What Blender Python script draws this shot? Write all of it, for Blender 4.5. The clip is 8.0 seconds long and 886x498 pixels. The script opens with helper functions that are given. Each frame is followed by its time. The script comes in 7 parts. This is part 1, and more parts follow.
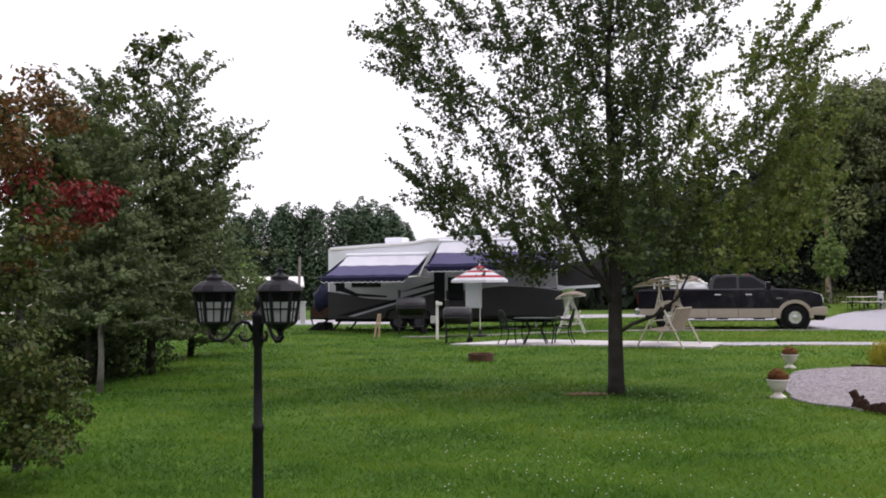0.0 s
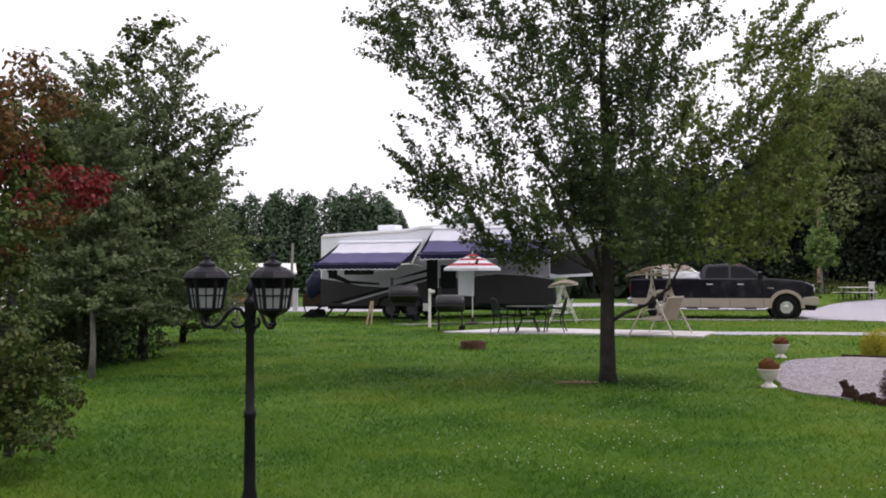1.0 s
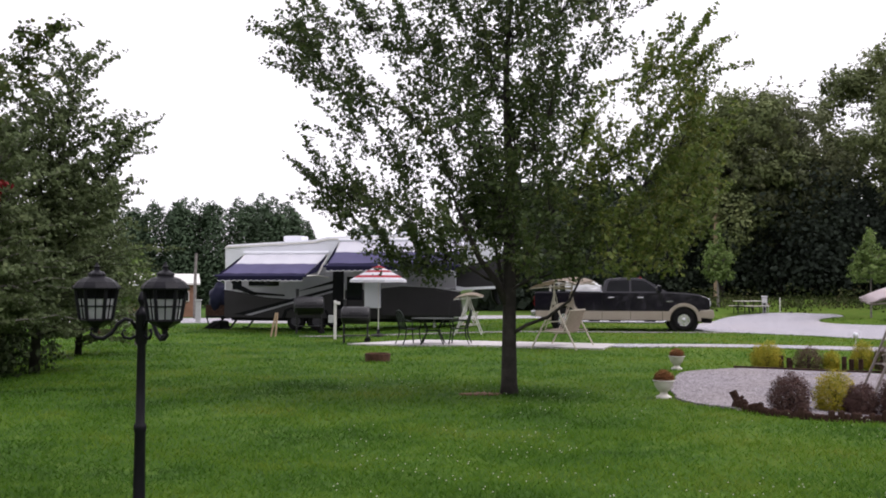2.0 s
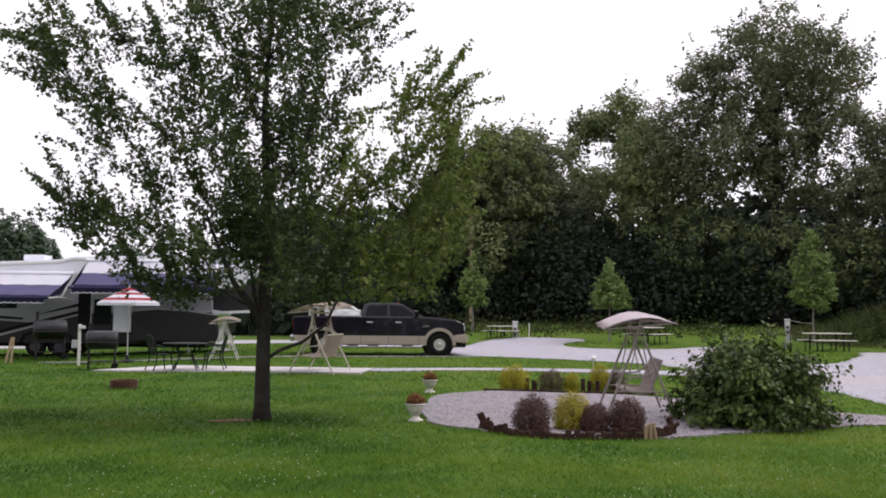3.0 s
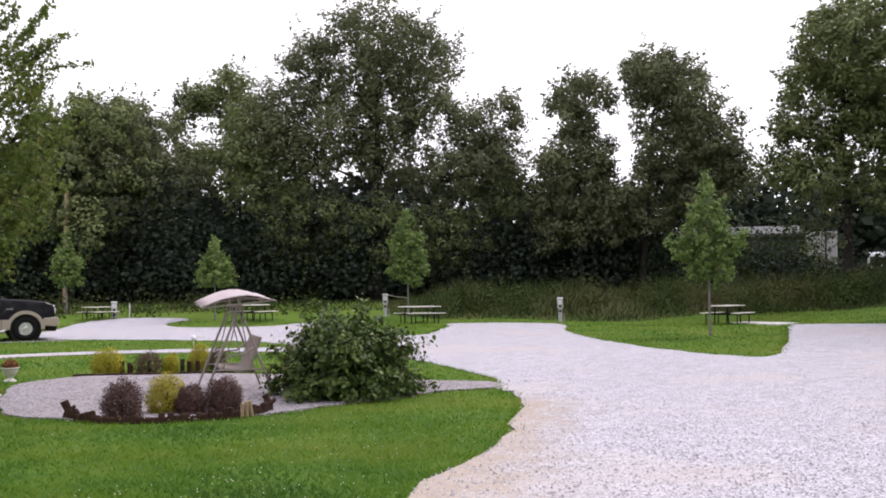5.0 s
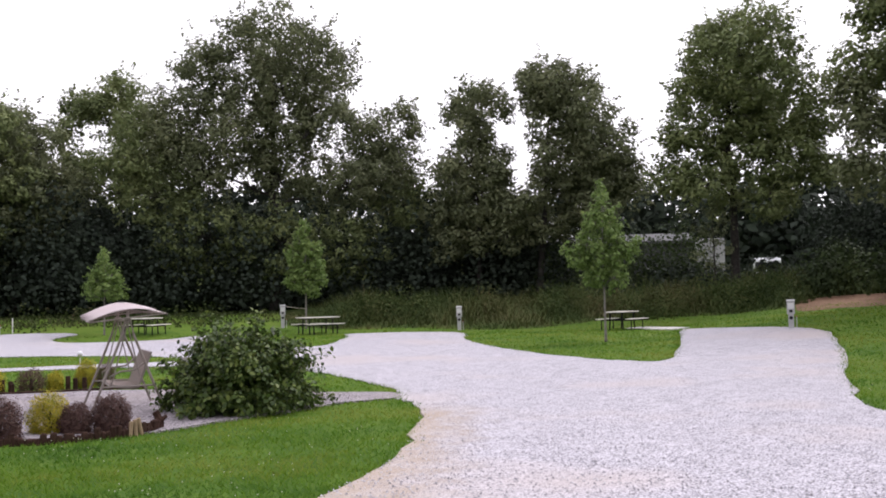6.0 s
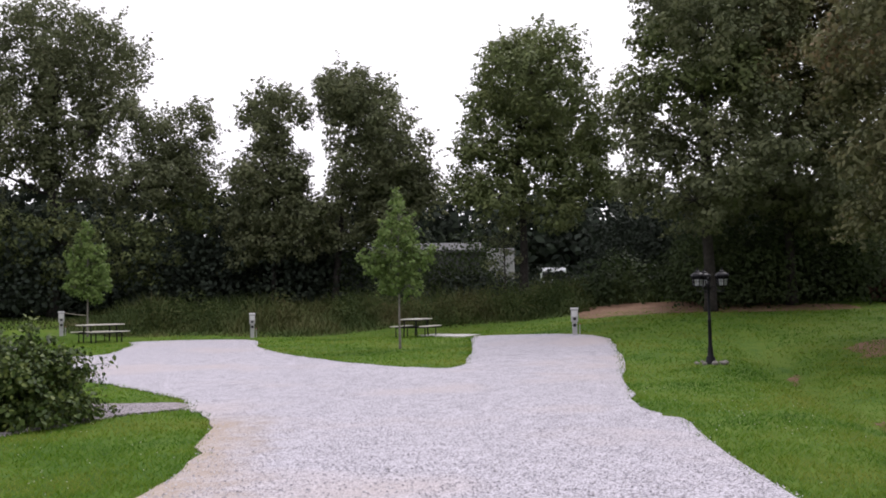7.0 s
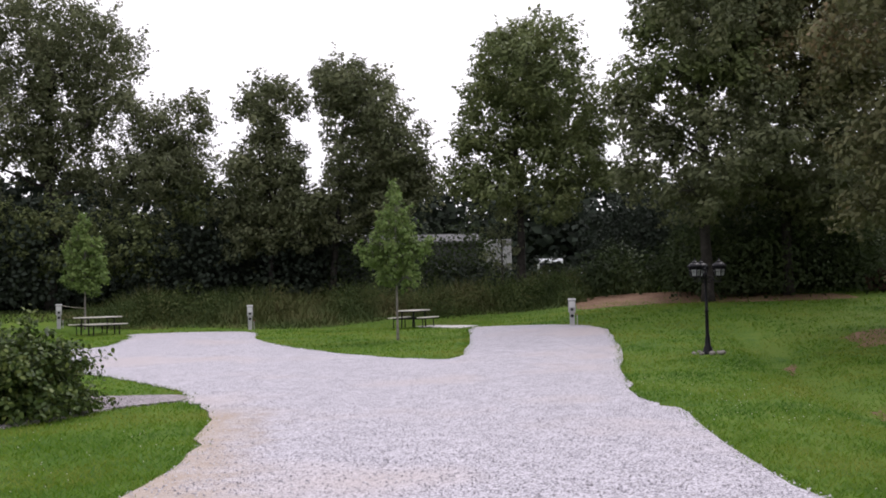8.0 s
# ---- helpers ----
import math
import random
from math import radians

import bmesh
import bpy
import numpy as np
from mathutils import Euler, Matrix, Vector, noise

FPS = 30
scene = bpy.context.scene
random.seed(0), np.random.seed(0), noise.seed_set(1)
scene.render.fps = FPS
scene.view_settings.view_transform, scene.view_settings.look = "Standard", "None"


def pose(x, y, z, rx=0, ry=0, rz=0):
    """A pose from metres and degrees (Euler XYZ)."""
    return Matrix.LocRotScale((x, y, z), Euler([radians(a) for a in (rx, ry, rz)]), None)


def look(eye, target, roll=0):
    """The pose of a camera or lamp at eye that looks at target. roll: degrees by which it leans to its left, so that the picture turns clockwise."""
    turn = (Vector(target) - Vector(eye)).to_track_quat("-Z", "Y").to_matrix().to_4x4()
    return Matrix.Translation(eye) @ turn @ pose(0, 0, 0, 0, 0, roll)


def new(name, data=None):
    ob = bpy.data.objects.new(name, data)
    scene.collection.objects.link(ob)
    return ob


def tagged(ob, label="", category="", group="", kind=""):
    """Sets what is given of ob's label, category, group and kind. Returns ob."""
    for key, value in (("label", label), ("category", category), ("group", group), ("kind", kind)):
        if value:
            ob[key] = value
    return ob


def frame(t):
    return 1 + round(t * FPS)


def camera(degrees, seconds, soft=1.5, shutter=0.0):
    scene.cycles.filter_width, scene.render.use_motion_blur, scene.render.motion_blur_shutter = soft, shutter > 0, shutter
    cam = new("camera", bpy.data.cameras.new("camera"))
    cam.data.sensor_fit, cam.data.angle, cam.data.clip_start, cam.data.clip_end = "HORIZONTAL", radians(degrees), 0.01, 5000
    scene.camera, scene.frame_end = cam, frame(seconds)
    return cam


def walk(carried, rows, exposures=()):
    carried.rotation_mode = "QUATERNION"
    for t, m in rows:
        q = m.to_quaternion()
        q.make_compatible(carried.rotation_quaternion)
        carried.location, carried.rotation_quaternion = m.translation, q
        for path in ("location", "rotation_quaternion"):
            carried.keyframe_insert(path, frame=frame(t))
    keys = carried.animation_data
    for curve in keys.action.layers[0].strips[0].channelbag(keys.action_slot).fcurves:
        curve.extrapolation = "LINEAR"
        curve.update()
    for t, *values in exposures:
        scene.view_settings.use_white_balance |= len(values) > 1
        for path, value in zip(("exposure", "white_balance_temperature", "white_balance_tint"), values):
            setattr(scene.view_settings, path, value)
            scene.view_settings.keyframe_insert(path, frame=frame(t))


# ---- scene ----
cam = camera(49.07, 8.0, soft=1.85)
PATH = [
    (0, pose(0.000, 0.000, 1.7, 92.36, 0.49, -0.00)),
    (0.5, pose(0.000, -0.000, 1.7, 91.74, 0.02, 0.22)),
    (1, pose(0.000, 0.000, 1.7, 91.64, 0.12, -0.43)),
    (1.2, pose(0.015, -0.010, 1.7, 91.64, -0.04, -0.88)),
    (2.3, pose(0.100, -0.050, 1.7, 92.67, -0.54, -10.17)),
    (2.5, pose(0.125, -0.055, 1.7, 92.73, -0.92, -13.79)),
    (3, pose(0.180, -0.060, 1.7, 93.89, -0.56, -19.77)),
    (3.5, pose(0.240, -0.060, 1.7, 92.33, 0.37, -25.98)),
    (4, pose(0.300, -0.060, 1.7, 92.05, 0.64, -32.61)),
    (4.5, pose(0.350, -0.050, 1.7, 92.52, 0.47, -37.73)),
    (5, pose(0.400, -0.030, 1.7, 92.58, 0.52, -42.48)),
    (5.2, pose(0.425, -0.010, 1.7, 92.52, 0.88, -43.82)),
    (6.3, pose(0.560, 0.100, 1.7, 93.46, 1.06, -51.16)),
    (6.5, pose(0.580, 0.120, 1.7, 93.69, 0.85, -53.66)),
    (7, pose(0.610, 0.130, 1.7, 93.22, 1.08, -60.43)),
    (7.5, pose(0.610, 0.130, 1.7, 93.17, 1.14, -63.04)),
    (8, pose(0.590, 0.130, 1.7, 92.70, 1.31, -60.59)),
]
walk(cam, PATH, exposures=[(0.0, 0.03, 6200, 19), (2.5, -0.02, 6200, 19), (3.1, -0.06, 6200, 19), (4.2, 0.28, 6200, 19), (5.2, 0.28, 6200, 19), (6.3, 0.18, 6200, 19), (7.2, 0.02, 6200, 19), (8.0, 0.03, 6200, 19)])

# ---------------------------------------------------------------- light: bright overcast sky, weak wide sun
SUN_EL, SUN_ROT = radians(54), radians(101)
world = bpy.data.worlds.new("overcast")
scene.world = world
world.use_nodes = True
wn, wl = world.node_tree.nodes, world.node_tree.links
wn.clear()
w_out = wn.new("ShaderNodeOutputWorld")
w_bg = wn.new("ShaderNodeBackground")
w_sky = wn.new("ShaderNodeTexSky")
w_sky.sky_type = "NISHITA"
w_sky.sun_disc = False
w_sky.sun_elevation, w_sky.sun_rotation = SUN_EL, SUN_ROT
w_sky.air_density, w_sky.dust_density = 1.0, 4.0
w_hsv = wn.new("ShaderNodeHueSaturation")
w_hsv.inputs["Saturation"].default_value = 0.1
w_mix = wn.new("ShaderNodeMix")
w_mix.data_type = "RGBA"
w_mix.inputs[0].default_value = 0.80
w_mix.inputs[7].default_value = (9.6, 9.4, 9.3, 1)      # even cloud layer
wl.new(w_sky.outputs[0], w_hsv.inputs["Color"])
wl.new(w_hsv.outputs[0], w_mix.inputs[6])
wl.new(w_mix.outputs[2], w_bg.inputs["Color"])
w_bg.inputs["Strength"].default_value = 0.145
wl.new(w_bg.outputs[0], w_out.inputs["Surface"])

sun_data = bpy.data.lights.new("sun", "SUN")
sun_data.energy, sun_data.angle, sun_data.color = 1.6, radians(25), (1.0, 0.96, 0.9)
sun = new("sun", sun_data)
sun_dir = Vector((math.sin(SUN_ROT) * math.cos(SUN_EL), math.cos(SUN_ROT) * math.cos(SUN_EL), math.sin(SUN_EL)))
sun.matrix_world = look(sun_dir * 50, (0, 0, 0))


# ---------------------------------------------------------------- materials
def base_mat(name):
    m = bpy.data.materials.new(name)
    m.use_nodes = True
    n = m.node_tree.nodes
    return m, n, m.node_tree.links, n["Principled BSDF"]


def ramp_node(n, cols, stops=None):
    r = n.new("ShaderNodeValToRGB")
    e = r.color_ramp.elements
    k = len(cols)
    while len(e) < k:
        e.new(0.5)
    for i, c in enumerate(cols):
        e[i].position = stops[i] if stops else i / max(1, k - 1)
        e[i].color = (*c, 1)
    return r


def surf(name, cols, scale=8.0, rough=0.6, metal=0.0, bump=0.0, bscale=60.0, spec=0.5, fine=0.25, coat=0.0):
    """Noise-varied surface at two scales, with fine relief."""
    m, n, l, b = base_mat(name)
    tc = n.new("ShaderNodeTexCoord")
    big = n.new("ShaderNodeTexNoise")
    big.inputs["Scale"].default_value, big.inputs["Detail"].default_value = scale, 5
    small = n.new("ShaderNodeTexNoise")
    small.inputs["Scale"].default_value, small.inputs["Detail"].default_value = bscale, 3
    l.new(tc.outputs["Object"], big.inputs["Vector"])
    l.new(tc.outputs["Object"], small.inputs["Vector"])
    mix = n.new("ShaderNodeMath")
    mix.operation = "MULTIPLY_ADD"
    mix.inputs[1].default_value = fine
    sub = n.new("ShaderNodeMath")
    sub.operation = "MULTIPLY_ADD"
    sub.inputs[1].default_value, sub.inputs[2].default_value = 1.8, -0.4 - fine / 2
    l.new(big.outputs[0], sub.inputs[0])
    l.new(small.outputs[0], mix.inputs[0])
    l.new(sub.outputs[0], mix.inputs[2])
    r = ramp_node(n, cols)
    l.new(mix.outputs[0], r.inputs[0])
    l.new(r.outputs[0], b.inputs["Base Color"])
    b.inputs["Roughness"].default_value, b.inputs["Metallic"].default_value = rough, metal
    b.inputs["Specular IOR Level"].default_value = spec
    b.inputs["Coat Weight"].default_value = coat
    if bump:
        bp = n.new("ShaderNodeBump")
        bp.inputs["Strength"].default_value, bp.inputs["Distance"].default_value = bump, 0.01
        l.new(small.outputs[0], bp.inputs["Height"])
        l.new(bp.outputs[0], b.inputs["Normal"])
    return m


def plus_drift(n, l, tc, sock, much):
    """Adds a slow drift along x: the lawn is lush on one side of the grounds and yellower by the sites."""
    xyz = n.new("ShaderNodeSeparateXYZ")
    l.new(tc.outputs["Object"], xyz.inputs[0])
    mr = n.new("ShaderNodeMapRange")
    mr.interpolation_type = "SMOOTHSTEP"
    mr.inputs["From Min"].default_value, mr.inputs["From Max"].default_value = 1.0, 13.0
    mr.inputs["To Min"].default_value, mr.inputs["To Max"].default_value = -0.15 * much, much
    l.new(xyz.outputs[0], mr.inputs["Value"])
    add = n.new("ShaderNodeMath")
    l.new(sock, add.inputs[0])
    l.new(mr.outputs[0], add.inputs[1])
    return add.outputs[0]


def leaf_mat(name, cols, rough=0.55, through_light=0.3, patch=0.35, vary=0.7, pscale=0.9, dry=0.0):
    """Leaves: a colour for each leaf, drifting in patches; light comes through."""
    m, n, l, b = base_mat(name)
    geo = n.new("ShaderNodeNewGeometry")
    tc = n.new("ShaderNodeTexCoord")
    big = n.new("ShaderNodeTexNoise")
    big.inputs["Scale"].default_value, big.inputs["Detail"].default_value = pscale, 4
    l.new(tc.outputs["Object"], big.inputs["Vector"])
    a = n.new("ShaderNodeMath")
    a.operation = "MULTIPLY_ADD"
    a.inputs[1].default_value, a.inputs[2].default_value = patch * 2, -patch
    l.new(big.outputs[0], a.inputs[0])
    s = n.new("ShaderNodeMath")
    nar = n.new("ShaderNodeMath")
    nar.operation = "MULTIPLY_ADD"
    nar.inputs[1].default_value, nar.inputs[2].default_value = vary, 0.5 - vary / 2
    l.new(geo.outputs["Random Per Island"], nar.inputs[0])
    l.new(nar.outputs[0], s.inputs[0])
    l.new(a.outputs[0], s.inputs[1])
    r = ramp_node(n, cols)
    l.new(s.outputs[0], r.inputs[0])
    if dry:
        l.new(plus_drift(n, l, tc, s.outputs[0], dry), r.inputs[0])
    l.new(r.outputs[0], b.inputs["Base Color"])
    b.inputs["Roughness"].default_value = rough
    b.inputs["Specular IOR Level"].default_value = 0.22
    tr = n.new("ShaderNodeBsdfTranslucent")
    l.new(r.outputs[0], tr.inputs["Color"])
    mx = n.new("ShaderNodeMixShader")
    mx.inputs[0].default_value = through_light
    l.new(b.outputs[0], mx.inputs[1])
    l.new(tr.outputs[0], mx.inputs[2])
    l.new(mx.outputs[0], n["Material Output"].inputs["Surface"])
    return m


def glass_mat(name, tint, rough=0.05):
    m, n, l, b = base_mat(name)
    b.inputs["Base Color"].default_value = (*tint, 1)
    b.inputs["Roughness"].default_value = rough
    b.inputs["Specular IOR Level"].default_value = 0.35
    return m


def ground_mat(name, cols, stops, scale, fine_scale, speck_scale, speck, bump, rough=0.9, dry=0.0):
    """Ground: drifts, middle grain and single specks."""
    m, n, l, b = base_mat(name)
    tc = n.new("ShaderNodeTexCoord")
    outs = []
    for sc, det in ((scale, 4), (fine_scale, 4), (speck_scale, 2)):
        t = n.new("ShaderNodeTexNoise")
        t.inputs["Scale"].default_value, t.inputs["Detail"].default_value = sc, det
        l.new(tc.outputs["Object"], t.inputs["Vector"])
        outs.append(t.outputs[0])
    add = n.new("ShaderNodeMath")
    add.operation = "MULTIPLY_ADD"
    add.inputs[1].default_value = 0.55
    l.new(outs[1], add.inputs[0])
    half = n.new("ShaderNodeMath")
    half.operation = "MULTIPLY"
    half.inputs[1].default_value = 0.55
    l.new(outs[0], half.inputs[0])
    l.new(half.outputs[0], add.inputs[2])
    add2 = n.new("ShaderNodeMath")
    add2.operation = "MULTIPLY_ADD"
    add2.inputs[1].default_value = speck
    l.new(outs[2], add2.inputs[0])
    l.new(add.outputs[0], add2.inputs[2])
    off = n.new("ShaderNodeMath")
    off.operation = "SUBTRACT"
    off.inputs[1].default_value = speck / 2
    l.new(add2.outputs[0], off.inputs[0])
    r = ramp_node(n, cols, stops)
    l.new(plus_drift(n, l, tc, off.outputs[0], dry) if dry else off.outputs[0], r.inputs[0])
    l.new(r.outputs[0], b.inputs["Base Color"])
    b.inputs["Roughness"].default_value = rough
    b.inputs["Specular IOR Level"].default_value = 0.2
    bp = n.new("ShaderNodeBump")
    bp.inputs["Strength"].default_value, bp.inputs["Distance"].default_value = bump, 0.03
    l.new(outs[2], bp.inputs["Height"])
    l.new(bp.outputs[0], b.inputs["Normal"])
    return m


def gravel_mat(name, cols, warm, scale, dusty=None):
    """Crushed stone: a tone for each stone from cells, dark gaps between, warm dusty drifts.
    dusty: two plan points of a rim along which the stone is worn down to tan dust."""
    m, n, l, b = base_mat(name)
    tc = n.new("ShaderNodeTexCoord")
    vor = n.new("ShaderNodeTexVoronoi")
    vor.inputs["Scale"].default_value = scale
    l.new(tc.outputs["Object"], vor.inputs["Vector"])
    sep = n.new("ShaderNodeSeparateColor")
    l.new(vor.outputs["Color"], sep.inputs[0])
    r = ramp_node(n, [tuple(0.6 * c for c in cols[0]), cols[0], cols[1], cols[2]], [0.05, 0.2, 0.5, 0.95])
    mid = n.new("ShaderNodeTexNoise")
    mid.inputs["Scale"].default_value, mid.inputs["Detail"].default_value = 2.4, 6
    l.new(tc.outputs["Object"], mid.inputs["Vector"])
    add = n.new("ShaderNodeMath")
    add.operation = "MULTIPLY_ADD"
    add.inputs[1].default_value = 0.5
    off = n.new("ShaderNodeMath")
    off.operation = "ADD"
    off.inputs[1].default_value = -0.25
    l.new(mid.outputs[0], add.inputs[0])
    l.new(sep.outputs[0], off.inputs[0])
    l.new(off.outputs[0], add.inputs[2])
    l.new(add.outputs[0], r.inputs[0])
    big = n.new("ShaderNodeTexNoise")
    big.inputs["Scale"].default_value, big.inputs["Detail"].default_value = 0.28, 5
    l.new(tc.outputs["Object"], big.inputs["Vector"])
    r2 = ramp_node(n, [(0, 0, 0), (0.75, 0.75, 0.75)], [0.52, 0.72])
    l.new(big.outputs[0], r2.inputs[0])
    mx = n.new("ShaderNodeMix")
    mx.data_type = "RGBA"
    mx.inputs[7].default_value = (*warm, 1)
    l.new(r2.outputs[0], mx.inputs[0])
    l.new(r.outputs[0], mx.inputs[6])
    last = mx.outputs[2]
    if dusty:
        (ax, ay), (bx, by) = dusty
        L = math.hypot(bx - ax, by - ay)
        away = n.new("ShaderNodeVectorMath")
        away.operation = "DOT_PRODUCT"
        away.inputs[1].default_value = ((by - ay) / L, -(bx - ax) / L, 0)
        l.new(tc.outputs["Object"], away.inputs[0])
        ragged = n.new("ShaderNodeMath")
        ragged.operation = "MULTIPLY_ADD"
        ragged.inputs[1].default_value = 1.6
        l.new(mid.outputs[0], ragged.inputs[0])
        l.new(away.outputs["Value"], ragged.inputs[2])
        d0 = ax * (by - ay) / L - ay * (bx - ax) / L
        fade = n.new("ShaderNodeMapRange")
        fade.interpolation_type = "SMOOTHSTEP"
        fade.inputs["From Min"].default_value, fade.inputs["From Max"].default_value = d0 + 0.95, d0 + 2.3
        fade.inputs["To Min"].default_value, fade.inputs["To Max"].default_value = 0.85, 0.0
        l.new(ragged.outputs[0], fade.inputs["Value"])
        along = n.new("ShaderNodeVectorMath")
        along.operation = "DOT_PRODUCT"
        along.inputs[1].default_value = ((bx - ax) / L, (by - ay) / L, 0)
        l.new(tc.outputs["Object"], along.inputs[0])
        a0 = ax * (bx - ax) / L + ay * (by - ay) / L
        stop = n.new("ShaderNodeMapRange")
        stop.interpolation_type = "SMOOTHSTEP"
        stop.inputs["From Min"].default_value, stop.inputs["From Max"].default_value = a0 + L - 1.5, a0 + L + 0.5
        stop.inputs["To Min"].default_value, stop.inputs["To Max"].default_value = 1.0, 0.0
        l.new(along.outputs["Value"], stop.inputs["Value"])
        both = n.new("ShaderNodeMath")
        both.operation = "MULTIPLY"
        l.new(fade.outputs[0], both.inputs[0])
        l.new(stop.outputs[0], both.inputs[1])
        mx2 = n.new("ShaderNodeMix")
        mx2.data_type = "RGBA"
        mx2.inputs[7].default_value = (0.40, 0.325, 0.26, 1)
        l.new(both.outputs[0], mx2.inputs[0])
        l.new(last, mx2.inputs[6])
        last = mx2.outputs[2]
    l.new(last, b.inputs["Base Color"])
    b.inputs["Roughness"].default_value = 0.9
    b.inputs["Specular IOR Level"].default_value = 0.2
    bp = n.new("ShaderNodeBump")
    bp.inputs["Strength"].default_value, bp.inputs["Distance"].default_value = 0.7, 0.02
    l.new(sep.outputs[1], bp.inputs["Height"])
    l.new(bp.outputs[0], b.inputs["Normal"])
    return m


LAWN = ground_mat("lawn_soil_and_turf", [(0.0217, 0.0515, 0.0059), (0.0454, 0.1067, 0.0107), (0.0916, 0.1573, 0.0142), (0.1214, 0.1474, 0.0287)], [0.3, 0.5, 0.7, 0.95], 0.3, 2.6, 30, 0.5, 0.6, dry=0.12)
GRAVEL = gravel_mat("pale_limestone_gravel", [(0.27, 0.26, 0.292), (0.46, 0.44, 0.488), (0.62, 0.597, 0.648)], (0.49, 0.43, 0.42), 60, ((5.56, 6.13), (12.06, 10.93)))
PEA = gravel_mat("grey_pea_gravel", [(0.13, 0.115, 0.128), (0.27, 0.24, 0.262), (0.42, 0.385, 0.41)], (0.30, 0.26, 0.25), 36)
CONCRETE = ground_mat("broom_finished_concrete", [(0.40, 0.37, 0.37), (0.52, 0.49, 0.49), (0.60, 0.57, 0.57)], [0.3, 0.5, 0.7], 0.8, 6, 60, 0.2, 0.2)
DIRT = ground_mat("bare_reddish_dirt", [(0.09, 0.05, 0.03), (0.17, 0.10, 0.065), (0.25, 0.16, 0.10)], [0.3, 0.5, 0.72], 0.7, 6, 30, 0.5, 0.7)
GRASS = leaf_mat("lawn_grass_blades", [(0.0258, 0.0685, 0.0067), (0.0567, 0.1388, 0.0111), (0.1061, 0.1975, 0.0134), (0.1857, 0.2236, 0.035)], 0.8, 0.5, 1.0, 0.45, 0.5, 0.15)
WEEDS = leaf_mat("tall_weeds", [(0.032, 0.054, 0.015), (0.056, 0.086, 0.023), (0.095, 0.112, 0.037), (0.155, 0.128, 0.062)], 0.8, 0.3, 0.9, 0.4, 0.35)
# The weed colours cut by a third: tree shade is put into them.
ROUGH = leaf_mat("low_rough_grass_shade_toned", [(0.020, 0.036, 0.009), (0.038, 0.058, 0.015), (0.062, 0.075, 0.024), (0.095, 0.075, 0.040)], 0.8, 0.25, 0.9, 0.4, 0.35)
CLOVER = surf("white_clover_flower", [(0.42, 0.44, 0.34), (0.55, 0.56, 0.46)], 20, 0.8)
MAPLE = leaf_mat("maple_leaves", [(0.0375, 0.0582, 0.0188), (0.0563, 0.0862, 0.0253), (0.0751, 0.1107, 0.0319), (0.1172, 0.1266, 0.0413)], 0.5, 0.36)
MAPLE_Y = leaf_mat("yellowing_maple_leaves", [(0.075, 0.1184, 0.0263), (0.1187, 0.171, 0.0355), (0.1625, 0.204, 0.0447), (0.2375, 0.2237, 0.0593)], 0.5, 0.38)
OAK = leaf_mat("dark_oak_leaves", [(0.0877, 0.102, 0.0546), (0.122, 0.1397, 0.0717), (0.1679, 0.1852, 0.0921), (0.2289, 0.223, 0.1196)], 0.6, 0.32, 0.5, 0.4, 0.4)
OAK_G = leaf_mat("greener_tree_leaves", [(0.089, 0.1112, 0.0471), (0.136, 0.169, 0.0681), (0.1934, 0.2269, 0.089), (0.2615, 0.267, 0.1098)], 0.6, 0.28, 0.5, 0.4, 0.4)
OAK_R = leaf_mat("reddening_leaves", [(0.0837, 0.0941, 0.0472), (0.1256, 0.136, 0.0628), (0.1728, 0.1674, 0.0784), (0.314, 0.1439, 0.0891)], 0.6, 0.22, 0.55, 0.35, 0.4)
# Near-black leaf tones carry the wood's inner shade in their colour.
UNDER = leaf_mat("woodland_undergrowth_shade_toned", [(0.0164, 0.0236, 0.0182), (0.0243, 0.0334, 0.0243), (0.0329, 0.0455, 0.0291), (0.0535, 0.0729, 0.0365)], 0.8, 0.1, 0.6, 0.2, 0.3)
# Darker copy of the green leaves; shade below the crowns is in its colour.
SCRUB = leaf_mat("scrub_leaves_in_shade_tones", [(0.0195, 0.0299, 0.0117), (0.0312, 0.0481, 0.0169), (0.0455, 0.0676, 0.0221), (0.078, 0.0975, 0.0338)], 0.7, 0.2, 0.6, 0.35, 0.4)
CEDAR = leaf_mat("cedar_foliage", [(0.0505, 0.0802, 0.0454), (0.0683, 0.1069, 0.0583), (0.0891, 0.1337, 0.0713)], 0.7, 0.15, 0.4, 0.3)
CYPRESS = leaf_mat("feathery_cypress_foliage", [(0.0648, 0.09, 0.0396), (0.0945, 0.126, 0.054), (0.126, 0.1602, 0.0684), (0.171, 0.1935, 0.081)], 0.65, 0.35, 0.4, 0.5)
SAPLEAF = leaf_mat("young_maple_leaves", [(0.0907, 0.1452, 0.0362), (0.1271, 0.1975, 0.0511), (0.1694, 0.2439, 0.066), (0.2178, 0.2788, 0.0906)], 0.55, 0.35)
SHRUB = leaf_mat("glossy_shrub_leaves", [(0.0224, 0.0415, 0.0097), (0.049, 0.083, 0.0178), (0.0868, 0.1296, 0.0275), (0.1734, 0.2074, 0.0565)], 0.45, 0.28, 0.5, 0.8, 3.5)
FOREG = leaf_mat("green_pear_leaves", [(0.036, 0.056, 0.0144), (0.0544, 0.084, 0.0192), (0.08, 0.104, 0.024), (0.12, 0.1, 0.0272)], 0.5, 0.3)
RUST = leaf_mat("rust_and_olive_leaves", [(0.06, 0.05, 0.015), (0.11, 0.075, 0.02), (0.15, 0.075, 0.02), (0.17, 0.05, 0.02)], 0.5, 0.3)
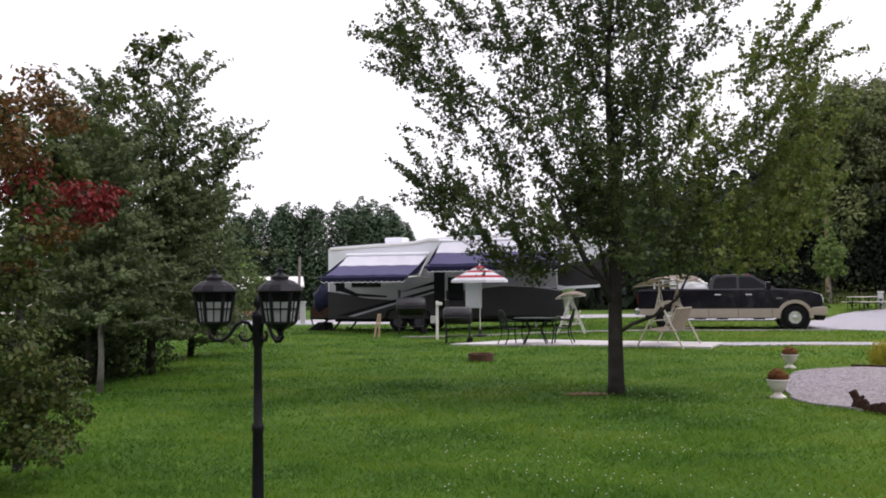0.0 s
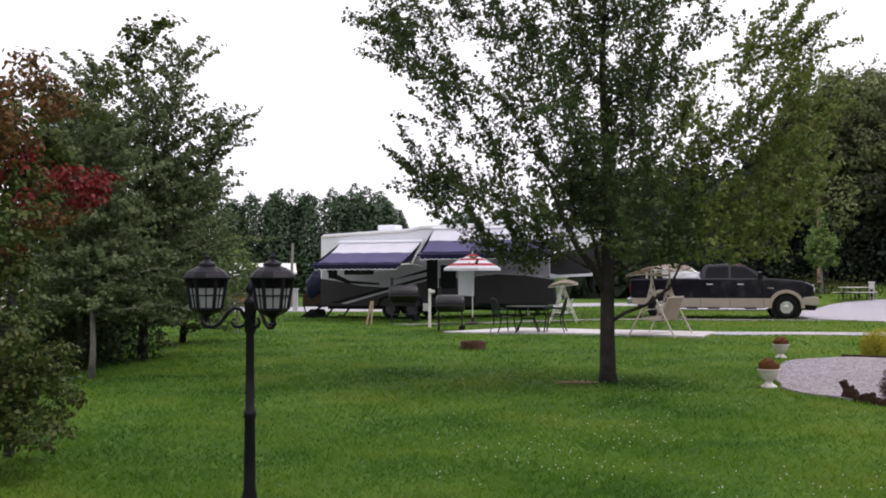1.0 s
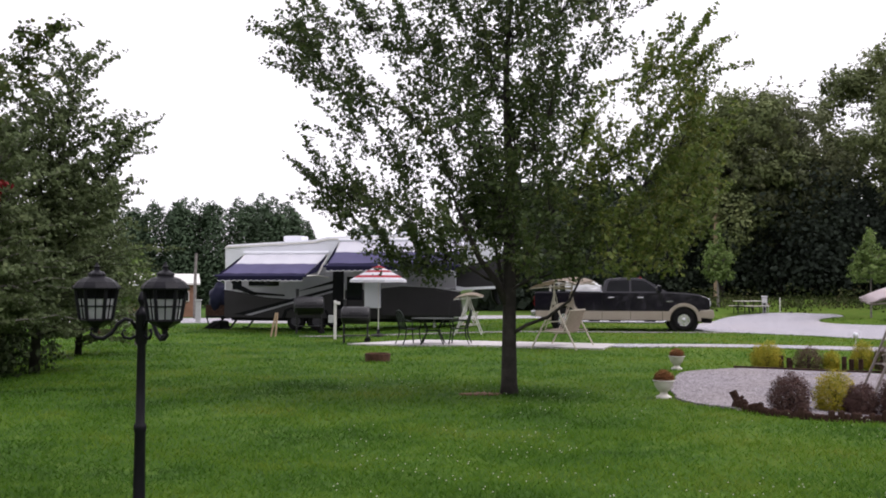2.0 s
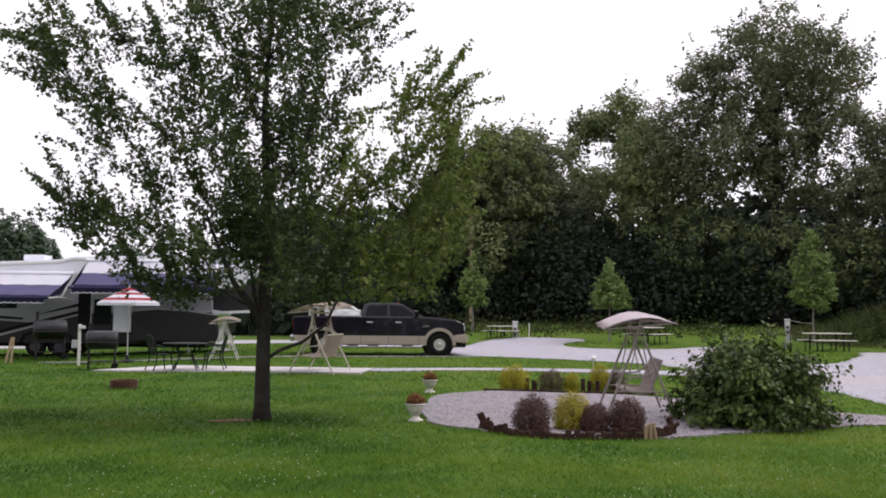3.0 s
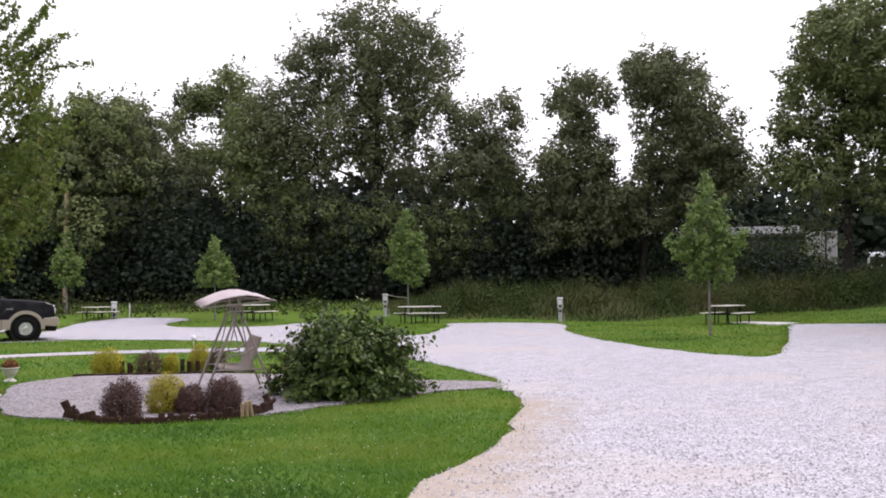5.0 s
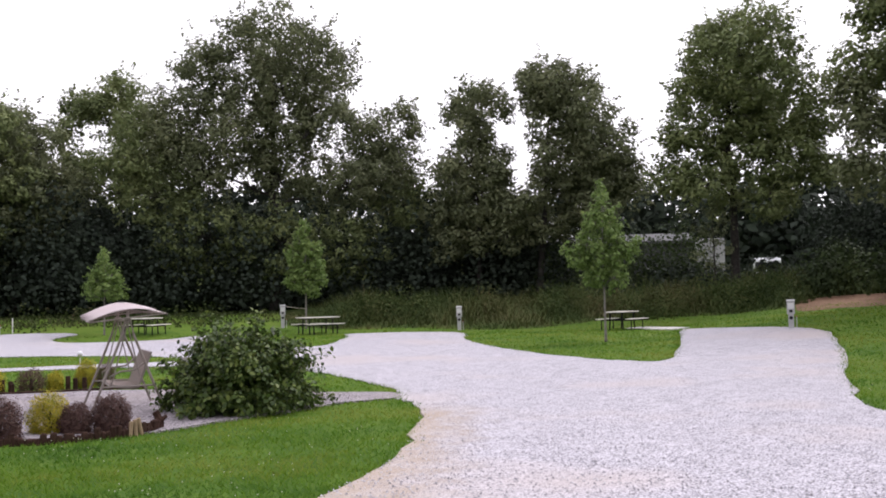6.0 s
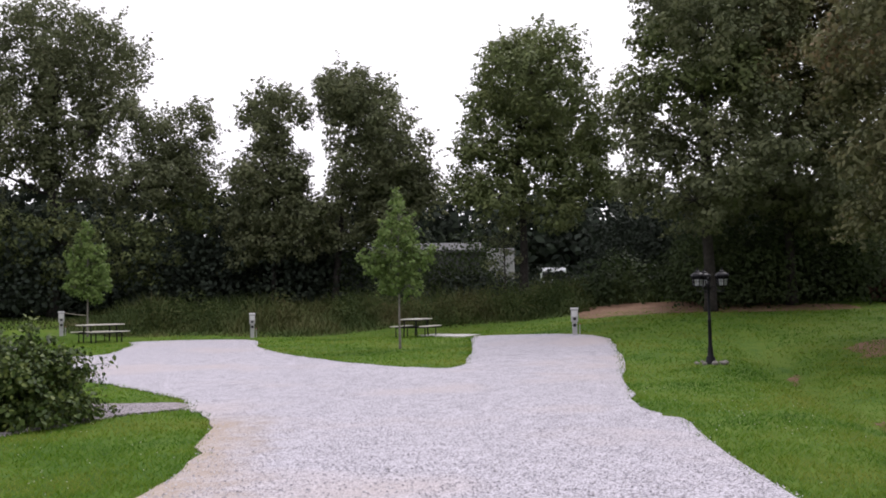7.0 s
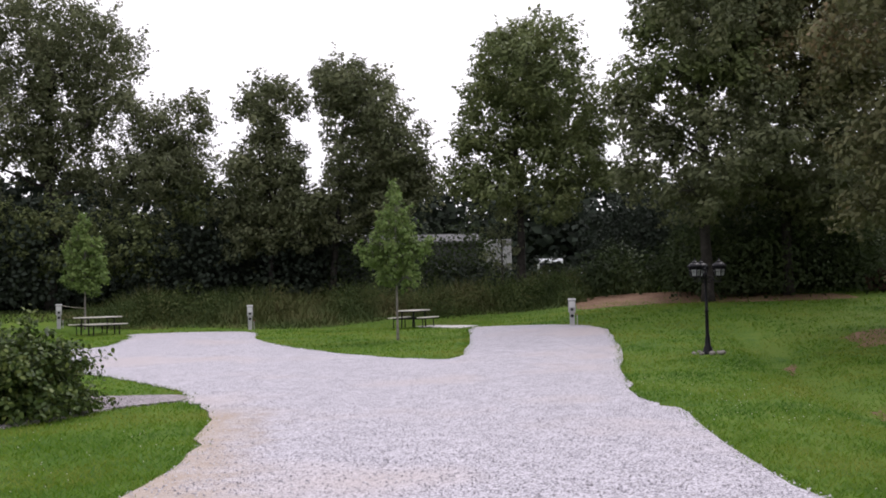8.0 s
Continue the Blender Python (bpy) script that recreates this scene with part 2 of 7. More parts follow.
RED = leaf_mat("crimson_leaves", [(0.11, 0.012, 0.014), (0.18, 0.020, 0.022), (0.24, 0.035, 0.030)], 0.5, 0.3)
GOLD = leaf_mat("golden_cypress_sprays", [(0.1544, 0.1785, 0.0158), (0.3087, 0.294, 0.0248), (0.4987, 0.4095, 0.0383), (0.57, 0.378, 0.0338)], 0.7, 0.3, 0.5, 0.6, 3.0)
BARB = leaf_mat("purple_brown_barberry_leaves", [(0.054, 0.0285, 0.0285), (0.09, 0.048, 0.0435), (0.1275, 0.0735, 0.06), (0.18, 0.12, 0.075)], 0.7, 0.2, 0.3, 0.5)
DRYP = leaf_mat("rusty_dried_flowers", [(0.16, 0.07, 0.03), (0.26, 0.11, 0.045), (0.34, 0.16, 0.07)], 0.8, 0.2)
BARK = surf("grey_brown_bark", [(0.016, 0.014, 0.013), (0.034, 0.030, 0.027), (0.065, 0.058, 0.052)], 5, 0.9, bump=1.0, bscale=40, spec=0.2)
BARK_P = surf("pale_grey_bark", [(0.10, 0.09, 0.08), (0.18, 0.165, 0.15), (0.26, 0.24, 0.22)], 6, 0.9, bump=0.8, bscale=50)


# ---------------------------------------------------------------- building helpers
def thing(name, x, y, z, rz=0.0, label="", category="", group="", kind="", s=1.0):
    e = new(name)
    e.empty_display_size = 0.2
    e.matrix_world = pose(x, y, z, 0, 0, rz) @ Matrix.Diagonal((s, s, s, 1))
    return tagged(e, label, category, group, kind)


def mesh_of(name, bm, material, smooth=False):
    me = bpy.data.meshes.new(name)
    bm.to_mesh(me)
    bm.free()
    me.materials.append(material)
    if smooth:
        me.polygons.foreach_set("use_smooth", np.ones(len(me.polygons), dtype=bool))
    return me


def part(name, bm, material, parent, label="", smooth=False):
    ob = new(name, mesh_of(name, bm, material, smooth))
    ob.parent = parent
    return tagged(ob, label)


def B():
    return bmesh.new()


def box(bm, x0, x1, y0, y1, z0, z1, bevel=0.0, m=None):
    mat = Matrix.LocRotScale(((x0 + x1) / 2, (y0 + y1) / 2, (z0 + z1) / 2), None, (abs(x1 - x0), abs(y1 - y0), abs(z1 - z0)))
    vs = bmesh.ops.create_cube(bm, size=1.0, matrix=(m @ mat) if m else mat)["verts"]
    if bevel:
        es = list({e for v in vs for e in v.link_edges})
        bmesh.ops.bevel(bm, geom=es, offset=bevel, segments=2, affect="EDGES", profile=0.7)
    return bm


def tube(bm, pts, rad, n=8, cap=True):
    """A swept round bar through pts; rad: one radius or one for each point."""
    P = [Vector(p) for p in pts]
    R = rad if isinstance(rad, (list, tuple)) else [rad] * len(P)
    rings = []
    for i, p in enumerate(P):
        d = (P[min(i + 1, len(P) - 1)] - P[max(i - 1, 0)])
        d = d.normalized() if d.length > 1e-9 else Vector((0, 0, 1))
        up = Vector((0, 0, 1)) if abs(d.z) < 0.95 else Vector((1, 0, 0))
        a = d.cross(up).normalized()
        b = a.cross(d)
        rings.append([bm.verts.new(p + (a * math.cos(2 * math.pi * k / n) + b * math.sin(2 * math.pi * k / n)) * R[i]) for k in range(n)])
    for r0, r1 in zip(rings, rings[1:]):
        for k in range(n):
            bm.faces.new((r0[k], r0[(k + 1) % n], r1[(k + 1) % n], r1[k]))
    if cap:
        bm.faces.new(list(reversed(rings[0])))
        bm.faces.new(rings[-1])
    return bm


def lathe(bm, prof, n=16, m=None, cap=True):
    """A turned shape from (radius, height) pairs."""
    rings = []
    for r, z in prof:
        ring = []
        for k in range(n):
            v = Vector((r * math.cos(2 * math.pi * k / n), r * math.sin(2 * math.pi * k / n), z))
            ring.append(bm.verts.new(m @ v if m else v))
        rings.append(ring)
    for r0, r1 in zip(rings, rings[1:]):
        for k in range(n):
            bm.faces.new((r0[k], r0[(k + 1) % n], r1[(k + 1) % n], r1[k]))
    if cap:
        bm.faces.new(list(reversed(rings[0])))
        bm.faces.new(rings[-1])
    return bm


def slab_xz(bm, prof, y0, y1, taper=0.0, bevel=0.0):
    """A side outline in x and z, given thickness in y; taper draws the top in."""
    zs = [p[1] for p in prof]
    lo, hi = min(zs), max(zs)
    mid, half = (y0 + y1) / 2, (y1 - y0) / 2
    a, b = [], []
    for x, z in prof:
        k = half - taper * (z - lo) / max(1e-6, hi - lo)
        a.append(bm.verts.new((x, mid - k, z)))
        b.append(bm.verts.new((x, mid + k, z)))
    n = len(prof)
    fs = [bm.faces.new(a), bm.faces.new(list(reversed(b)))]
    for i in range(n):
        fs.append(bm.faces.new((a[i], b[i], b[(i + 1) % n], a[(i + 1) % n])))
    bmesh.ops.recalc_face_normals(bm, faces=fs)
    if bevel:
        bmesh.ops.bevel(bm, geom=list({e for f in fs for e in f.edges}), offset=bevel, segments=2, affect="EDGES", profile=0.7)
    return bm


def arrays_mesh(name, verts, faces_idx, size, material, normals=None):
    """A mesh from numpy arrays; all faces have the same number of corners. normals: one for each corner point."""
    me = bpy.data.meshes.new(name)
    nf = len(faces_idx) // size
    me.vertices.add(len(verts))
    me.vertices.foreach_set("co", np.asarray(verts, dtype=np.float32).ravel())
    me.loops.add(len(faces_idx))
    me.loops.foreach_set("vertex_index", np.asarray(faces_idx, dtype=np.int32))
    me.polygons.add(nf)
    me.polygons.foreach_set("loop_start", np.arange(0, nf * size, size, dtype=np.int32))
    me.update(calc_edges=True)
    me.validate()
    me.materials.append(material)
    if normals is not None:
        me.normals_split_custom_set_from_vertices(normals)
    return me


# ---------------------------------------------------------------- lie of the land
def sstep(a, b, x):
    t = np.clip((x - a) / (b - a), 0, 1)
    return t * t * (3 - 2 * t)


DITCH = [(31.0, 6.6), (26.4, 5.0), (24.2, 4.3), (21.5, 3.5), (19.1, 2.5), (16.4, 1.65), (14.2, 0.95), (11.5, -0.2), (8.0, -2.5)]


def line_gap(x, y, line):
    """Distance in plan to a line of points."""
    best = np.full(np.shape(x), 1e9)
    for (ax, ay), (bx, by) in zip(line, line[1:]):
        dx, dy = bx - ax, by - ay
        f = np.clip(((x - ax) * dx + (y - ay) * dy) / (dx * dx + dy * dy), 0, 1)
        best = np.minimum(best, np.hypot(x - ax - f * dx, y - ay - f * dy))
    return best


def land(x, y):
    """Height of the ground: gentle rise to the sites, wooded bank behind, swale beside the lawn."""
    x, y = np.asarray(x, dtype=float), np.asarray(y, dtype=float)
    d = np.hypot(x, y)
    az = np.degrees(np.arctan2(x, y))
    z = 0.3 * sstep(16, 42, d) * sstep(-4, 12, az) * (1 - sstep(95, 150, az))
    z = z + (0.95 * sstep(43, 54, d) + 1.2 * sstep(54, 110, d)) * sstep(13, 23, az) * (1 - sstep(95, 150, az))
    z = z + 0.9 * sstep(24, 46, d) * sstep(58, 76, az) * (1 - sstep(95, 150, az))
    s = -(x + 3.2) - 0.16 * (y - 8)
    z = z - 0.9 * sstep(0, 7, s) * (1 - sstep(26, 44, d)) * sstep(-12, 4, y)
    z = z - 0.24 * np.exp(-(line_gap(x, y, DITCH) / 0.75) ** 2)
    return z


def gz(x, y):
    return float(land(x, y))


def spline(pts, step=6, closed=True):
    """Catmull-Rom outline through plan points."""
    n, out = len(pts), []
    last = n if closed else n - 1
    for i in range(last):
        p = [pts[(i + k - 1) % n] if closed else pts[min(max(i + k - 1, 0), n - 1)] for k in range(4)]
        for j in range(step):
            t = j / step
            out.append(tuple(0.5 * (2 * p[1][c] + (p[2][c] - p[0][c]) * t + (2 * p[0][c] - 5 * p[1][c] + 4 * p[2][c] - p[3][c]) * t * t
                                    + (3 * p[1][c] - p[0][c] - 3 * p[2][c] + p[3][c]) * t ** 3) for c in (0, 1)))
    if not closed:
        out.append(tuple(pts[-1]))
    return out


def inside(px, py, poly):
    """Which of the points lie inside the outline."""
    r = np.zeros(len(px), dtype=bool)
    n = len(poly)
    for i in range(n):
        x0, y0 = poly[i]
        x1, y1 = poly[(i + 1) % n]
        if y0 == y1:
            continue
        hitm = ((y0 > py) != (y1 > py)) & (px < (x1 - x0) * (py - y0) / (y1 - y0) + x0)
        r ^= hitm
    return r


def sheet(name, outline, material, lift, cell=1.0, rough_edge=0.0, skirt=0.05):
    """A sheet that follows the land inside an outline, with a turned-down edge."""
    bm = B()
    rnd = random.Random(len(name))
    pts = [(x + rnd.uniform(-rough_edge, rough_edge), y + rnd.uniform(-rough_edge, rough_edge)) for x, y in outline]
    bm.faces.new([bm.verts.new((x, y, 0)) for x, y in pts])
    bmesh.ops.triangulate(bm, faces=bm.faces[:])
    for axis in (0, 1):
        lo = min(p[axis] for p in pts)
        hi = max(p[axis] for p in pts)
        c = math.floor(lo / cell) * cell + cell
        while c < hi:
            co, no = [0, 0, 0], [0, 0, 0]
            co[axis], no[axis] = c, 1
            bmesh.ops.bisect_plane(bm, geom=bm.verts[:] + bm.edges[:] + bm.faces[:], plane_co=co, plane_no=no)
            c += cell
    bmesh.ops.recalc_face_normals(bm, faces=bm.faces[:])
    if bm.faces[:][0].normal.z < 0:
        bmesh.ops.reverse_faces(bm, faces=bm.faces[:])
    rim = [e for e in bm.edges if e.is_boundary]
    got = bmesh.ops.extrude_edge_only(bm, edges=rim)
    low = {v for v in got["geom"] if isinstance(v, bmesh.types.BMVert)}
    for v in bm.verts:
        v.co.z = gz(v.co.x, v.co.y) + lift - (skirt + lift if v in low else 0)
    return new(name, mesh_of(name, bm, material))

# ---------------------------------------------------------------- materials of the things
BLACK_IRON = surf("black_painted_iron", [(0.006, 0.006, 0.008), (0.013, 0.012, 0.016)], 12, 0.38, bump=0.15, bscale=90, spec=0.13)
FROSTED = leaf_mat("seeded_lantern_glass", [(0.45, 0.47, 0.48), (0.62, 0.64, 0.65), (0.75, 0.76, 0.76)], 0.2, 0.5, 0.3)
WHITE_GEL = surf("white_trailer_skin", [(0.76, 0.7663, 0.824), (0.8265, 0.8342, 0.8961)], 1.5, 0.35, coat=0.3)
GREY_SKIN = surf("warm_grey_trailer_skin", [(0.3312, 0.3196, 0.3519), (0.4048, 0.3948, 0.4284)], 1.5, 0.4)
CHARCOAL = surf("charcoal_trailer_skin", [(0.020, 0.017, 0.022), (0.030, 0.026, 0.032)], 1.5, 0.3, spec=0.4)
BLACK_VINYL = surf("black_vinyl_stripe", [(0.008, 0.008, 0.010), (0.014, 0.014, 0.016)], 3, 0.4, spec=0.08)
AWN_WHITE = surf("white_awning_cloth", [(0.82, 0.81, 0.8798), (0.88, 0.87, 0.92)], 2.5, 0.8, bump=0.1)
AWN_SLATE = surf("slate_blue_awning_cloth", [(0.1426, 0.1306, 0.2572), (0.184, 0.1702, 0.3255)], 2.0, 0.8, bump=0.1)
AWN_NAVY = surf("navy_awning_cloth", [(0.026, 0.025, 0.060), (0.042, 0.038, 0.088)], 2.5, 0.8, bump=0.1, spec=0.08)
NAVY_TARP = surf("navy_tarpaulin", [(0.013, 0.0143, 0.0325), (0.026, 0.0273, 0.0553)], 3, 0.55, bump=0.4, bscale=14, spec=0.08)
DARK_GLASS = glass_mat("dark_tinted_glass", (0.008, 0.009, 0.013), 0.02)
RUBBER = surf("black_tyre_rubber", [(0.008, 0.008, 0.009), (0.018, 0.017, 0.017)], 14, 0.85, bump=0.4, bscale=60, spec=0.08)
CHROME = surf("bright_chrome", [(0.42, 0.42, 0.44), (0.70, 0.69, 0.71)], 14, 0.18, metal=0.9)
ALU = surf("dull_aluminium", [(0.55, 0.55, 0.56), (0.66, 0.66, 0.66)], 6, 0.4, metal=0.8)
TRUCK_BLACK = surf("black_metallic_car_paint", [(0.0045, 0.0035, 0.008), (0.008, 0.006, 0.013)], 3, 0.12, coat=0.4, spec=0.3)
TRUCK_TAN = surf("tan_metallic_car_paint", [(0.36, 0.305, 0.255), (0.43, 0.37, 0.315)], 3, 0.3, metal=0.15, coat=0.6)
BRIGHT_RIM = surf("polished_forged_rim", [(0.60, 0.60, 0.62), (0.80, 0.80, 0.82)], 14, 0.25, metal=0.8)
LAMP_GLASS = surf("clear_headlamp", [(0.55, 0.55, 0.57), (0.7, 0.7, 0.72)], 10, 0.12)
RED_LENS = surf("red_tail_lens", [(0.25, 0.01, 0.012), (0.35, 0.02, 0.02)], 10, 0.2)
WELL = surf("black_wheel_well", [(0.004, 0.004, 0.004), (0.008, 0.008, 0.008)], 10, 0.95)
WHITE_TARP = surf("white_tarpaulin", [(0.60, 0.60, 0.62), (0.76, 0.76, 0.78)], 3, 0.6, bump=0.5, bscale=10)
TAUPE_STEEL = surf("taupe_powder_coated_steel", [(0.20, 0.17, 0.15), (0.27, 0.23, 0.21)], 9, 0.5)
TAN_STEEL = surf("pale_tan_painted_steel", [(0.42, 0.37, 0.31), (0.52, 0.46, 0.39)], 9, 0.5)
WHITE_STEEL = surf("white_painted_steel", [(0.60, 0.58, 0.55), (0.72, 0.70, 0.67)], 9, 0.5)
CANOPY_MAUVE = leaf_mat("faded_mauve_canopy_cloth", [(0.6944, 0.5936, 0.6272), (0.8288, 0.7504, 0.7728), (0.9184, 0.8624, 0.8736)], 0.85, 0.4)
CANOPY_TAN = surf("tan_canopy_cloth", [(0.36, 0.30, 0.24), (0.46, 0.39, 0.32)], 4, 0.85, bump=0.2)
SLING = surf("taupe_sling_mesh", [(0.22, 0.18, 0.16), (0.30, 0.25, 0.22)], 30, 0.8, bump=0.3, bscale=160)
SLING_TAN = surf("tan_striped_cushion", [(0.18, 0.138, 0.102), (0.264, 0.216, 0.168)], 14, 0.85, bump=0.3)
WROUGHT = surf("dark_green_black_iron", [(0.016, 0.022, 0.018), (0.03, 0.036, 0.030)], 14, 0.5, spec=0.08)
SMOKER_IRON = surf("sooty_black_steel", [(0.010, 0.010, 0.012), (0.024, 0.023, 0.025)], 6, 0.4, bump=0.2, spec=0.4)
RUSTY = surf("rusted_dark_steel", [(0.035, 0.016, 0.010), (0.075, 0.032, 0.018), (0.11, 0.05, 0.03)], 9, 0.9, bump=0.7)
URN_WHITE = surf("weathered_white_urn", [(0.52, 0.49, 0.45), (0.70, 0.67, 0.62)], 7, 0.7, bump=0.4)
BARKWOOD = surf("dark_brown_log_bark", [(0.020, 0.011, 0.009), (0.050, 0.028, 0.022), (0.085, 0.052, 0.040)], 9, 0.95, bump=1.0, bscale=50, spec=0.08)
CUTWOOD = surf("pale_weathered_wood", [(0.26, 0.18, 0.11), (0.38, 0.28, 0.18)], 9, 0.85, bump=0.5)
PALEPLANK = surf("pale_grey_table_planks", [(0.58, 0.55, 0.50), (0.72, 0.69, 0.64)], 8, 0.7, bump=0.3)
PED_GREY = surf("pale_grey_painted_steel", [(0.33, 0.33, 0.335), (0.44, 0.44, 0.445)], 7, 0.5)
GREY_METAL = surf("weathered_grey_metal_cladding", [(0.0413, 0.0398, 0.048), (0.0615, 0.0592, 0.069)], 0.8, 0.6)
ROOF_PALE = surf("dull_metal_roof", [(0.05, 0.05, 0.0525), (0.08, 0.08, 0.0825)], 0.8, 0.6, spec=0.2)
CABIN_WOOD = surf("red_brown_plank_wall", [(0.20, 0.10, 0.065), (0.30, 0.16, 0.11)], 2, 0.85, bump=0.4)
CANOPY_RED = surf("red_umbrella_cloth", [(0.42, 0.03, 0.05), (0.55, 0.05, 0.07)], 5, 0.8)
GREYWOOD = surf("grey_weathered_wood", [(0.20, 0.19, 0.18), (0.32, 0.30, 0.29)], 9, 0.85, bump=0.5)
STONE = surf("broken_stone", [(0.16, 0.14, 0.13), (0.30, 0.28, 0.26)], 8, 0.9, bump=0.8)
TRAILER_DULL = surf("weathered_white_trailer_skin", [(0.306, 0.2975, 0.3145), (0.425, 0.4165, 0.4335)], 1.2, 0.6, bump=0.2)

STONES = leaf_mat("loose_limestone_chips", [(0.15, 0.14, 0.155), (0.30, 0.285, 0.31), (0.45, 0.43, 0.46), (0.60, 0.58, 0.61)], 0.85, 0.0, 0.2)

# ---------------------------------------------------------------- ground and paving
def build_ground():
    rings = [0.0, 1.5] + [2.5 * 1.042 ** k for k in range(110)] + [260, 320, 420, 600, 900, 1500, 3000]
    na = 256
    V, Fc = [], []
    for r in rings:
        a = np.linspace(0, 2 * np.pi, na, endpoint=False)
        x, y = r * np.sin(a), r * np.cos(a)
        V.append(np.stack([x, y, land(x, y)], 1))
    V = np.concatenate(V)
    k = np.arange(na)
    for i in range(len(rings) - 1):
        a, b = i * na + k, i * na + (k + 1) % na
        Fc.append(np.stack([a, b, b + na, a + na], 1)[:, ::-1])
    me = arrays_mesh("ground", V, np.concatenate(Fc).ravel(), 4, LAWN)
    return tagged(new("ground", me), "mown green lawn rising gently to a bank", "lawn", kind="structure")


ground = build_ground()

DRIVE = spline([(-3, -4.5), (-1.2, -1.0), (2.0, 2.6), (5.56, 6.13), (7.73, 7.31), (9.97, 9.0), (12.06, 10.93), (12.66, 11.95), (13.3, 12.5), (14.0, 13.4),
                (14.9, 15.4), (15.8, 17.6), (16.9, 21.5), (17.0, 24.6), (16.4, 27.4), (14.6, 30.2), (12.25, 32.8), (11.4, 33.5), (13.4, 36.8), (15.65, 40.3),
                (17.4, 42.4), (19.8, 43.1), (22.2, 41.4), (20.6, 40.2), (20.3, 38.6), (21.2, 36.9), (23.2, 36.3), (25.4, 36.9), (26.6, 35.6), (24.6, 32.2),
                (22.4, 28.0), (21.7, 25.8), (23.2, 25.7), (27.4, 29.2), (30.1, 31.7), (32.6, 27.9), (27.5, 22.85), (25.2, 20.1), (23.7, 17.8), (22.4, 15.1), (21.7, 12.9), (22.9, 12.2),
                (32.9, 17.2), (34.2, 17.4), (32.1, 12.2), (27.6, 9.7), (19.4, 6.6), (15.5, 5.0), (13.8, 3.8), (9.3, 1.6), (4, -2.6)], 5)
tagged(sheet("road", DRIVE, GRAVEL, 0.022, 1.0, 0.08), "pale crushed limestone drive with fingers for parking sites", "gravel road", kind="structure")

PAD = spline([(5.22, 14.3), (5.5, 15.7), (6.2, 17.5), (6.85, 18.9), (7.6, 19.4), (8.4, 19.6), (9.3, 19.15), (10.3, 18.5), (11.4, 17.2), (12.2, 15.1), (12.85, 13.7), (13.3, 12.75), (12.75, 12.05), (11.5, 12.3), (10.2, 12.0), (9.0, 11.95), (7.8, 11.75), (6.4, 12.2), (5.5, 13.4)], 5)
tagged(sheet("pavement", PAD, PEA, 0.034, 0.7, 0.03), "round pad of grey pea gravel with a spur to the drive", "gravel pad", kind="structure")

WALK = spline([(7.5, 26.9), (9.5, 26.7), (11.4, 26.3), (13.6, 25.3), (15.4, 24.2), (16.9, 23.2), (16.7, 22.0), (15.0, 22.6), (13.2, 24.1), (11.0, 25.3), (9.4, 25.75), (7.6, 25.9)], 4)
tagged(sheet("pavement", WALK, GRAVEL, 0.03, 0.8, 0.03), "narrow pale gravel footpath across the lawn", "footpath", kind="structure")

SLAB = [(0.2, 28.9), (1.9, 27.6), (6.9, 25.1), (7.7, 26.7), (4.6, 28.0), (2.4, 29.8)]
tagged(sheet("pavement", SLAB, CONCRETE, 0.05, 1.0, 0.0), "pale concrete patio slab set in the lawn", "concrete slab", kind="structure")
LANE = spline([(-1.2, 34.2), (1.0, 33.5), (6.0, 32.9), (12.2, 31.8), (12.2, 32.2), (6.0, 33.4), (1.0, 34.1), (-1.2, 34.6)], 4)
tagged(sheet("pavement", LANE, PEA, 0.02, 1.0, 0.03), "thin strip of grey gravel beside the parked trailer", "gravel strip", kind="structure")
BACK = [(-60, 52), (0, 47.5), (16, 44.5), (17, 47), (3, 54), (-60, 62)]
tagged(sheet("road", BACK, GRAVEL, 0.02, 2.0, 0.0), "pale gravel lane behind the trailer", "gravel road", kind="structure")
TABLE_SLAB = [(34.0, 18.2), (36.9, 22.0), (37.6, 21.4), (34.9, 17.9)]
tagged(sheet("pavement", TABLE_SLAB, CONCRETE, 0.045, 1.0, 0.0), "small concrete slab under a picnic table", "concrete slab", kind="structure")
MULCH = spline([(41.0, 15.7), (41.3, 14.3), (41.2, 13.0), (41.1, 9.8), (42.1, 6.8), (43.2, 4.9), (45.2, 5.6), (45.4, 7.4), (45.9, 10.9), (46.0, 14.5), (45.2, 17.2), (43.0, 17.0)], 4)
tagged(sheet("pavement", MULCH, DIRT, 0.02, 1.0, 0.1), "band of bare reddish dirt along the bank", "bare earth", kind="structure")
tagged(sheet("pavement", spline([(1.95, 15.55), (2.2, 15.35), (2.55, 15.4), (2.6, 15.6), (2.3, 15.75)], 4), DIRT, 0.02, 0.5, 0.03), "patch of bare dirt beside the tree", "bare earth", kind="structure")
for patch_ in ([(24.7, 4.5), (24.3, 3.95), (23.2, 3.75), (22.2, 3.7), (22.6, 4.1), (23.6, 4.5)],
               [(29.0, 3.7), (30.8, 3.35), (31.5, 2.5), (30.6, 1.5), (28.4, 1.0), (27.0, 1.7), (27.6, 2.5), (26.6, 3.0), (28.0, 3.3)],
               [(14.6, 1.15), (15.2, 0.8), (14.6, 0.0), (13.0, -0.4), (12.4, 0.4), (13.5, 0.85)],
               [(17.2, 2.0), (16.3, 1.8), (15.6, 1.3), (16.2, 1.35), (17.0, 1.75)]):
    tagged(sheet("pavement", spline(patch_, 7), DIRT, 0.004, 0.4, 0.10), "patch of bare reddish dirt beside the shallow ditch", "bare earth", kind="structure")
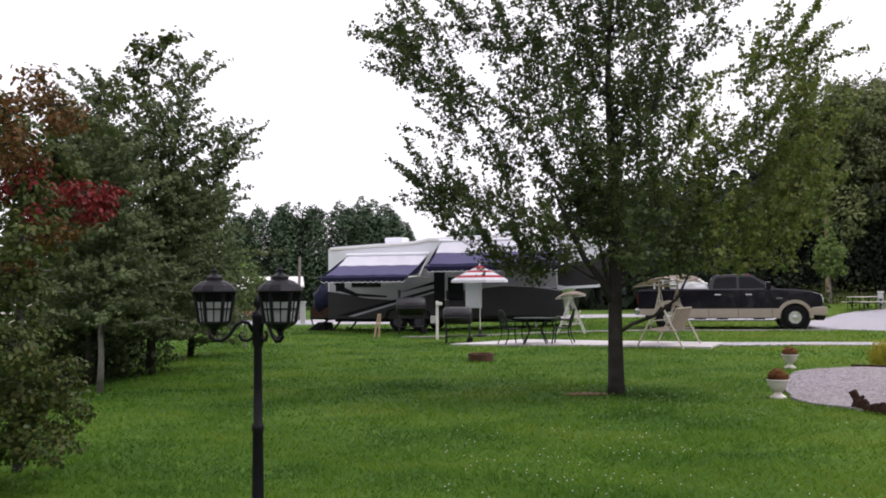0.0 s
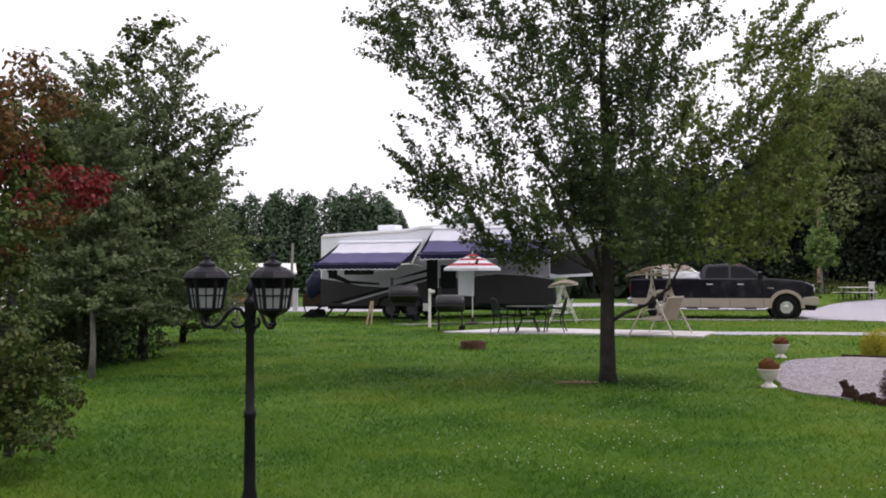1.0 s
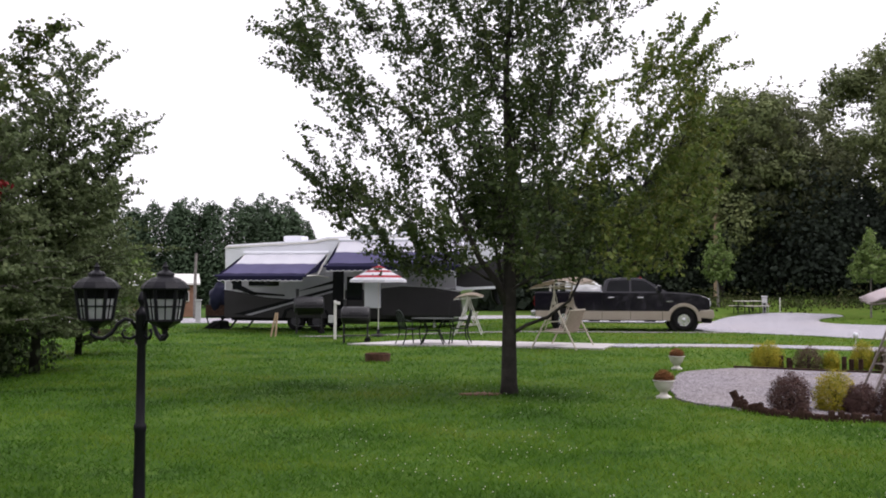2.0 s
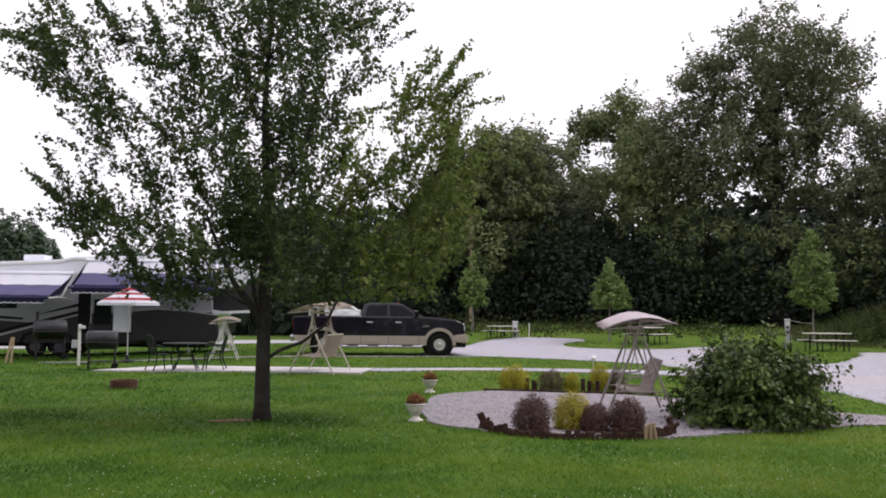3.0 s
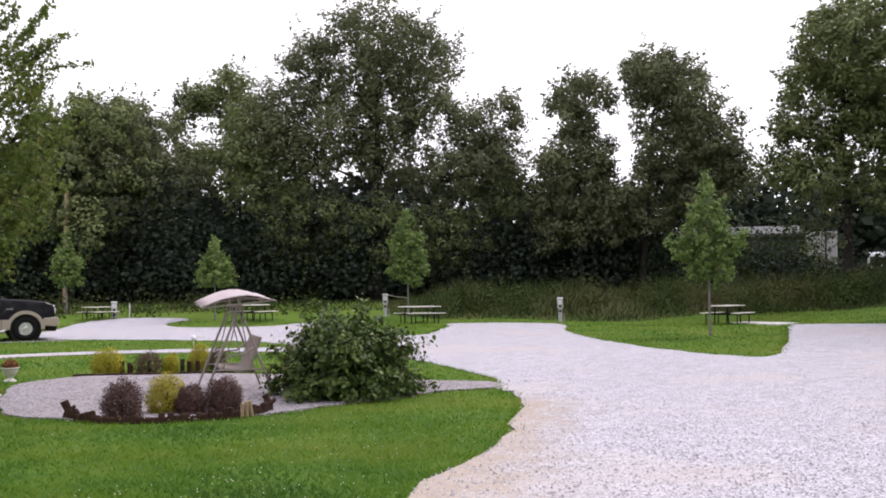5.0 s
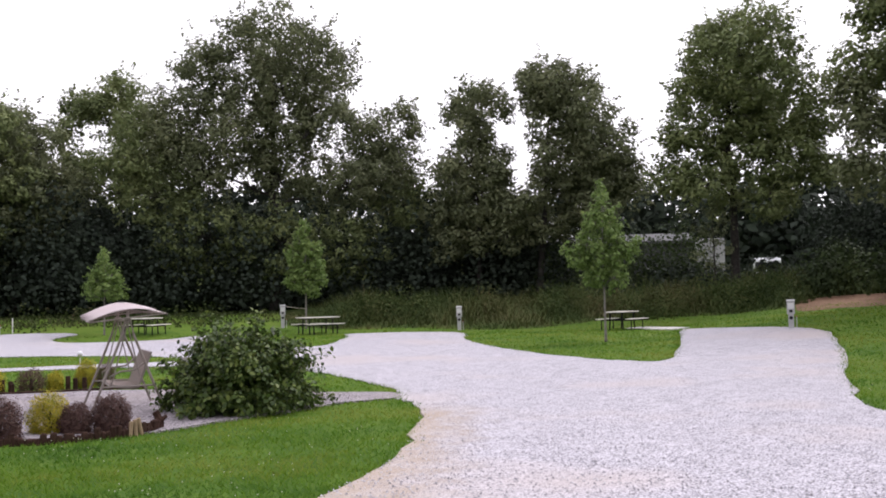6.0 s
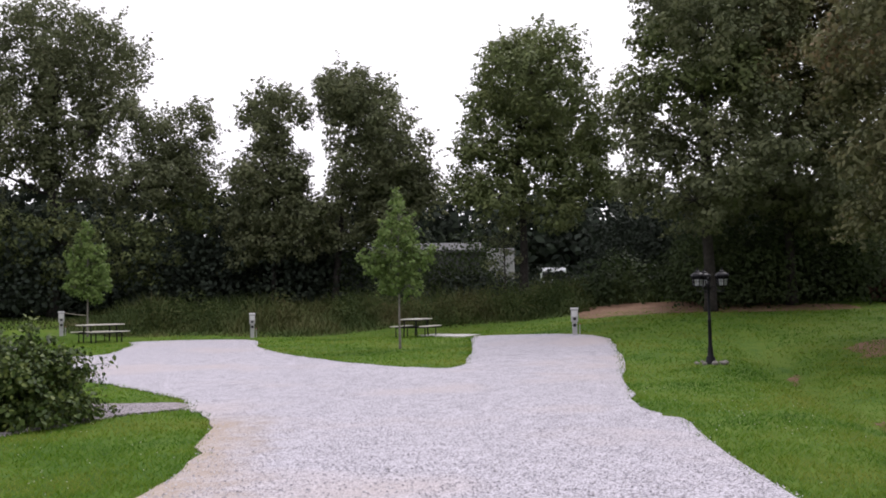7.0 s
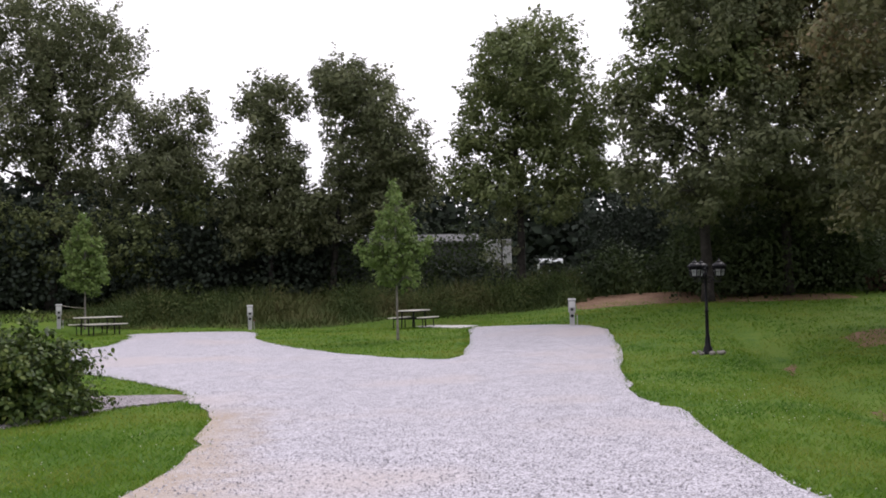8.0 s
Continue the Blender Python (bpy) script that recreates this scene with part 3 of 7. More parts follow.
PAVED = [DRIVE, PAD, WALK, SLAB, LANE, BACK]


def off_paving(x, y, extra=()):
    ok = np.ones(len(x), dtype=bool)
    for poly in list(PAVED) + list(extra):
        ok &= ~inside(x, y, poly)
    return ok


def blades(name, x, y, h, w, material, lean=0.35, label="", category="", seed=1, up=0.8):
    """Single bent grass blades, each a narrow triangle rooted in the ground."""
    r = np.random.default_rng(seed)
    n = len(x)
    z = land(x, y)
    a = r.uniform(0, 2 * np.pi, n)
    la = r.uniform(0, 2 * np.pi, n)
    le = h * lean * r.uniform(0.2, 1.6, n)
    base = np.stack([x, y, z - 0.005], 1)
    side = np.stack([np.cos(a) * w / 2, np.sin(a) * w / 2, np.zeros(n)], 1)
    tip = base + np.stack([np.cos(la) * le, np.sin(la) * le, h], 1)
    V = np.stack([base - side, base + side, tip], 1)
    N = np.cross(V[:, 1] - V[:, 0], V[:, 2] - V[:, 0])
    N /= np.linalg.norm(N, axis=1)[:, None] + 1e-9
    under = N[:, 2] < 0
    V[under] = V[under][:, ::-1]
    N[under] *= -1
    N = N * (1 - up) + np.array([0, 0, up])
    N /= np.linalg.norm(N, axis=1)[:, None]
    ob = new(name, arrays_mesh(name, V.reshape(-1, 3), np.arange(n * 3), 3, material, np.repeat(N, 3, 0)))
    return tagged(ob, label, category, kind="stuff")


def build_grass():
    r = np.random.default_rng(7)
    n = 430000
    d = np.exp(r.uniform(np.log(5.5), np.log(46), n))
    az = np.radians(r.uniform(-30, 92, n))
    x, y = d * np.sin(az), d * np.cos(az)
    ok = off_paving(x, y)
    x, y, d = x[ok], y[ok], d[ok]
    k = len(x)
    clump = 0.75 + 0.5 * np.sin(x * 2.1 + np.sin(y * 1.3)) * np.sin(y * 1.7 + 1.0) + r.normal(0, 0.2, k)
    h = (0.030 + 0.020 * np.clip(clump, 0, 2)) * (1 + d / 90)
    w = 0.005 + 0.0010 * d
    blades("grass", x, y, h, w, GRASS, 1.3, "short mown green lawn grass", "grass", 3)
    # longer tufts along the edges of drive and pad
    ex, ey = [], []
    for poly in (DRIVE, PAD, WALK):
        m = len(poly)
        for i in range(m):
            a, b = poly[i], poly[(i + 1) % m]
            if math.hypot(a[0], a[1]) < 5:
                continue
            c = int(math.hypot(b[0] - a[0], b[1] - a[1]) * 60)
            t = r.uniform(0, 1, c)
            ex.append(a[0] + (b[0] - a[0]) * t + r.normal(0, 0.07, c))
            ey.append(a[1] + (b[1] - a[1]) * t + r.normal(0, 0.07, c))
    x, y = np.concatenate(ex), np.concatenate(ey)
    d = np.hypot(x, y)
    blades("grass", x, y, r.uniform(0.025, 0.065, len(x)), 0.007 + 0.0010 * d, GRASS, 0.9, "ragged longer grass along the gravel edges", "grass", 4)
    # clover heads
    n = 1100
    d = np.exp(r.uniform(np.log(7.5), np.log(19), n))
    az = np.radians(r.uniform(0, 85, n))
    x, y = d * np.sin(az), d * np.cos(az)
    ok = off_paving(x, y) & (np.sin(x * 0.9 + 1) * np.sin(y * 0.8) > -0.2)
    x, y = x[ok], y[ok]
    c = np.stack([x, y, land(x, y) + r.uniform(0.06, 0.1, len(x))], 1)
    s = 0.008
    oct_v = np.array([(s, 0, 0), (0, s, 0), (-s, 0, 0), (0, -s, 0), (0, 0, s), (0, 0, -s)])
    oct_f = np.array([(0, 1, 4), (1, 2, 4), (2, 3, 4), (3, 0, 4), (1, 0, 5), (2, 1, 5), (3, 2, 5), (0, 3, 5)])
    V = (c[:, None, :] + oct_v[None]).reshape(-1, 3)
    Fc = (np.arange(len(c))[:, None, None] * 6 + oct_f[None]).reshape(-1)
    tagged(new("clover", arrays_mesh("clover", V, Fc, 3, CLOVER)), "small white clover heads dotted in the lawn", "clover", kind="stuff")
    # loose stones on the drive and the pad
    n = 26000
    d = np.exp(r.uniform(np.log(6.0), np.log(24), n))
    az = np.radians(r.uniform(15, 92, n))
    x, y = d * np.sin(az), d * np.cos(az)
    ok = inside(x, y, DRIVE) | inside(x, y, PAD)
    x, y = x[ok], y[ok]
    k = len(x)
    s = r.uniform(0.006, 0.017, k)
    c = np.stack([x, y, land(x, y) + 0.026], 1)
    pyr = np.array([(1, 0.2, 0), (-0.1, 1, 0), (-1, -0.2, 0), (0.1, -1, 0), (0.1, 0, 0.9)])
    pf = np.array([(0, 1, 4), (1, 2, 4), (2, 3, 4), (3, 0, 4)])
    th = r.uniform(0, 2 * np.pi, k)
    rot = np.stack([np.stack([np.cos(th), -np.sin(th), 0 * th], 1), np.stack([np.sin(th), np.cos(th), 0 * th], 1), np.stack([0 * th, 0 * th, 1 + 0 * th], 1)], 1)
    V = (c[:, None, :] + s[:, None, None] * np.einsum("nij,pj->npi", rot, pyr)).reshape(-1, 3)
    Fc = (np.arange(k)[:, None, None] * 5 + pf[None]).reshape(-1)
    tagged(new("gravel", arrays_mesh("gravel", V, Fc, 3, STONES)), "loose pale crushed stones on the drive", "gravel", kind="stuff")
    # tall weeds on the bank below the wood, in patches of different height
    n = 60000
    d = r.uniform(44.2, 56, n)
    az = np.radians(r.uniform(39.5, 73, n))
    x, y = d * np.sin(az), d * np.cos(az)
    edge = 46.2 + 1.3 * np.sin(az * 13) + 0.8 * np.sin(az * 31 + 1) + 2.4 * sstep(0.9, 0.6, az)
    lump = 0.5 + 0.3 * np.sin(x * 1.1 + 2 * np.sin(y * .6)) + 0.3 * np.sin(y * 1.7 + x * .5) + 0.25 * np.sin(x * 3.1) * np.sin(y * 2.7)
    tall = sstep(-0.4, 3.0, d - edge) * np.clip(lump, 0.08, 1.2) * sstep(0.69, 0.76, az) + 0.10
    h = tall * r.uniform(0.3, 1.35, n)
    ok = (d > edge - 0.6) & off_paving(x, y, [MULCH])
    blades("weeds", x[ok], y[ok], h[ok], (r.uniform(0.03, 0.10, n))[ok], WEEDS, 0.6, "tall wild weeds and grasses on the bank", "weeds", 5)
    n = 16000
    d = r.uniform(44.0, 58, n)
    az = np.radians(r.uniform(14, 41, n))
    x, y = d * np.sin(az), d * np.cos(az)
    ok = off_paving(x, y) & (d > 49)
    blades("weeds", x[ok], y[ok], r.uniform(0.05, 0.17, n)[ok], r.uniform(0.03, 0.08, n)[ok], ROUGH, 0.35, "low rough grass below the wood", "weeds", 6)


build_grass()


# ---------------------------------------------------------------- trees
LEAF = {  # outlines in the leaf's own plane: length along y
    "lobed": [(0, 0), (0.50, 0.42), (0.20, 0.58), (0, 1.0), (-0.20, 0.58), (-0.50, 0.42)],
    "oval": [(0, 0), (0.30, 0.35), (0.24, 0.75), (0, 1.0), (-0.24, 0.75), (-0.30, 0.35)],
    "diamond": [(0, 0), (0.38, 0.5), (0, 1.0), (-0.38, 0.5)],
    "spray2": [(0, 0), (0.20, 0.45), (0, 1.0), (-0.20, 0.45)],
    "spray": [(0, 0), (0.13, 0.4), (0, 1.0), (-0.13, 0.4)],
}


def leaves(name, c, size, shape, material, rng, droop=0.5, outward=None, scatter=0.55, soft=0.0):
    """Leaves at the points c, each a folded outline; faces lie roughly along the clump's outside.
    soft: how far a leaf takes its shading from the roundness of its clump."""
    n = len(c)
    o = np.array(LEAF[shape])
    k = len(o)
    s = size * rng.uniform(0.65, 1.3, n)
    nn = rng.normal(0, scatter, (n, 3))
    if outward is not None:
        nn = nn + outward
    nn[:, 2] += 0.45
    nn /= np.linalg.norm(nn, axis=1)[:, None] + 1e-9
    d = rng.normal(0, 1, (n, 3))
    d[:, 2] -= droop
    if shape in ("spray", "spray2") and outward is not None:
        d = d * 0.6 + outward * 1.2
    d -= nn * np.sum(d * nn, axis=1)[:, None]
    d /= np.linalg.norm(d, axis=1)[:, None] + 1e-9
    a = np.cross(d, nn)
    fold = np.abs(o[:, 0]) * 0.4
    V = c[:, None, :] + s[:, None, None] * (o[None, :, 0, None] * a[:, None, :] + (o[None, :, 1, None] - 0.3) * d[:, None, :] + fold[None, :, None] * nn[:, None, :])
    Fc = (np.arange(n)[:, None] * k + np.arange(k)[None]).reshape(-1)
    if not soft or outward is None:
        return arrays_mesh(name, V.reshape(-1, 3), Fc, k, material)
    o_ = outward / (np.linalg.norm(outward, axis=1)[:, None] + 1e-9)
    N = nn * (1 - soft) + o_ * soft
    N /= np.linalg.norm(N, axis=1)[:, None] + 1e-9
    return arrays_mesh(name, V.reshape(-1, 3), Fc, k, material, np.repeat(N, k, 0))


def bough(a, b, sag, rng, steps=5):
    """A crooked line from a to b."""
    a, b = Vector(a), Vector(b)
    out = []
    L = (b - a).length
    for i in range(steps + 1):
        t = i / steps
        p = a.lerp(b, t)
        p.z += sag * L * math.sin(math.pi * t)
        if 0 < i < steps:
            p += Vector(rng.normal(0, 0.035 * L, 3))
        out.append(p)
    return out


def tree(name, x, y, blobs_by_mat, trunk_r, height, leaf, shape, per_m3, label, category="tree", bark=None, lean=(0, 0), depth=0.9, seed=1, cluster=0.28,
         per_cluster=14, droop=0.4, z=None, trunk_to=0.85, twigs=True, limb_low=0.25, group="", power=2.2, spread=1.25, scatter=0.5, shoots=0, shoot_len=0.5, pads=0, soft=0.0):
    """Trunk, limbs and twigs that reach each part of the crown; leaves in clusters at the twigs' ends.
    blobs: (across, height, radius), across measured at right angles to the way out from the lawn."""
    rng = np.random.default_rng(seed)
    z0 = gz(x, y) if z is None else z
    t = thing(name, x, y, z0 - 0.03, 0, label, category, group)
    az = math.atan2(x, y)
    ax = Vector((math.cos(az), -math.sin(az), 0))
    ay = Vector((math.sin(az), math.cos(az), 0))
    bark = bark or BARK
    top = Vector((lean[0], lean[1], height * trunk_to))
    bm = B()
    line = []
    for i in range(9):
        f = i / 8
        line.append(Vector((top.x * f, top.y * f, top.z * f)) + (Vector(rng.normal(0, trunk_r * 0.35, 3)) if 0 < i else Vector()) * f)
    rad = [trunk_r * (1.25 if i == 0 else 1.0 - 0.82 * i / 8) for i in range(9)]
    line.insert(1, line[0].lerp(line[1], 0.25))
    rad.insert(1, trunk_r * 1.03)
    tube(bm, line, rad, 10)
    part("trunk", bm, bark, t, smooth=True)
    limbs = B()

    nodes = [(top * f, trunk_r * (1 - 0.8 * f)) for f in np.linspace(limb_low, 1.0, 14)]
    for material, blobs in blobs_by_mat:
        pts, outs = [], []
        spots = []
        for (dx, h, r) in blobs:
            dy = float(np.clip(rng.normal(0, 1), -1.6, 1.6)) * depth * max(0.35, 1 - 1.6 * abs(dx) / height)
            for sgn in (1, -1):
                spots.append((ax * dx + ay * dy * sgn + Vector((0, 0, h)), r))
        spots.sort(key=lambda q: math.hypot(q[0].x - top.x * q[0].z / max(top.z, .1), q[0].y) + 0.4 * q[0].z)
        for c, r in spots:
            best, cost = None, 1e9
            for (p_, pr) in nodes:
                k = (c - p_).length + 1.1 * max(0.0, p_.z + 0.25 * math.hypot(c.x - p_.x, c.y - p_.y) - c.z)
                if k < cost:
                    best, cost, rad0 = p_, k, pr
            L = (c - best).length
            lr = max(0.005, min(rad0 * 0.75, trunk_r * 0.14 + 0.014 * L))
            path = bough(best, c, 0.05, rng)
            radii = [lr * (1 - 0.7 * i / 5) for i in range(6)]
            tube(limbs, path, radii, 5, cap=False)
            nodes += [(q_, rr_) for q_, rr_ in zip(path[1:], radii[1:])]
            if pads:
                # boughs end in domed pads of leaves that catch the light on top
                n = max(4, int(pads * r ** 1.6))
                dirs = rng.normal(0, 1, (n, 3))
                dirs[:, 2] += 0.2
                dirs /= np.linalg.norm(dirs, axis=1)[:, None]
                cc = np.array(c)[None] + dirs * (r * rng.uniform(0.45, 1.12, n))[:, None] * np.array([1.0, 1.0, 0.85])
                cr = cluster * rng.uniform(0.55, 1.45, n)
                for q in cc[::3]:
                    tube(limbs, [c, (Vector(q) + c) / 2 + Vector((0, 0, 0.05 * r)), Vector(q)], [lr * 0.35 + 0.01, lr * 0.2 + 0.008, 0.006], 3, cap=False)
                m = np.maximum(8, (per_cluster * (cr / cluster) ** 2).astype(int))
                idx = np.repeat(np.arange(n), m)
                q = rng.normal(0, 1, (len(idx), 3))
                q /= np.linalg.norm(q, axis=1)[:, None]
                q[:, 2] = q[:, 2] * 0.95 + 0.12
                ragged = rng.uniform(0.7, 1.05, len(idx)) + 0.45 * rng.uniform(0, 1, len(idx)) * (rng.uniform(0, 1, len(idx)) < 0.1)
                pts.append(cc[idx] + q * (cr[idx] * ragged)[:, None] * np.array([1.0, 1.0, 0.85]))
                outs.append(q * 0.9 + dirs[idx] * 0.35)
                # leafy shoots that reach out past the pads
                ns = int(7 * r)
                ds = rng.normal(0, 1, (ns, 3)) + np.array([0.25 * np.sign(c.x - top.x), 0.25 * np.sign(c.y - top.y), 0.55])
                ds /= np.linalg.norm(ds, axis=1)[:, None]
                b0 = np.array(c)[None] + ds * r * 0.8
                ls = rng.uniform(0.5, 1.5, ns) * min(1.0, 0.25 + 0.38 * r)
                k_ = np.repeat(np.arange(ns), 16)
                u_ = rng.uniform(0, 1, len(k_))
                pts.append(b0[k_] + ds[k_] * (ls[k_] * u_)[:, None] + rng.normal(0, 1, (len(k_), 3)) * (0.13 * (1.1 - u_))[:, None])
                outs.append(rng.normal(0, .5, (len(k_), 3)) + np.array([0, 0, .5]))
                continue
            n = max(3, int(per_m3 * r ** power))
            dirs = rng.normal(0, 1, (n, 3))
            dirs /= np.linalg.norm(dirs, axis=1)[:, None]
            rr = r * rng.uniform(0.2, 1.0, n) ** 0.6 * rng.uniform(0.8, spread, n)
            cc = np.array(c)[None] + dirs * rr[:, None] * np.array([1.0, 1.0, 0.8])
            if twigs:
                for q in cc[:: max(1, len(cc) // 12)]:
                    tube(limbs, [c, (Vector(q) + c) / 2 + Vector((0, 0, 0.06 * r)), Vector(q)], [lr * 0.3 + 0.002, lr * 0.18 + 0.0015, 0.0015], 3, cap=False)
            m = rng.integers(max(1, per_cluster // 2), per_cluster + per_cluster // 2, n)
            idx = np.repeat(np.arange(n), m)
            q = rng.normal(0, 1, (len(idx), 3))
            q /= np.linalg.norm(q, axis=1)[:, None]
            pts.append(cc[idx] + q * (cluster * rng.uniform(0.5, 1.6, len(idx)))[:, None] * np.array([1, 1, 0.6]))
            outs.append(dirs[idx] * 0.6 + q * 0.7)
            for k in range(shoots):
                away = Vector((c.x * .6, c.y * .6, 0.35 * height * .2))
                d_ = (away.normalized() * 0.8 + Vector((0, 0, 0.75)) + Vector(rng.normal(0, 0.45, 3))).normalized()
                Ls = shoot_len * rng.uniform(0.5, 1.25)
                tip = c + d_ * (r * 0.5 + Ls)
                tube(limbs, [c, c.lerp(tip, .5) + Vector(rng.normal(0, .03, 3)), tip], [0.007, 0.004, 0.002], 3, cap=False)
                m_ = int(Ls / leaf * 4.5)
                u_ = rng.uniform(0.25, 1.0, m_)[:, None]
                pts.append(np.array(c)[None] * (1 - u_) + np.array(tip)[None] * u_ + rng.normal(0, leaf * .45, (m_, 3)))
                outs.append(rng.normal(0, .6, (m_, 3)))
        P, O = np.concatenate(pts), np.concatenate(outs)
        keep = P[:, 2] > 0.05
        ob = new("crown", leaves("crown", P[keep], leaf, shape, material, rng, droop, O[keep], scatter, soft))
        ob.parent = t
    part("branchwork", limbs, bark, t)["kind"] = "stuff"
    return t

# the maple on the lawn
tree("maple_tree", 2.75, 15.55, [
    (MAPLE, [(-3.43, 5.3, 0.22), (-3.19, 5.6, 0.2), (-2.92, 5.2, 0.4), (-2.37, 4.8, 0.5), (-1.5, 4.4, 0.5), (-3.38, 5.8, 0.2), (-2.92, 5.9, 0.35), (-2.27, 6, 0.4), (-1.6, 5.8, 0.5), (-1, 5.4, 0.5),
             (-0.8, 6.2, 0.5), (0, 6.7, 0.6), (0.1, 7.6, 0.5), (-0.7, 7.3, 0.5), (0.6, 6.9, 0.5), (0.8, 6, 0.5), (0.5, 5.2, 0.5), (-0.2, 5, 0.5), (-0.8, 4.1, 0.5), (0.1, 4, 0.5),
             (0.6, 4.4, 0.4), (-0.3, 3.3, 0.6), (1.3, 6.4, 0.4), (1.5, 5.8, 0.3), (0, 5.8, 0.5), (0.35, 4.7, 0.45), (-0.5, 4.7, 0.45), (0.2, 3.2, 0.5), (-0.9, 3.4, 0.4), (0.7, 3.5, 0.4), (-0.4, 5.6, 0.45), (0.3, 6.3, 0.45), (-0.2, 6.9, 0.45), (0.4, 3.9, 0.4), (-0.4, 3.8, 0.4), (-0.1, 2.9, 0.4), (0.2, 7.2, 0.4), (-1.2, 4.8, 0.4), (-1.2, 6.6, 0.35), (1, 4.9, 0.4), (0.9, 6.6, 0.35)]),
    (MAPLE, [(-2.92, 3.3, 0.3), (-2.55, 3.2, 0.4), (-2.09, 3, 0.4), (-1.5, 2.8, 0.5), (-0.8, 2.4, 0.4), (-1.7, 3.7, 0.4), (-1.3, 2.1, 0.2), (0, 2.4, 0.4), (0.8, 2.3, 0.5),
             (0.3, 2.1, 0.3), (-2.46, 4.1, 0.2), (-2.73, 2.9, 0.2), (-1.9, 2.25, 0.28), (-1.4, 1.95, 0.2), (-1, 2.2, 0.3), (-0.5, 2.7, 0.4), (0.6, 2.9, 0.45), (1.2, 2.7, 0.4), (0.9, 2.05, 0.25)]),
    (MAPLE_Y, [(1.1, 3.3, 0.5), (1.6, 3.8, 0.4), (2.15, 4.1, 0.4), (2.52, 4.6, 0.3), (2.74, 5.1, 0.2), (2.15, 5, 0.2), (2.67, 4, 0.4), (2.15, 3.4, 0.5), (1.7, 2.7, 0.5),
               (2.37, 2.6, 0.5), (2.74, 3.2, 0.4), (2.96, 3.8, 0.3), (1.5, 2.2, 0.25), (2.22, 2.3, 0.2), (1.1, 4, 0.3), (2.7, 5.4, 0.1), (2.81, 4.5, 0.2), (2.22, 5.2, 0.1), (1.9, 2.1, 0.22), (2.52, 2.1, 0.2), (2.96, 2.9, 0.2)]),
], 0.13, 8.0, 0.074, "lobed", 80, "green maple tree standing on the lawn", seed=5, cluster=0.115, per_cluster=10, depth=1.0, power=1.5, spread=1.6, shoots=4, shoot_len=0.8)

limb_t = bpy.data.objects["maple_tree"]
for pts_, rad_ in (([(-.02, 0, 1.45), (-.22, -.05, 1.85), (-.5, -.1, 2.2), (-.75, -.1, 2.75), (-.95, 0, 3.3)], [.07, .058, .048, .036, .02]),
                   ([(.02, 0, 1.75), (.2, .05, 2.1), (.45, .1, 2.5), (.8, .1, 3.1)], [.06, .05, .04, .02]),
                   ([(.03, -.05, 1.0), (.25, -.12, 1.15), (.6, -.16, 1.28), (.95, -.2, 1.55), (1.15, -.2, 1.95), (1.35, -.15, 2.5)], [.032, .03, .027, .023, .017, .008]),
                   ([(.0, .05, 1.6), (-.1, .3, 2.0), (-.2, .5, 2.7)], [.05, .04, .02])):
    part("limb", tube(B(), pts_, rad_, 7), BARK, limb_t, smooth=True)

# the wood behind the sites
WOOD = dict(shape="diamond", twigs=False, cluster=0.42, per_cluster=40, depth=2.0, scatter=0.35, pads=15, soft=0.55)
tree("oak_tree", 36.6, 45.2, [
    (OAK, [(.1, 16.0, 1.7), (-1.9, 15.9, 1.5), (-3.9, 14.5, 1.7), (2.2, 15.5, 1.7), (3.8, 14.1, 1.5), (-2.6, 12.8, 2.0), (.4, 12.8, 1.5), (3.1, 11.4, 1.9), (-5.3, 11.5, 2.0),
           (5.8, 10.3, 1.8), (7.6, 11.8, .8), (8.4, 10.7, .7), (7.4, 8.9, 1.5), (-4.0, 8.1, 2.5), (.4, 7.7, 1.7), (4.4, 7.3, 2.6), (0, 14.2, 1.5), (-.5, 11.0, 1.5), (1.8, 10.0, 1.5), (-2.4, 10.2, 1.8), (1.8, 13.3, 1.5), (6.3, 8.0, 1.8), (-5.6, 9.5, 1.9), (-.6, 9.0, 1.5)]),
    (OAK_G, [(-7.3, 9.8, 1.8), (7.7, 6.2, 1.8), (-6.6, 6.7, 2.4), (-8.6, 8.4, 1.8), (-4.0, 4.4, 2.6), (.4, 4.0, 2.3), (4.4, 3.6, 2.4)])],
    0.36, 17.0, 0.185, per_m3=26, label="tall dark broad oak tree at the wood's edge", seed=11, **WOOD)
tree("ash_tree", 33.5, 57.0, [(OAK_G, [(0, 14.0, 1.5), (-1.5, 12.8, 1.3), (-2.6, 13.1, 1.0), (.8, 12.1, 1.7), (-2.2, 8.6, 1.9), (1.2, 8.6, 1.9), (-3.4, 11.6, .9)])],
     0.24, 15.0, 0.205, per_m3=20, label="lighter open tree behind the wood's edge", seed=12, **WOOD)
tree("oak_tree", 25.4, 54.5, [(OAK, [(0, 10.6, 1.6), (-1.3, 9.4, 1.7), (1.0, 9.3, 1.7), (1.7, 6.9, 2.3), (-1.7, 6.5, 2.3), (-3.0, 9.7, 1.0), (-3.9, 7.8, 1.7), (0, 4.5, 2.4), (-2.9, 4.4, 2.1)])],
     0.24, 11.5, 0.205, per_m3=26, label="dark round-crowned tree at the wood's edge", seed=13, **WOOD)
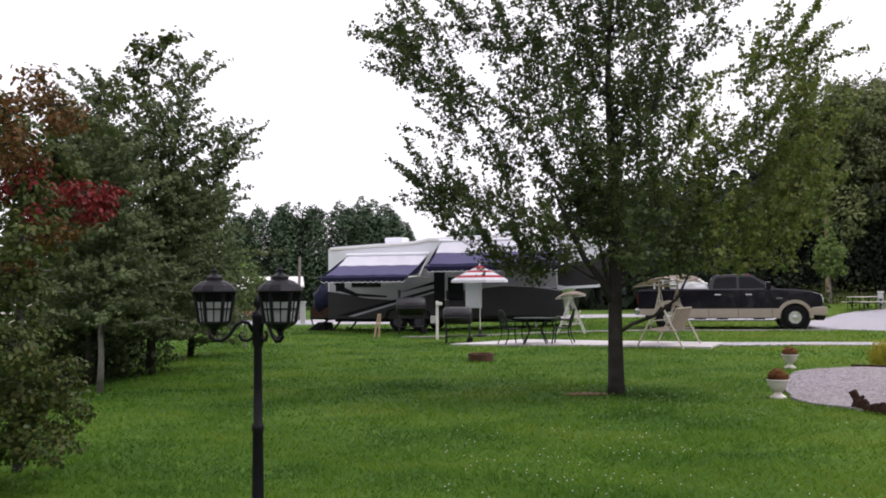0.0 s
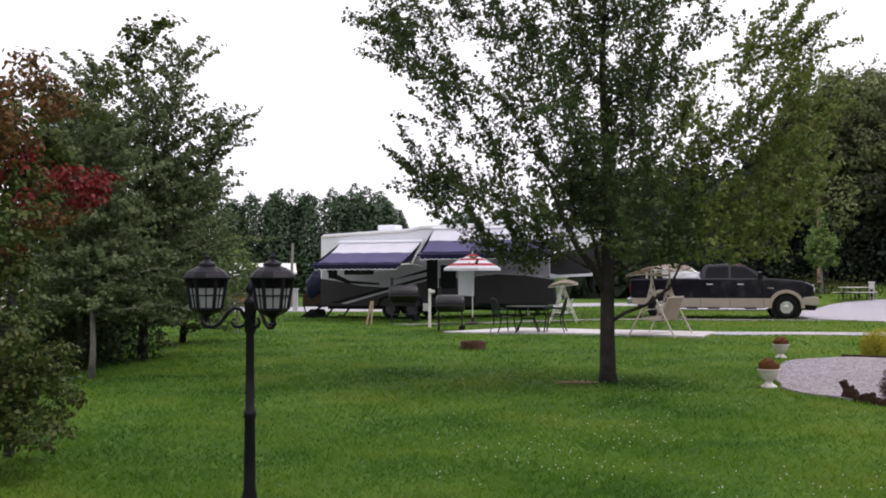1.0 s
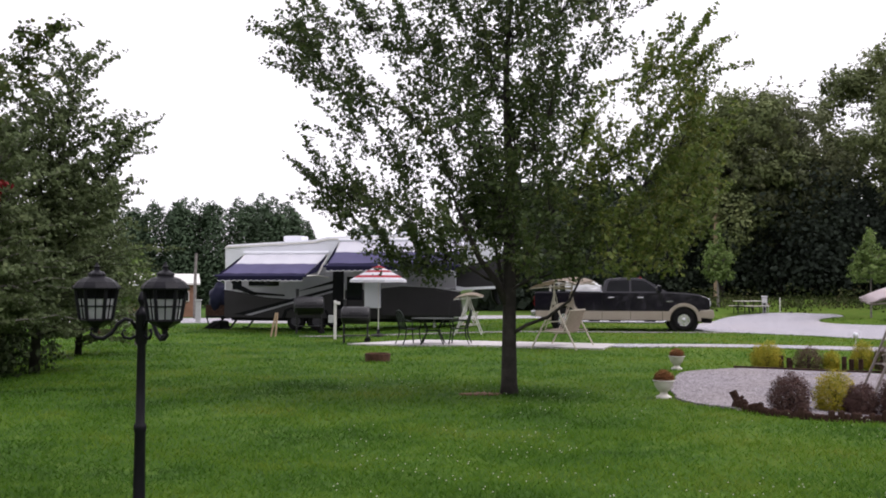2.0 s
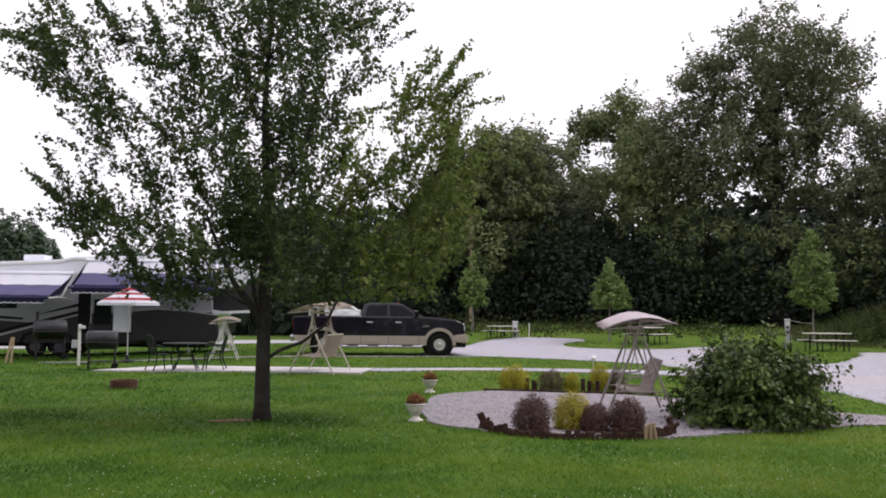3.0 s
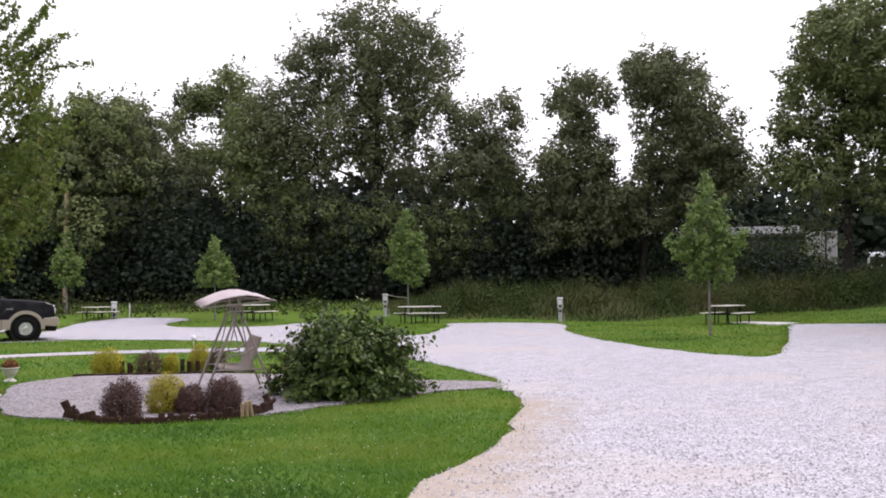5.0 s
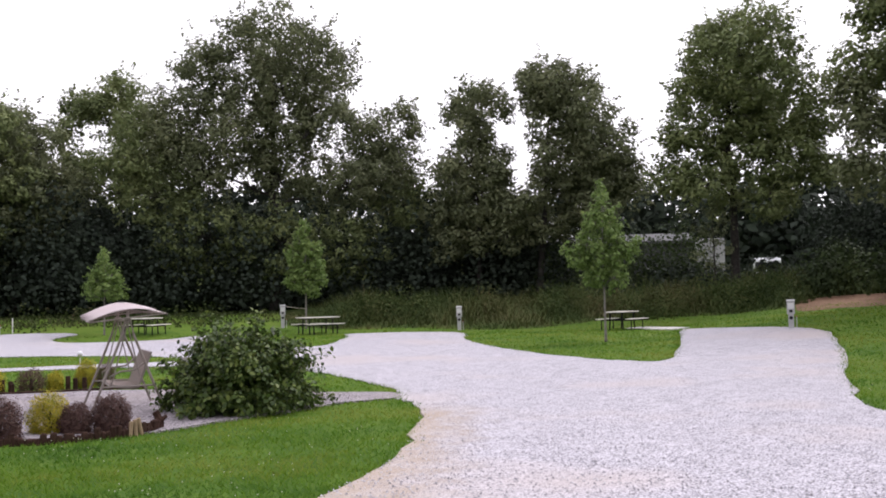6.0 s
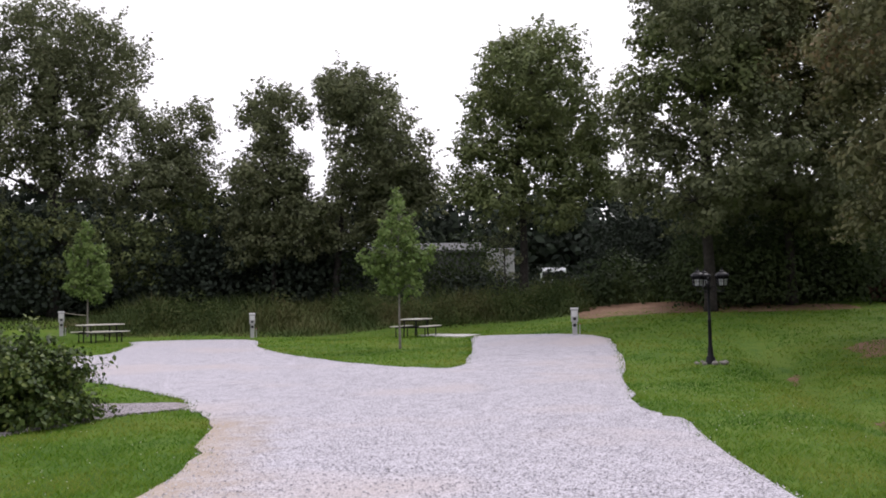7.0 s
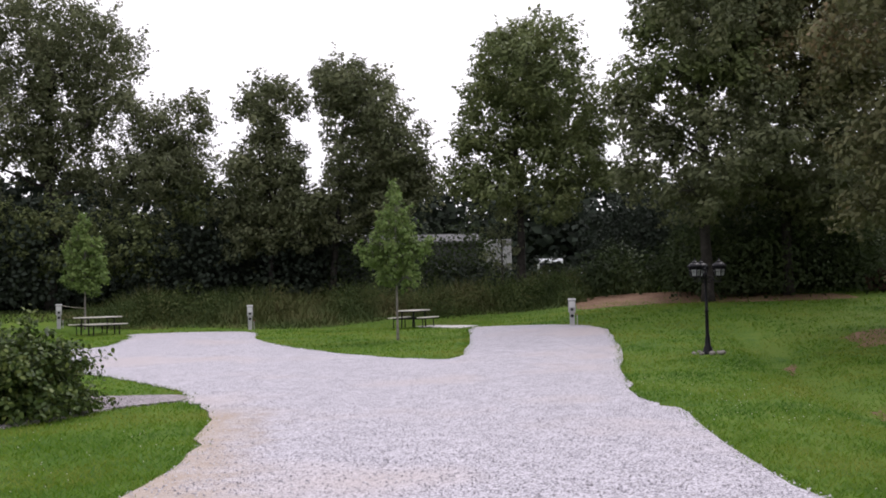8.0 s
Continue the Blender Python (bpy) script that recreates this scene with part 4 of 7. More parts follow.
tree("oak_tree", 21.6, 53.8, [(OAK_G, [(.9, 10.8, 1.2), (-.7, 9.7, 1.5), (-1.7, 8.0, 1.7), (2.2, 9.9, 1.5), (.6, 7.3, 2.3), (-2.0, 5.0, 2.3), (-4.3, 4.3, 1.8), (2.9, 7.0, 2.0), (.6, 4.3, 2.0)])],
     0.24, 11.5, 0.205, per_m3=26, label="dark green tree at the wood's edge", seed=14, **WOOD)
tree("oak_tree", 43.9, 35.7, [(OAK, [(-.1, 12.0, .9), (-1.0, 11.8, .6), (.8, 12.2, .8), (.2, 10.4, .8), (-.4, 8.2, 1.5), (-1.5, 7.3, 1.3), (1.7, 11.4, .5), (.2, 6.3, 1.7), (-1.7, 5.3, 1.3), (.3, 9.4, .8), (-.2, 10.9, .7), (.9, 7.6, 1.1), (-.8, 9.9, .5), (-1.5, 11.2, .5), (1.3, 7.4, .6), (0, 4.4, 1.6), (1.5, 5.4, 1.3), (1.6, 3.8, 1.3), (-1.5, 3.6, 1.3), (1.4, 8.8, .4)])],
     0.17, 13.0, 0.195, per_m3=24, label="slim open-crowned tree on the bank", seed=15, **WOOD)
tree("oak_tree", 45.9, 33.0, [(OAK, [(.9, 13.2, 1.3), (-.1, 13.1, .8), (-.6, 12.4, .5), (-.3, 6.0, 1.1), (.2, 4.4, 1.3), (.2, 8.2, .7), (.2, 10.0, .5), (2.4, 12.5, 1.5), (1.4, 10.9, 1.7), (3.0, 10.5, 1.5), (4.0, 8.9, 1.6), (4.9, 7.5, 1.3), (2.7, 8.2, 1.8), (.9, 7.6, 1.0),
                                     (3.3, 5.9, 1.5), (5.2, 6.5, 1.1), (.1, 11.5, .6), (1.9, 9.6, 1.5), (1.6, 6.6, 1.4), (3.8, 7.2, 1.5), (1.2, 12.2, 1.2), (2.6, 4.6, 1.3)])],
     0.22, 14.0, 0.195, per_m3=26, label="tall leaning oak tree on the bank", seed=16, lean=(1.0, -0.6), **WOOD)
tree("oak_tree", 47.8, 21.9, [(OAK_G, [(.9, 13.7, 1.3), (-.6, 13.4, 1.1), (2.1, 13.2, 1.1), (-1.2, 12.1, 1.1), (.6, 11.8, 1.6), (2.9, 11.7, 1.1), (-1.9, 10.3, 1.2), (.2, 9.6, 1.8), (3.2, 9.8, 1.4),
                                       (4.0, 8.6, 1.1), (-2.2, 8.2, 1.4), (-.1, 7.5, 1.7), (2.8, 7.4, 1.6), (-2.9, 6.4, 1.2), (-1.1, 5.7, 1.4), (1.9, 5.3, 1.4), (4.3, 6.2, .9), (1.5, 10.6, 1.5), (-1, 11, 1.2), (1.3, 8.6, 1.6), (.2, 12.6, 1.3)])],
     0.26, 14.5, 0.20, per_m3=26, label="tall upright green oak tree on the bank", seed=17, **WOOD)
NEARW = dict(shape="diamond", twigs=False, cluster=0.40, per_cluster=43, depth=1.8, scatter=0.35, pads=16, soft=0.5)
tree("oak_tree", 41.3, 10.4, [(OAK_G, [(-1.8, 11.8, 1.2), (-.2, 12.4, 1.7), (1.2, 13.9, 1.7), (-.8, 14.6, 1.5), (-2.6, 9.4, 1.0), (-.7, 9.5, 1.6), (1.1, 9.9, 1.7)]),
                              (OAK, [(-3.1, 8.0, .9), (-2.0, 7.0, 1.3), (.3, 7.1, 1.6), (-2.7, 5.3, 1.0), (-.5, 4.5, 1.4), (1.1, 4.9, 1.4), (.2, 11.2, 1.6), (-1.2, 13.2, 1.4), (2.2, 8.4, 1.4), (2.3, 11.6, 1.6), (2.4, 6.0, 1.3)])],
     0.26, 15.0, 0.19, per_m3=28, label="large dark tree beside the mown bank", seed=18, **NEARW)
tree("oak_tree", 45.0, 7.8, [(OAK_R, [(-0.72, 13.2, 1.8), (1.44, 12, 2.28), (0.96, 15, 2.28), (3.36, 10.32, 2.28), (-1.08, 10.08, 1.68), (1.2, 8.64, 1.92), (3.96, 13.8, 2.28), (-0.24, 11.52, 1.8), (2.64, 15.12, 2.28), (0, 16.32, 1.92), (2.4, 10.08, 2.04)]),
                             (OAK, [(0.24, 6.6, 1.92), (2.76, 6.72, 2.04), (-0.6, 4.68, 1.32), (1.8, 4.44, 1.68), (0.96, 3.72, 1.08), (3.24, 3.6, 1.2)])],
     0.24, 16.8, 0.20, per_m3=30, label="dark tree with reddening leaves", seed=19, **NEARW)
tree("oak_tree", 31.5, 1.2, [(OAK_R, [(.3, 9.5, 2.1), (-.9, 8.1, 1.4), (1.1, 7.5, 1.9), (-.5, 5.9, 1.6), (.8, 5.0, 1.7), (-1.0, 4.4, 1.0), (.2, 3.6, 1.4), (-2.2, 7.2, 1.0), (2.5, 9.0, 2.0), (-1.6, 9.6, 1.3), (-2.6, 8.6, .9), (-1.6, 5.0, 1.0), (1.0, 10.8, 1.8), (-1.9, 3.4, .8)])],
     0.24, 11.0, 0.16, per_m3=34, label="overhanging dark tree with brown-tinged leaves", seed=20, **NEARW)

tree("young_tree", 46.7, 22.5, [(OAK, [(-.7, 3.6, .6), (.6, 3.9, .6), (0, 4.6, .7), (-.9, 2.4, .45), (.8, 2.6, .45), (.1, 3.0, .45), (-.3, 1.9, .35), (.4, 1.7, .35), (-1.2, 4.6, .6), (1.2, 4.8, .6), (.2, 3.6, .5), (-.3, 2.5, .4)])],
     0.07, 5.2, 0.15, "diamond", 26, "thin young tree with bare twigs on the bank", seed=21, cluster=.2, per_cluster=8, depth=.6, limb_low=.1)

# young trees between the sites
YOUNG = dict(shape="lobed", bark=BARK_P, depth=0.35, cluster=0.11, per_cluster=8, category="sapling", group="young trees between the sites", limb_low=0.35, shoots=3, shoot_len=0.38)
tree("sapling", 28.1, 17.4, [(SAPLEAF, [(0, 4.9, .3), (.05, 4.4, .45), (-.2, 3.9, .5), (.3, 3.6, .5), (-.5, 3.2, .5), (.5, 2.9, .55), (-.75, 2.7, .4), (.9, 3.1, .35), (0, 2.8, .6), (-.3, 2.2, .5), (.35, 2.1, .5), (-.95, 2.9, .25)])],
     0.045, 5.1, 0.125, per_m3=120, label="young green maple with a bare thin trunk", seed=31, **YOUNG)
tree("sapling", 30.4, 35.2, [(SAPLEAF, [(0, 4.6, .3), (-.2, 4.1, .45), (.3, 3.7, .5), (-.5, 3.3, .5), (.5, 2.9, .55), (-.2, 2.7, .6), (.7, 2.4, .45), (-.5, 2.2, .5), (.2, 1.9, .5)])],
     0.05, 4.9, 0.14, per_m3=115, label="young green maple beside a picnic table", seed=32, **YOUNG)
tree("sapling", 23.0, 40.3, [(SAPLEAF, [(0, 3.4, .25), (-.1, 3.0, .4), (.3, 2.6, .5), (-.4, 2.4, .5), (.1, 2.0, .55), (-.5, 1.8, .4), (.5, 1.8, .4)])],
     0.045, 3.6, 0.14, per_m3=115, label="small young maple between two sites", seed=33, **YOUNG)
tree("sapling", 18.3, 45.9, [(SAPLEAF, [(0, 3.0, .3), (-.2, 2.6, .5), (.3, 2.3, .5), (-.4, 1.9, .5), (.3, 1.7, .5), (0, 3.6, .25), (0, 1.5, .4)])],
     0.07, 3.8, 0.14, per_m3=115, label="small young tree with a staked pale trunk", seed=34, **YOUNG)

tree("sapling", -6.0, 29.4, [(SAPLEAF, [(0, 2.5, .25), (-.2, 2.1, .4), (.3, 1.9, .4), (-.3, 1.5, .4), (.2, 1.3, .4)])],
     0.04, 2.7, 0.12, per_m3=115, label="small light green tree at the edge of the lawn", seed=35, **YOUNG)

# trees beside the swale
def cypress(x, y, h, reach, seed, label, trunk_r=0.09, bare=0.7, leaders=((0, 0, 1.0),), bark=None, n=58):
    """Feathery open tree with several leaders: branches sweep up, arch over and carry slim leafy twigs on both sides."""
    r = np.random.default_rng(seed)
    t = thing("cypress_tree", x, y, gz(x, y) - .04, 0, label, "tree", "cypress trees beside the swale")
    fork = h * .30
    bm = tube(B(), [(0, 0, 0), (.02, .01, fork * .5), (0, 0, fork)], [trunk_r * 1.2, trunk_r * .9, trunk_r * .75], 8)
    for lx, ly, lf in leaders:
        tube(bm, [(0, 0, fork), (lx * .5, ly * .5, fork + (h * lf - fork) * .45), (lx, ly, h * lf)], [trunk_r * .6, trunk_r * .35, .008], 6)
    bark = bark or BARK_P
    part("trunk", bm, bark, t, smooth=True)
    wood = B()
    P, O = [], []

    def leafy(a, b, count, wide):
        u = r.uniform(.05, 1.05, count)[:, None]
        P.append(np.array(a)[None] * (1 - u) + np.array(b)[None] * u + r.normal(0, wide, (count, 3)))
        O.append(np.repeat(np.array((b - a).normalized())[None], count, 0) * .6 + r.normal(0, .3, (count, 3)))

    for lx, ly, lf in leaders:
        hl = h * lf
        for k in range(n):
            f = ((k + r.uniform(0, 1)) / n) ** .85
            z = bare + (hl - bare) * f
            s_ = min(1, max(0.0, (z - fork) / (hl - fork)))
            cx, cy = lx * s_, ly * s_
            a = k * 2.399 + r.uniform(-.5, .5)
            L = reach * (1 - f) ** .7 * r.uniform(.45, 1.15) + .28
            up = .30 + 1.5 * f * f
            pts = []
            for i in range(7):
                q = i / 6
                rr = L * q
                pts.append(Vector((cx + rr * math.cos(a), cy + rr * math.sin(a), z + up * rr * (1 - .35 * q) - .16 * (1 - f) * L * q * q)) + Vector(r.normal(0, .02 * L, 3)))
            tube(wood, pts, [max(.003, .018 * (1 - q / 7) * (L / reach + .2)) for q in range(7)], 4, cap=False)
            side = Vector((-math.sin(a), math.cos(a), 0))
            for i in range(1, 7):
                base, nxt = pts[i - 1], pts[i]
                leafy(base, nxt, max(2, int(22 * (nxt - base).length)), .025)
                w = .22 * L * (1.15 - i / 6) + .10
                for sgn in (-1, 1):
                    b0 = base.lerp(nxt, r.uniform(0, 1))
                    tip = b0 + side * sgn * w * r.uniform(.35, 1.1) + (nxt - base).normalized() * w * r.uniform(.5, 1.1) + Vector((0, 0, w * r.uniform(-.15, .45)))
                    leafy(b0, tip, max(4, int(34 * (tip - b0).length)), .022)
    P, O = np.concatenate(P), np.concatenate(O)
    ob = new("crown", leaves("crown", P, .088, "diamond", CYPRESS, r, .3, O, 0.5))
    ob.parent = t
    part("branchwork", wood, bark, t)["kind"] = "stuff"
    return t


cypress(-6.2, 20.6, 6.4, 2.9, 41, "feathery grey-green cypress tree beside the swale", .10, .9, ((.75, 0, 1.0), (.0, .2, .86), (1.8, -.1, .76)), BARK)
cypress(-7.2, 19.8, 6.1, 2.4, 42, "tall feathery cypress tree in the group", .10, .8, ((.2, 0, 1.0), (-.6, .2, .9), (.8, -.3, .78)), BARK)
cypress(-6.1, 17.3, 4.4, 1.7, 45, "smaller feathery cypress tree with a forked pale trunk", .06, 1.1, ((.3, 0, 1.0), (-.5, .1, .9)))
cypress(-6.6, 25.4, 4.5, 2.2, 47, "low spreading feathery cypress tree at the end of the group", .08, .3, ((0, 0, 1.0), (.7, 0, .85), (-.8, .2, .9)), BARK)
cypress(-8.3, 21.5, 5.6, 2.3, 46, "feathery cypress tree deeper in the group", .10, .4, ((0, 0, 1.0), (.8, 0, .8)), BARK)
tree("pear_tree", -4.0, 8.3, [
    (FOREG, [(.35, 2.2, .3), (.25, 1.8, .35), (.3, 1.3, .35), (.4, .85, .33), (.3, .5, .33), (.62, .5, .25), (.7, 1.0, .22), (.45, 2.6, .25), (.8, .75, .2), (-.4, 1.6, .5), (-.5, 2.6, .5), (-.3, .8, .5)]),
    (RUST, [(.55, 2.25, .16), (.75, 2.3, .12), (.35, 2.0, .14), (.3, 3.0, .22), (.62, 3.35, .22), (.45, 3.55, .16), (.8, 3.25, .13), (.3, 2.8, .22), (.2, 3.3, .2), (-.3, 3.5, .4)]),
    (RED, [(.4, 2.8, .16), (.85, 2.62, .18), (1.02, 2.58, .15), (.95, 2.45, .14), (.65, 2.66, .12), (.5, 2.45, .12), (.3, 2.65, .14), (1.15, 2.66, .07)])],
    0.06, 3.6, 0.052, "oval", 620, "small tree turning red and rust at its tips", seed=43, cluster=0.07, per_cluster=10, depth=0.4, limb_low=0.2)
tree("pear_tree", -4.1, 9.4, [(FOREG, [(.9, 3.7, .12), (1.08, 4.0, .12), (1.25, 4.2, .12), (1.4, 4.35, .08), (.75, 3.4, .15), (1.15, 3.8, .08), (1.05, 4.25, .08), (.3, 3.0, .3), (.1, 2.4, .4), (-.2, 3.3, .4)])],
     0.05, 4.3, 0.065, "oval", 600, "thin green tree with an upright leading branch", seed=44, cluster=0.07, per_cluster=8, depth=0.12, limb_low=0.3, trunk_to=0.7, shoots=1, shoot_len=.25)


def mass(name, n, d0, d1, a0, a1, top, leaf, material, label, seed, floor=0.0, kind_shape="diamond", low=0.45, dense=5):
    """Undergrowth: many leaves in heaps below an uneven top line."""
    r = np.random.default_rng(seed)
    heaps = int((a1 - a0) * dense)
    ha = r.uniform(a0, a1, heaps)
    hd = r.uniform(d0, d1, heaps)
    hh = top * r.uniform(low, 1.0, heaps)
    i = r.integers(0, heaps, n)
    rad = 0.9 + 0.22 * hh[i]
    dirs = r.normal(0, 1, (n, 3))
    dirs /= np.linalg.norm(dirs, axis=1)[:, None]
    az = np.radians(ha[i])
    x, y = hd[i] * np.sin(az), hd[i] * np.cos(az)
    lvl = r.uniform(0.1, 1.0, n) * hh[i]
    w = rad * (1.1 - 0.6 * lvl / top)
    P = np.stack([x + dirs[:, 0] * w, y + dirs[:, 1] * w, lvl + dirs[:, 2] * 0.5], 1)
    P[:, 2] = np.maximum(P[:, 2], floor + 0.05) + land(P[:, 0], P[:, 1])
    return tagged(new(name, leaves(name, P, leaf, kind_shape, material, r, 0.3, dirs * 1.0, 0.3, 0.6)), label, "undergrowth", kind="stuff")


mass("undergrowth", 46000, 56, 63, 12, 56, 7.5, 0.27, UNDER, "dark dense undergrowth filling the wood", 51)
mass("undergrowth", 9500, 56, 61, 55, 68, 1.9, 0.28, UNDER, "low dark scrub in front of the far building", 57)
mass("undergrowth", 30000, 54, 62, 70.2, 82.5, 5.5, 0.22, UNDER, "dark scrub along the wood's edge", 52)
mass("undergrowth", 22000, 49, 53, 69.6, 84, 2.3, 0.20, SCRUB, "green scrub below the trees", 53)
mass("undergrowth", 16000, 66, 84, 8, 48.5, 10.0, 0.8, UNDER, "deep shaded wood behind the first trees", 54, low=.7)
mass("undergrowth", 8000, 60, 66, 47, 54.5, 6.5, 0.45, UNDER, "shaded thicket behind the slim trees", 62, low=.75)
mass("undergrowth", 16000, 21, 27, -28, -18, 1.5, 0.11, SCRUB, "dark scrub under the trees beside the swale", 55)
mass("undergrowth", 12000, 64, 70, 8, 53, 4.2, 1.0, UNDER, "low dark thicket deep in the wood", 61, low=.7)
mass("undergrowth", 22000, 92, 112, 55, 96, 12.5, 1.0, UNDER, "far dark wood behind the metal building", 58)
# Out of view: these two tree belts are added to block sun and sky.
mass("undergrowth", 20000, 16, 26, 103, 132, 13, 0.55, OAK_G, "unseen tree belt added to shade the drive and lawn", 68, low=.75)
mass("undergrowth", 10000, 31, 40, 98.5, 108, 13, 0.55, OAK_G, "unseen tall trees added to shade the mown bank", 71, low=.75)
# Added outside the view: keeps bright sky out of reflections from behind.
mass("undergrowth", 11000, 24, 34, 128, 318, 9.0, 0.75, OAK_G, "unseen tree belt added to darken reflections and close the lawn", 59)
mass("undergrowth", 11000, 110, 140, -40, 20, 6, 1.2, CEDAR, "far line of woods on the horizon", 56)


def cedar(x, y, h, w, seed):
    """A far, dense, columnar conifer with a rounded top."""
    r = np.random.default_rng(seed)
    t = thing("cedar_tree", x, y, gz(x, y) - 0.05, 0, "dense dark green cedar in a far row", "tree", "row of cedars behind the trailer")
    tube(bm := B(), [(0, 0, 0), (0, 0, h * 0.9)], [0.18, 0.04], 6)
    part("trunk", bm, BARK, t)
    n = 8200
    spires = 11
    sa, sr = r.uniform(0, 2 * np.pi, spires), w * 0.36 * np.sqrt(r.uniform(0, 1, spires))
    sh = h * (1.02 - 0.55 * (sr / w) ** 1.0 * r.uniform(0.4, 1.3, spires))
    k = r.integers(0, spires, n)
    f = r.uniform(0.03, 1, n)
    prof = np.clip(1 - f ** 1.6, 0, 1) ** 0.5 * np.clip(f * 6, 0.55, 1)
    a = r.uniform(0, 2 * np.pi, n)
    rr = w * 0.29 * prof * r.uniform(0.5, 1.1, n)
    P = np.stack([sr[k] * np.cos(sa[k]) + rr * np.cos(a), sr[k] * np.sin(sa[k]) + rr * np.sin(a), f * sh[k] + r.normal(0, .1, n)], 1)
    out = np.stack([np.cos(a), np.sin(a), 0.5 * np.ones(n)], 1)
    ob = new("crown", leaves("crown", P, 0.40, "spray2", CEDAR, r, -1.0, out * np.array([.5, .5, 1.0]), 0.4, 0.7))
    ob.parent = t
    return t


for i, (px, ph, pw) in enumerate([(-19.0, 8.8, 6.6), (-16.6, 9.2, 6.4), (-14.4, 9.4, 6.2), (-12.2, 9.8, 6.4), (-9.8, 9.5, 6.4), (-7.6, 10.2, 6.6), (-5.6, 9.7, 6.0), (-4.0, 8.2, 4.6), (2.5, 7.6, 5.4), (5.5, 7.4, 5.6)]):
    cedar(px * 1.02, 86 + (i % 3) * 1.5, ph, pw, 60 + i)


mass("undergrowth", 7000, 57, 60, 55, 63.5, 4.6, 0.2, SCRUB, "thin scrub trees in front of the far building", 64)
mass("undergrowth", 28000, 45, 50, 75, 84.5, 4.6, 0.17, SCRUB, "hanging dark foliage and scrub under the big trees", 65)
mass("weeds", 22000, 47, 51, 42.5, 69, 1.5, 0.16, WEEDS, "lumpy weed clumps on the bank", 66, low=.08, dense=2.5, kind_shape="spray2")
mass("weeds", 3000, 48, 54, 14, 36, 0.4, 0.15, ROUGH, "low weed clumps below the wood", 67)
mass("undergrowth", 9000, 56, 70, 83, 95, 3.4, 0.30, WEEDS, "pale yellow-green bushes beyond the mown grass", 69)
mass("undergrowth", 7000, 70, 80, 82, 97, 6.0, 0.45, OAK_G, "grey-green trees beyond the mown grass", 70)


# ---------------------------------------------------------------- lamp posts
def lantern(parent, r, a):
    """Hexagonal carriage lantern on a scroll arm; r, a: reach and heading of the arm."""
    ca, sa = math.cos(a), math.sin(a)

    def q(rr, z):
        return (rr * ca, rr * sa, z)
    arm = B()
    tube(arm, [q(.03, 1.44), q(.06, 1.495), q(.10, 1.505), q(.14, 1.475), q(.18, 1.415), q(.225, 1.385), q(.27, 1.39), q(.30, 1.415), q(.297, 1.445), q(.275, 1.45), q(.268, 1.43)], [.012, .012, .012, .012, .012, .012, .012, .011, .010, .008, .006], 8)
    tube(arm, [q(.03, 1.40), q(.065, 1.383), q(.10, 1.39), q(.118, 1.415), q(.108, 1.437), q(.09, 1.432)], [.011, .010, .010, .009, .008, .006], 8)
    part("arm", arm, BLACK_IRON, parent, "black scrolled iron arm", True)
    m = Matrix.Translation((r * ca, r * sa, 0))
    body = part("lantern", lathe(B(), [(.012, 1.42), (.02, 1.45), (.045, 1.465), (.085, 1.485), (.10, 1.50), (.098, 1.51)], 6, m), BLACK_IRON, parent, "black six-sided carriage lantern")
    fr = B()
    for k in range(6):
        b = k * math.pi / 3
        u0 = m @ Vector((.094 * math.cos(b), .094 * math.sin(b), 1.505))
        u1 = m @ Vector((.124 * math.cos(b), .124 * math.sin(b), 1.70))
        tube(fr, [u0, u1], .012, 5)
        for f in (0.42,):
            b2 = (k + 1) * math.pi / 3
            e0 = u0.lerp(u1, f)
            v0 = m @ Vector((.094 * math.cos(b2), .094 * math.sin(b2), 1.505))
            v1 = m @ Vector((.124 * math.cos(b2), .124 * math.sin(b2), 1.70))
            e1 = v0.lerp(v1, f)
            tube(fr, [e0, e1], .004, 4)
            tube(fr, [(u0 + v0) / 2, (u1 + v1) / 2], .004, 4)
    part("frame", fr, BLACK_IRON, body)
    for k in range(6):
        b, b2 = k * math.pi / 3, (k + 1) * math.pi / 3
        g_ = B()
        vs = []
        for rad, z in ((.088, 1.508), (.107, 1.635)):
            for ang in (b, b2):
                vs.append(g_.verts.new(m @ Vector((rad * math.cos(ang), rad * math.sin(ang), z))))
        g_.faces.new((vs[0], vs[1], vs[3], vs[2]))
        bmesh.ops.solidify(g_, geom=g_.faces[:], thickness=0.003)
        part("pane", g_, FROSTED, body)
        hb = B()
        hv = []
        for rad, z in ((.110, 1.632), (.120, 1.69)):
            for ang in (b, b2):
                hv.append(hb.verts.new(m @ Vector((rad * math.cos(ang), rad * math.sin(ang), z))))
        hb.faces.new((hv[0], hv[1], hv[3], hv[2]))
        bmesh.ops.solidify(hb, geom=hb.faces[:], thickness=0.004)
        part("head_panel", hb, BLACK_IRON, body)
    cap = lathe(B(), [(.142, 1.688), (.146, 1.698), (.138, 1.712), (.118, 1.735), (.085, 1.757), (.052, 1.768), (.050, 1.776), (.056, 1.780), (.052, 1.788), (.030, 1.800), (.016, 1.808), (.014, 1.82), (.02, 1.828), (.012, 1.838), (.003, 1.858)], 12, m)
    part("cap", cap, BLACK_IRON, body)


